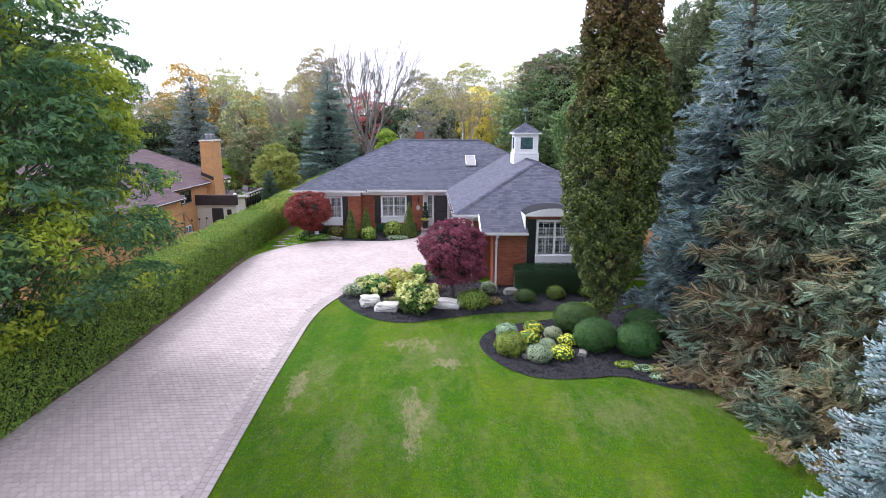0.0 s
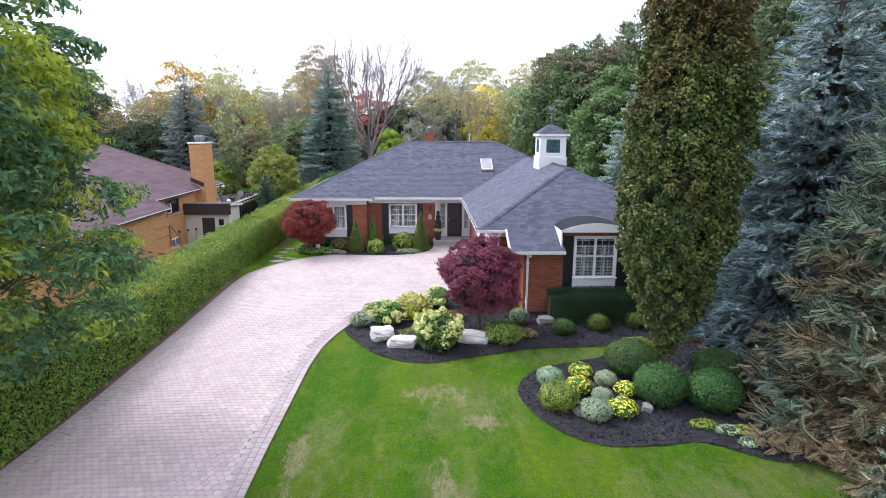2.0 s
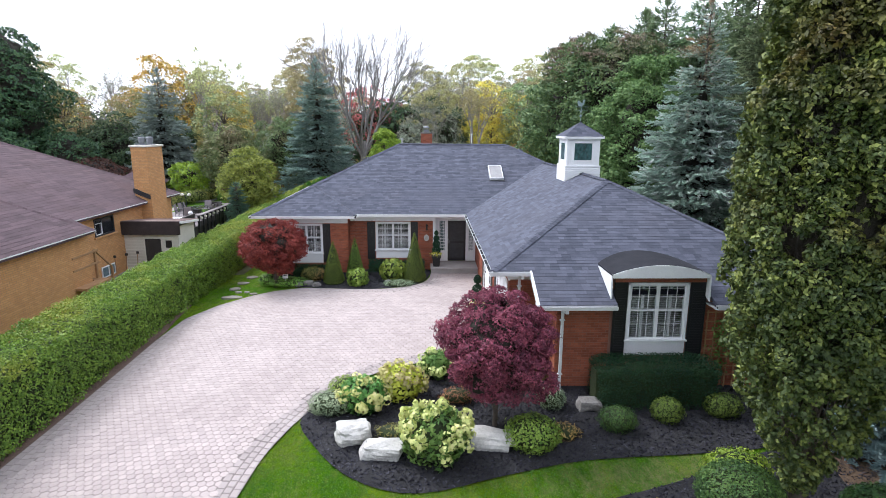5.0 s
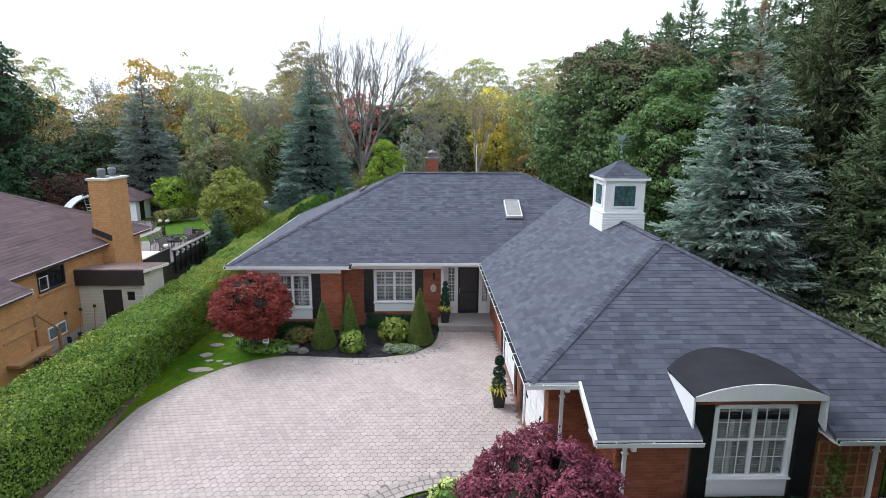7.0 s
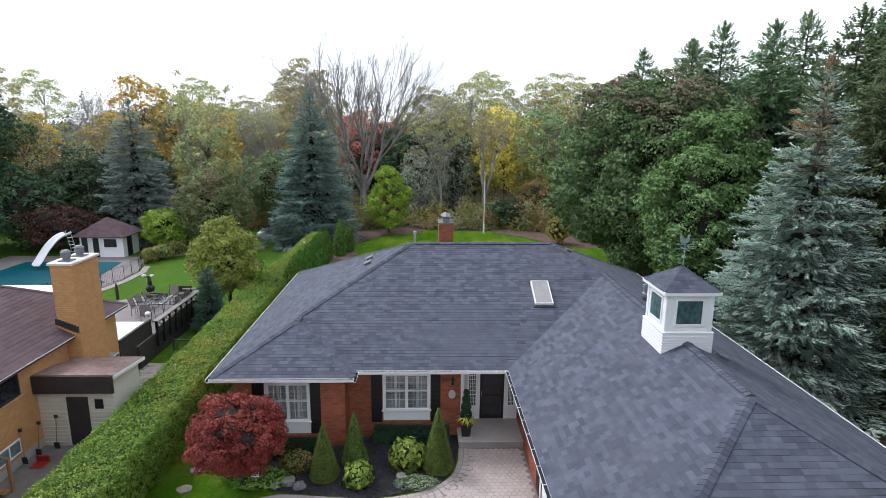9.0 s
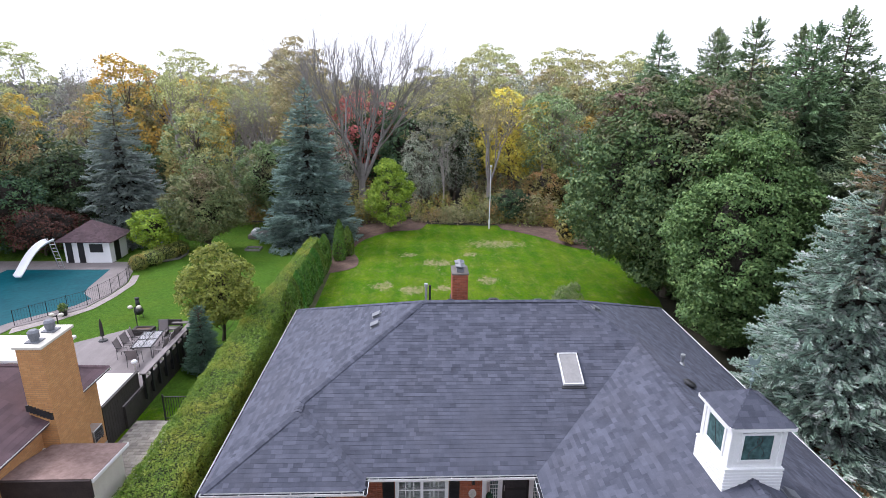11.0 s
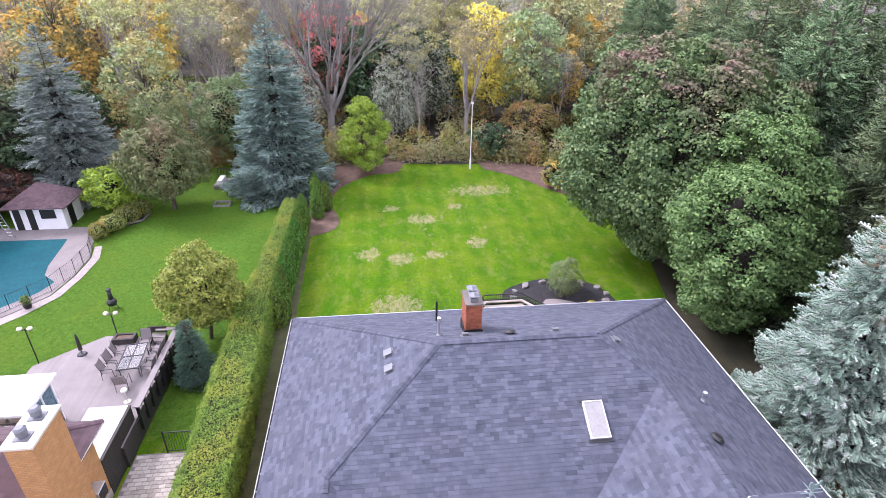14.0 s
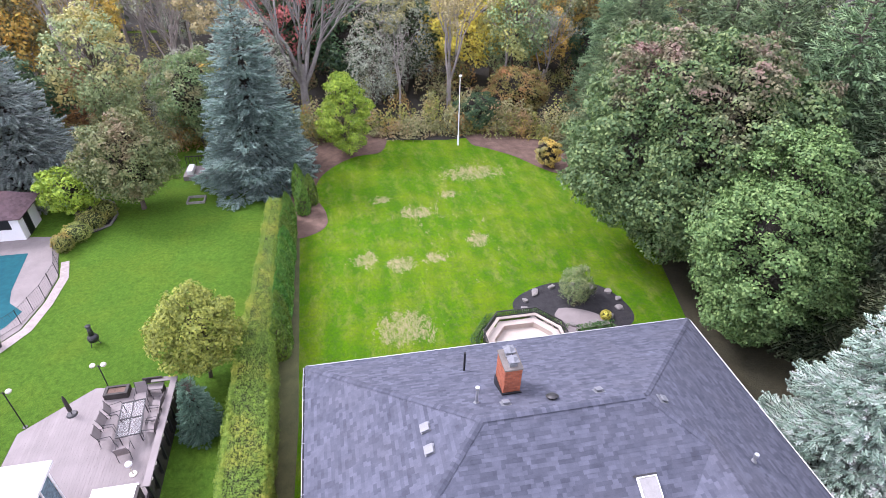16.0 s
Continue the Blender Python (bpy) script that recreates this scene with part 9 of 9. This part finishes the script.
# the wood's edge beside the white pole
place(broadleaf("young_tree", "small olive-green rounded tree at the wood's edge", "tree", 5.4, 3.0, 0.3, 16000, 0.17, L_OLIVE, 231, 90, 0.09, lumps=0.26), 12.4, 86.0)
place(broadleaf("dark_shrub", "dark green leafy shrub behind the white pole", "shrub", 3.6, 1.9, 0.1, 9000, 0.17, L_DARK, 232, 50, 0.06, lumps=0.26), 7.8, 84.2)
place(broadleaf("golden_shrub", "small bright yellow autumn shrub at the mulch edge", "shrub", 2.7, 1.0, 0.1, 5000, 0.11, L_YELLOWTREE, 233, 44, 0.05, lumps=0.3), 11.9, 74.6)
# picked places, then a loose filling of the belt behind
stand("bare", -9.3, 89.0, 0)
stand("red", -11.0, 101, 20, 1.1)
stand("red", -7.0, 104, 90, 0.95)
stand("yellow", 9.5, 97, 0, 1.25)
stand("yellow", 13.0, 99, 200, 1.1)
stand("yellow", 6.5, 101, 80, 0.9)
stand("yellow", 18.5, 97, 120, 0.95)
stand("yellow", 24.0, 103, 20, 1.1)
stand("yellow", -41, 101, 40, 1.6)
stand("yellow", -36, 112, 10, 1.35)
stand("grey", -1.5, 92, 0, 1.0)
stand("grey", 2.0, 96, 50, 0.95)
stand("thin", 5.9, 90, 0, 0.95)
stand("snag", 0.2, 88, 0, 1.0)
stand("snag", -30.0, 92, 60, 1.35)
stand("snag", 12.8, 92, 120, 1.2)
stand("grey", 14.0, 112, 0, 1.45)
stand("thin", -2.0, 112, 60, 1.1)
stand("thin", 1.5, 110, 160, 1.05)
stand("thin", -33, 96, 30, 1.2)
stand("grey", -13.5, 88, 160, 1.05)
for i, (x, y, s) in enumerate(((22.8, 84, 1.07), (22.5, 71.5, 1.03), (20.0, 66.0, 0.98), (21.5, 57.5, 0.98), (22.0, 50.5, 0.95), (20.5, 45.5, 0.85), (21.0, 38.5, 0.95), (19.5, 32.5, 0.9), (26.0, 61, 1.05), (26.0, 43.5, 1.05), (19.0, 76.5, 0.85), (17.5, 28.0, 0.85), (26.5, 53.5, 1.05), (30, 72, 1.05), (25, 34.5, 1.0), (23.5, 46.5, 1.15), (26, 50, 1.2), (24.5, 40.5, 1.1), (20.6, 62.5, 1.02))):
    stand("pine", x, y, 47 * i, s)
wr = np.random.default_rng(99)
kinds = ["green", "olive", "thin", "olive", "bare2", "bare2", "grey", "green", "olive", "yellow", "thin", "rust", "grey", "dark"]
spots = []
tries = 0
while len(spots) < 150 and tries < 6000:
    tries += 1
    y = 86 + 95 * wr.uniform(0, 1) ** 1.5
    x = wr.uniform(-62, 52) * (0.75 + y / 300)
    if any((x - a) ** 2 + (y - b) ** 2 < 8.5 for a, b in spots) or (abs(x + 9.3) < 3 and y < 93) or (abs(x - 9) < 4 and y < 103) or (-14 < x < -4 and y < 104) or (-46 < x < -34 and y < 101):
        continue
    spots.append((x, y))
for i, (x, y) in enumerate(spots):
    k = kinds[wr.integers(0, len(kinds))]
    if y < 92 and k in ("olive", "thin"):
        k = ["green", "rust", "green", "grey"][i % 4]
    s = wr.uniform(0.8, 1.1) * (0.72 if y < 92 else 1.12 if y > 98 else 1.0) * (0.9 if y > 135 else 1.0)
    stand(k, x, y, wr.uniform(0, 360), s)
for i, (x, y) in enumerate(((-34, 84), (-44, 80), (-46, 90), (-52, 72), (-55, 84), (-40, 88), (-38, 80), (-27, 86), (-48, 66), (-58, 62), (-43, 67), (-40, 73.5), (-36, 79))):
    stand(["dark", "green", "dark", "green"][i % 4] if i < 10 else "dark", x, y, 40 * i, 0.95 if i < 10 else 0.8)
# brush along the wood's edge
ur = np.random.default_rng(123)
cn = 520
ex = ur.uniform(-52, 32, cn)
edge = np.interp(ex, [-50, -30, -18, -11, -4, 5, 10, 16, 30], [88, 85, 84, 83.6, 83.0, 82.8, 82.2, 79, 78])
ey = edge + np.abs(ur.normal(size=cn)) * np.where(ur.uniform(size=cn) < 0.45, 1.4, 15.0)
er = ur.uniform(0.6, 1.7, cn)
eh = ur.uniform(0.9, 4.2, cn)
n = 110000
ek = ur.integers(0, cn, n)
q = unit(ur.normal(size=(n, 3)))
q[:, 2] = np.abs(q[:, 2])
rad = ur.uniform(0.35, 1.0, n) ** 0.5
bx, by = ex[ek] + q[:, 0] * er[ek] * rad, ey[ek] + q[:, 1] * er[ek] * rad
bh = q[:, 2] * eh[ek] * rad
bk = (ur.uniform(0, 1, cn))[ek]
bz = gz(bx, by) + bh
for nm, lab, mt, sel in (("brush", "tangled green brush along the wood's edge", L_WOODGREEN, (bk < 0.62)), ("brush", "tangled olive brush along the wood's edge", L_OLIVE, (bk >= 0.62) & (bk < 0.92)), ("brush", "rusty brush along the wood's edge", L_RUST, (bk >= 0.92))):
    p = np.stack([bx, by, bz], 1)[sel]
    v, f = leaf_faces(p, np.tile([0, -0.5, 1.0], (len(p), 1)), 0.25, 0.55, ur)
    ob = link_mesh(nm, v, f, mt)
    tagged(ob, lab, "brush", kind="stuff")
# the canopy of the woods running on to the horizon
L_FAROLIVE = leafage("far_olive_leaf", [(0.06, 0.065, 0.038), (0.11, 0.115, 0.065), (0.16, 0.16, 0.095)], vary=0.03)
L_FARGREY = leafage("far_grey_green_leaf", [(0.065, 0.08, 0.06), (0.115, 0.135, 0.105), (0.165, 0.185, 0.15)], vary=0.03)
L_FARGREEN = leafage("far_brown_green_leaf", [(0.045, 0.055, 0.03), (0.085, 0.095, 0.052), (0.13, 0.135, 0.08)], vary=0.03)
L_TWIGHAZE = leafage("grey_mauve_twigs", [(0.065, 0.058, 0.06), (0.11, 0.10, 0.102), (0.16, 0.148, 0.15)], vary=0.03)
L_GOLDWOOD = leafage("far_golden_leaf", [(0.10, 0.08, 0.03), (0.16, 0.125, 0.045), (0.21, 0.165, 0.065)], vary=0.05)
n = 56000
cy = 126 + 420 * ur.uniform(0, 1, n) ** 2
cx = ur.uniform(-1, 1, n) * (75 + (cy - 100) * 1.05)
lump = 3.4 * np.sin(cx * 0.5 + np.sin(cy * 0.3) * 2) * np.sin(cy * 0.33 + np.sin(cx * 0.23)) + 2.4 * np.sin(cx * 0.17 + 1) * np.sin(cy * 0.12)
czz = gz(cx, cy) + 9.0 + lump + ur.normal(size=n) * 0.5 - 7.0 * ur.uniform(0, 1, n) ** 2.5
which = np.floor((np.sin(cx * 0.21 + 1.3 * np.sin(cy * 0.13)) * np.sin(cy * 0.17 + 0.8 * np.sin(cx * 0.11)) * 0.55 + 0.5 + ur.normal(size=n) * 0.06) * 5)
for i, (mt, lab) in enumerate(((L_TWIGHAZE, "leafless mauve-grey"), (L_FAROLIVE, "olive"), (L_FARGREY, "grey-green"), (L_FARGREEN, "brown-green"), (L_GOLDWOOD, "golden"))):
    sel = np.clip(which, 0, 4) == i
    p = np.stack([cx, cy, czz], 1)[sel]
    v, f = leaf_faces(p, np.tile([0, -0.6, 1.0], (len(p), 1)), 0.95, 0.6, ur, wild=0.9)
    v = v.reshape(-1, 4, 3)
    c = p[:, None]
    v = (c + (v - c) * (0.7 + (p[:, 1, None, None] - 128) / 160)).reshape(-1, 3)
    ob = link_mesh("distant_woods", v, f, mt)
    tagged(ob, lab + " distant treetops reaching the horizon", "woods", kind="stuff")

# grass blades standing in the front lawn
gr = np.random.default_rng(55)
n = 70000
qx, qy = gr.uniform(-4.7, 12.5, n), 9.5 + 15 * gr.uniform(0, 1, n)
ok = ~inside(BED_FRONT, qx, qy) & ~inside(BED_ISLAND, qx, qy) & ~inside(DRIVE, qx, qy) & (qx < 9.3 + (16 - qy) * 0.5)
qx, qy = qx[ok], qy[ok]
p = np.stack([qx, qy, gz(qx, qy) + 0.02], 1)
d = np.stack([gr.normal(size=len(p)) * 0.6, gr.normal(size=len(p)) * 0.6, np.ones(len(p))], 1)
v, f = leaf_faces(p, np.tile([0, -1.0, 0.4], (len(p), 1)), 0.055, 0.22, gr, axis=d, wild=0.5)
L_GRASS = leafage("grass_blade", [(0.035, 0.095, 0.006), (0.075, 0.165, 0.010), (0.13, 0.225, 0.018)], [(0.12, 0.16, 0.02), (0.20, 0.21, 0.05)], (0.56, 0.72), 0.8, rough=0.8, through_light=0.1)
tagged(link_mesh("grass", v, f, L_GRASS), "short mown grass blades of the front lawn", "grass", kind="stuff")

# loose bark chips over the black mulch
L_CHIP = leafage("dark_bark_chip", [(0.004, 0.004, 0.006), (0.020, 0.020, 0.025), (0.062, 0.060, 0.070)], rough=0.85, through_light=0.0, vary=0.01)
for bed, x0, x1, y0, y1, n in ((BED_FRONT, -4, 9, 20.8, 26.9, 16000), (BED_ISLAND, 1.8, 10.5, 15.4, 22.6, 16000), (BED_HOUSE, -8.6, -0.5, 34.2, 38, 5000)):
    qx, qy = gr.uniform(x0, x1, n), gr.uniform(y0, y1, n)
    ok = inside(bed, qx, qy)
    p = np.stack([qx[ok], qy[ok], gz(qx[ok], qy[ok]) + 0.045], 1)
    v, f = leaf_faces(p, np.tile([0, 0, 1.0], (len(p), 1)), 0.085, 0.4, gr, wild=0.55, curl=0.1)
    tagged(link_mesh("bark_chips", v, f, L_CHIP), "loose dark bark chips covering the bed", "mulch", kind="stuff")
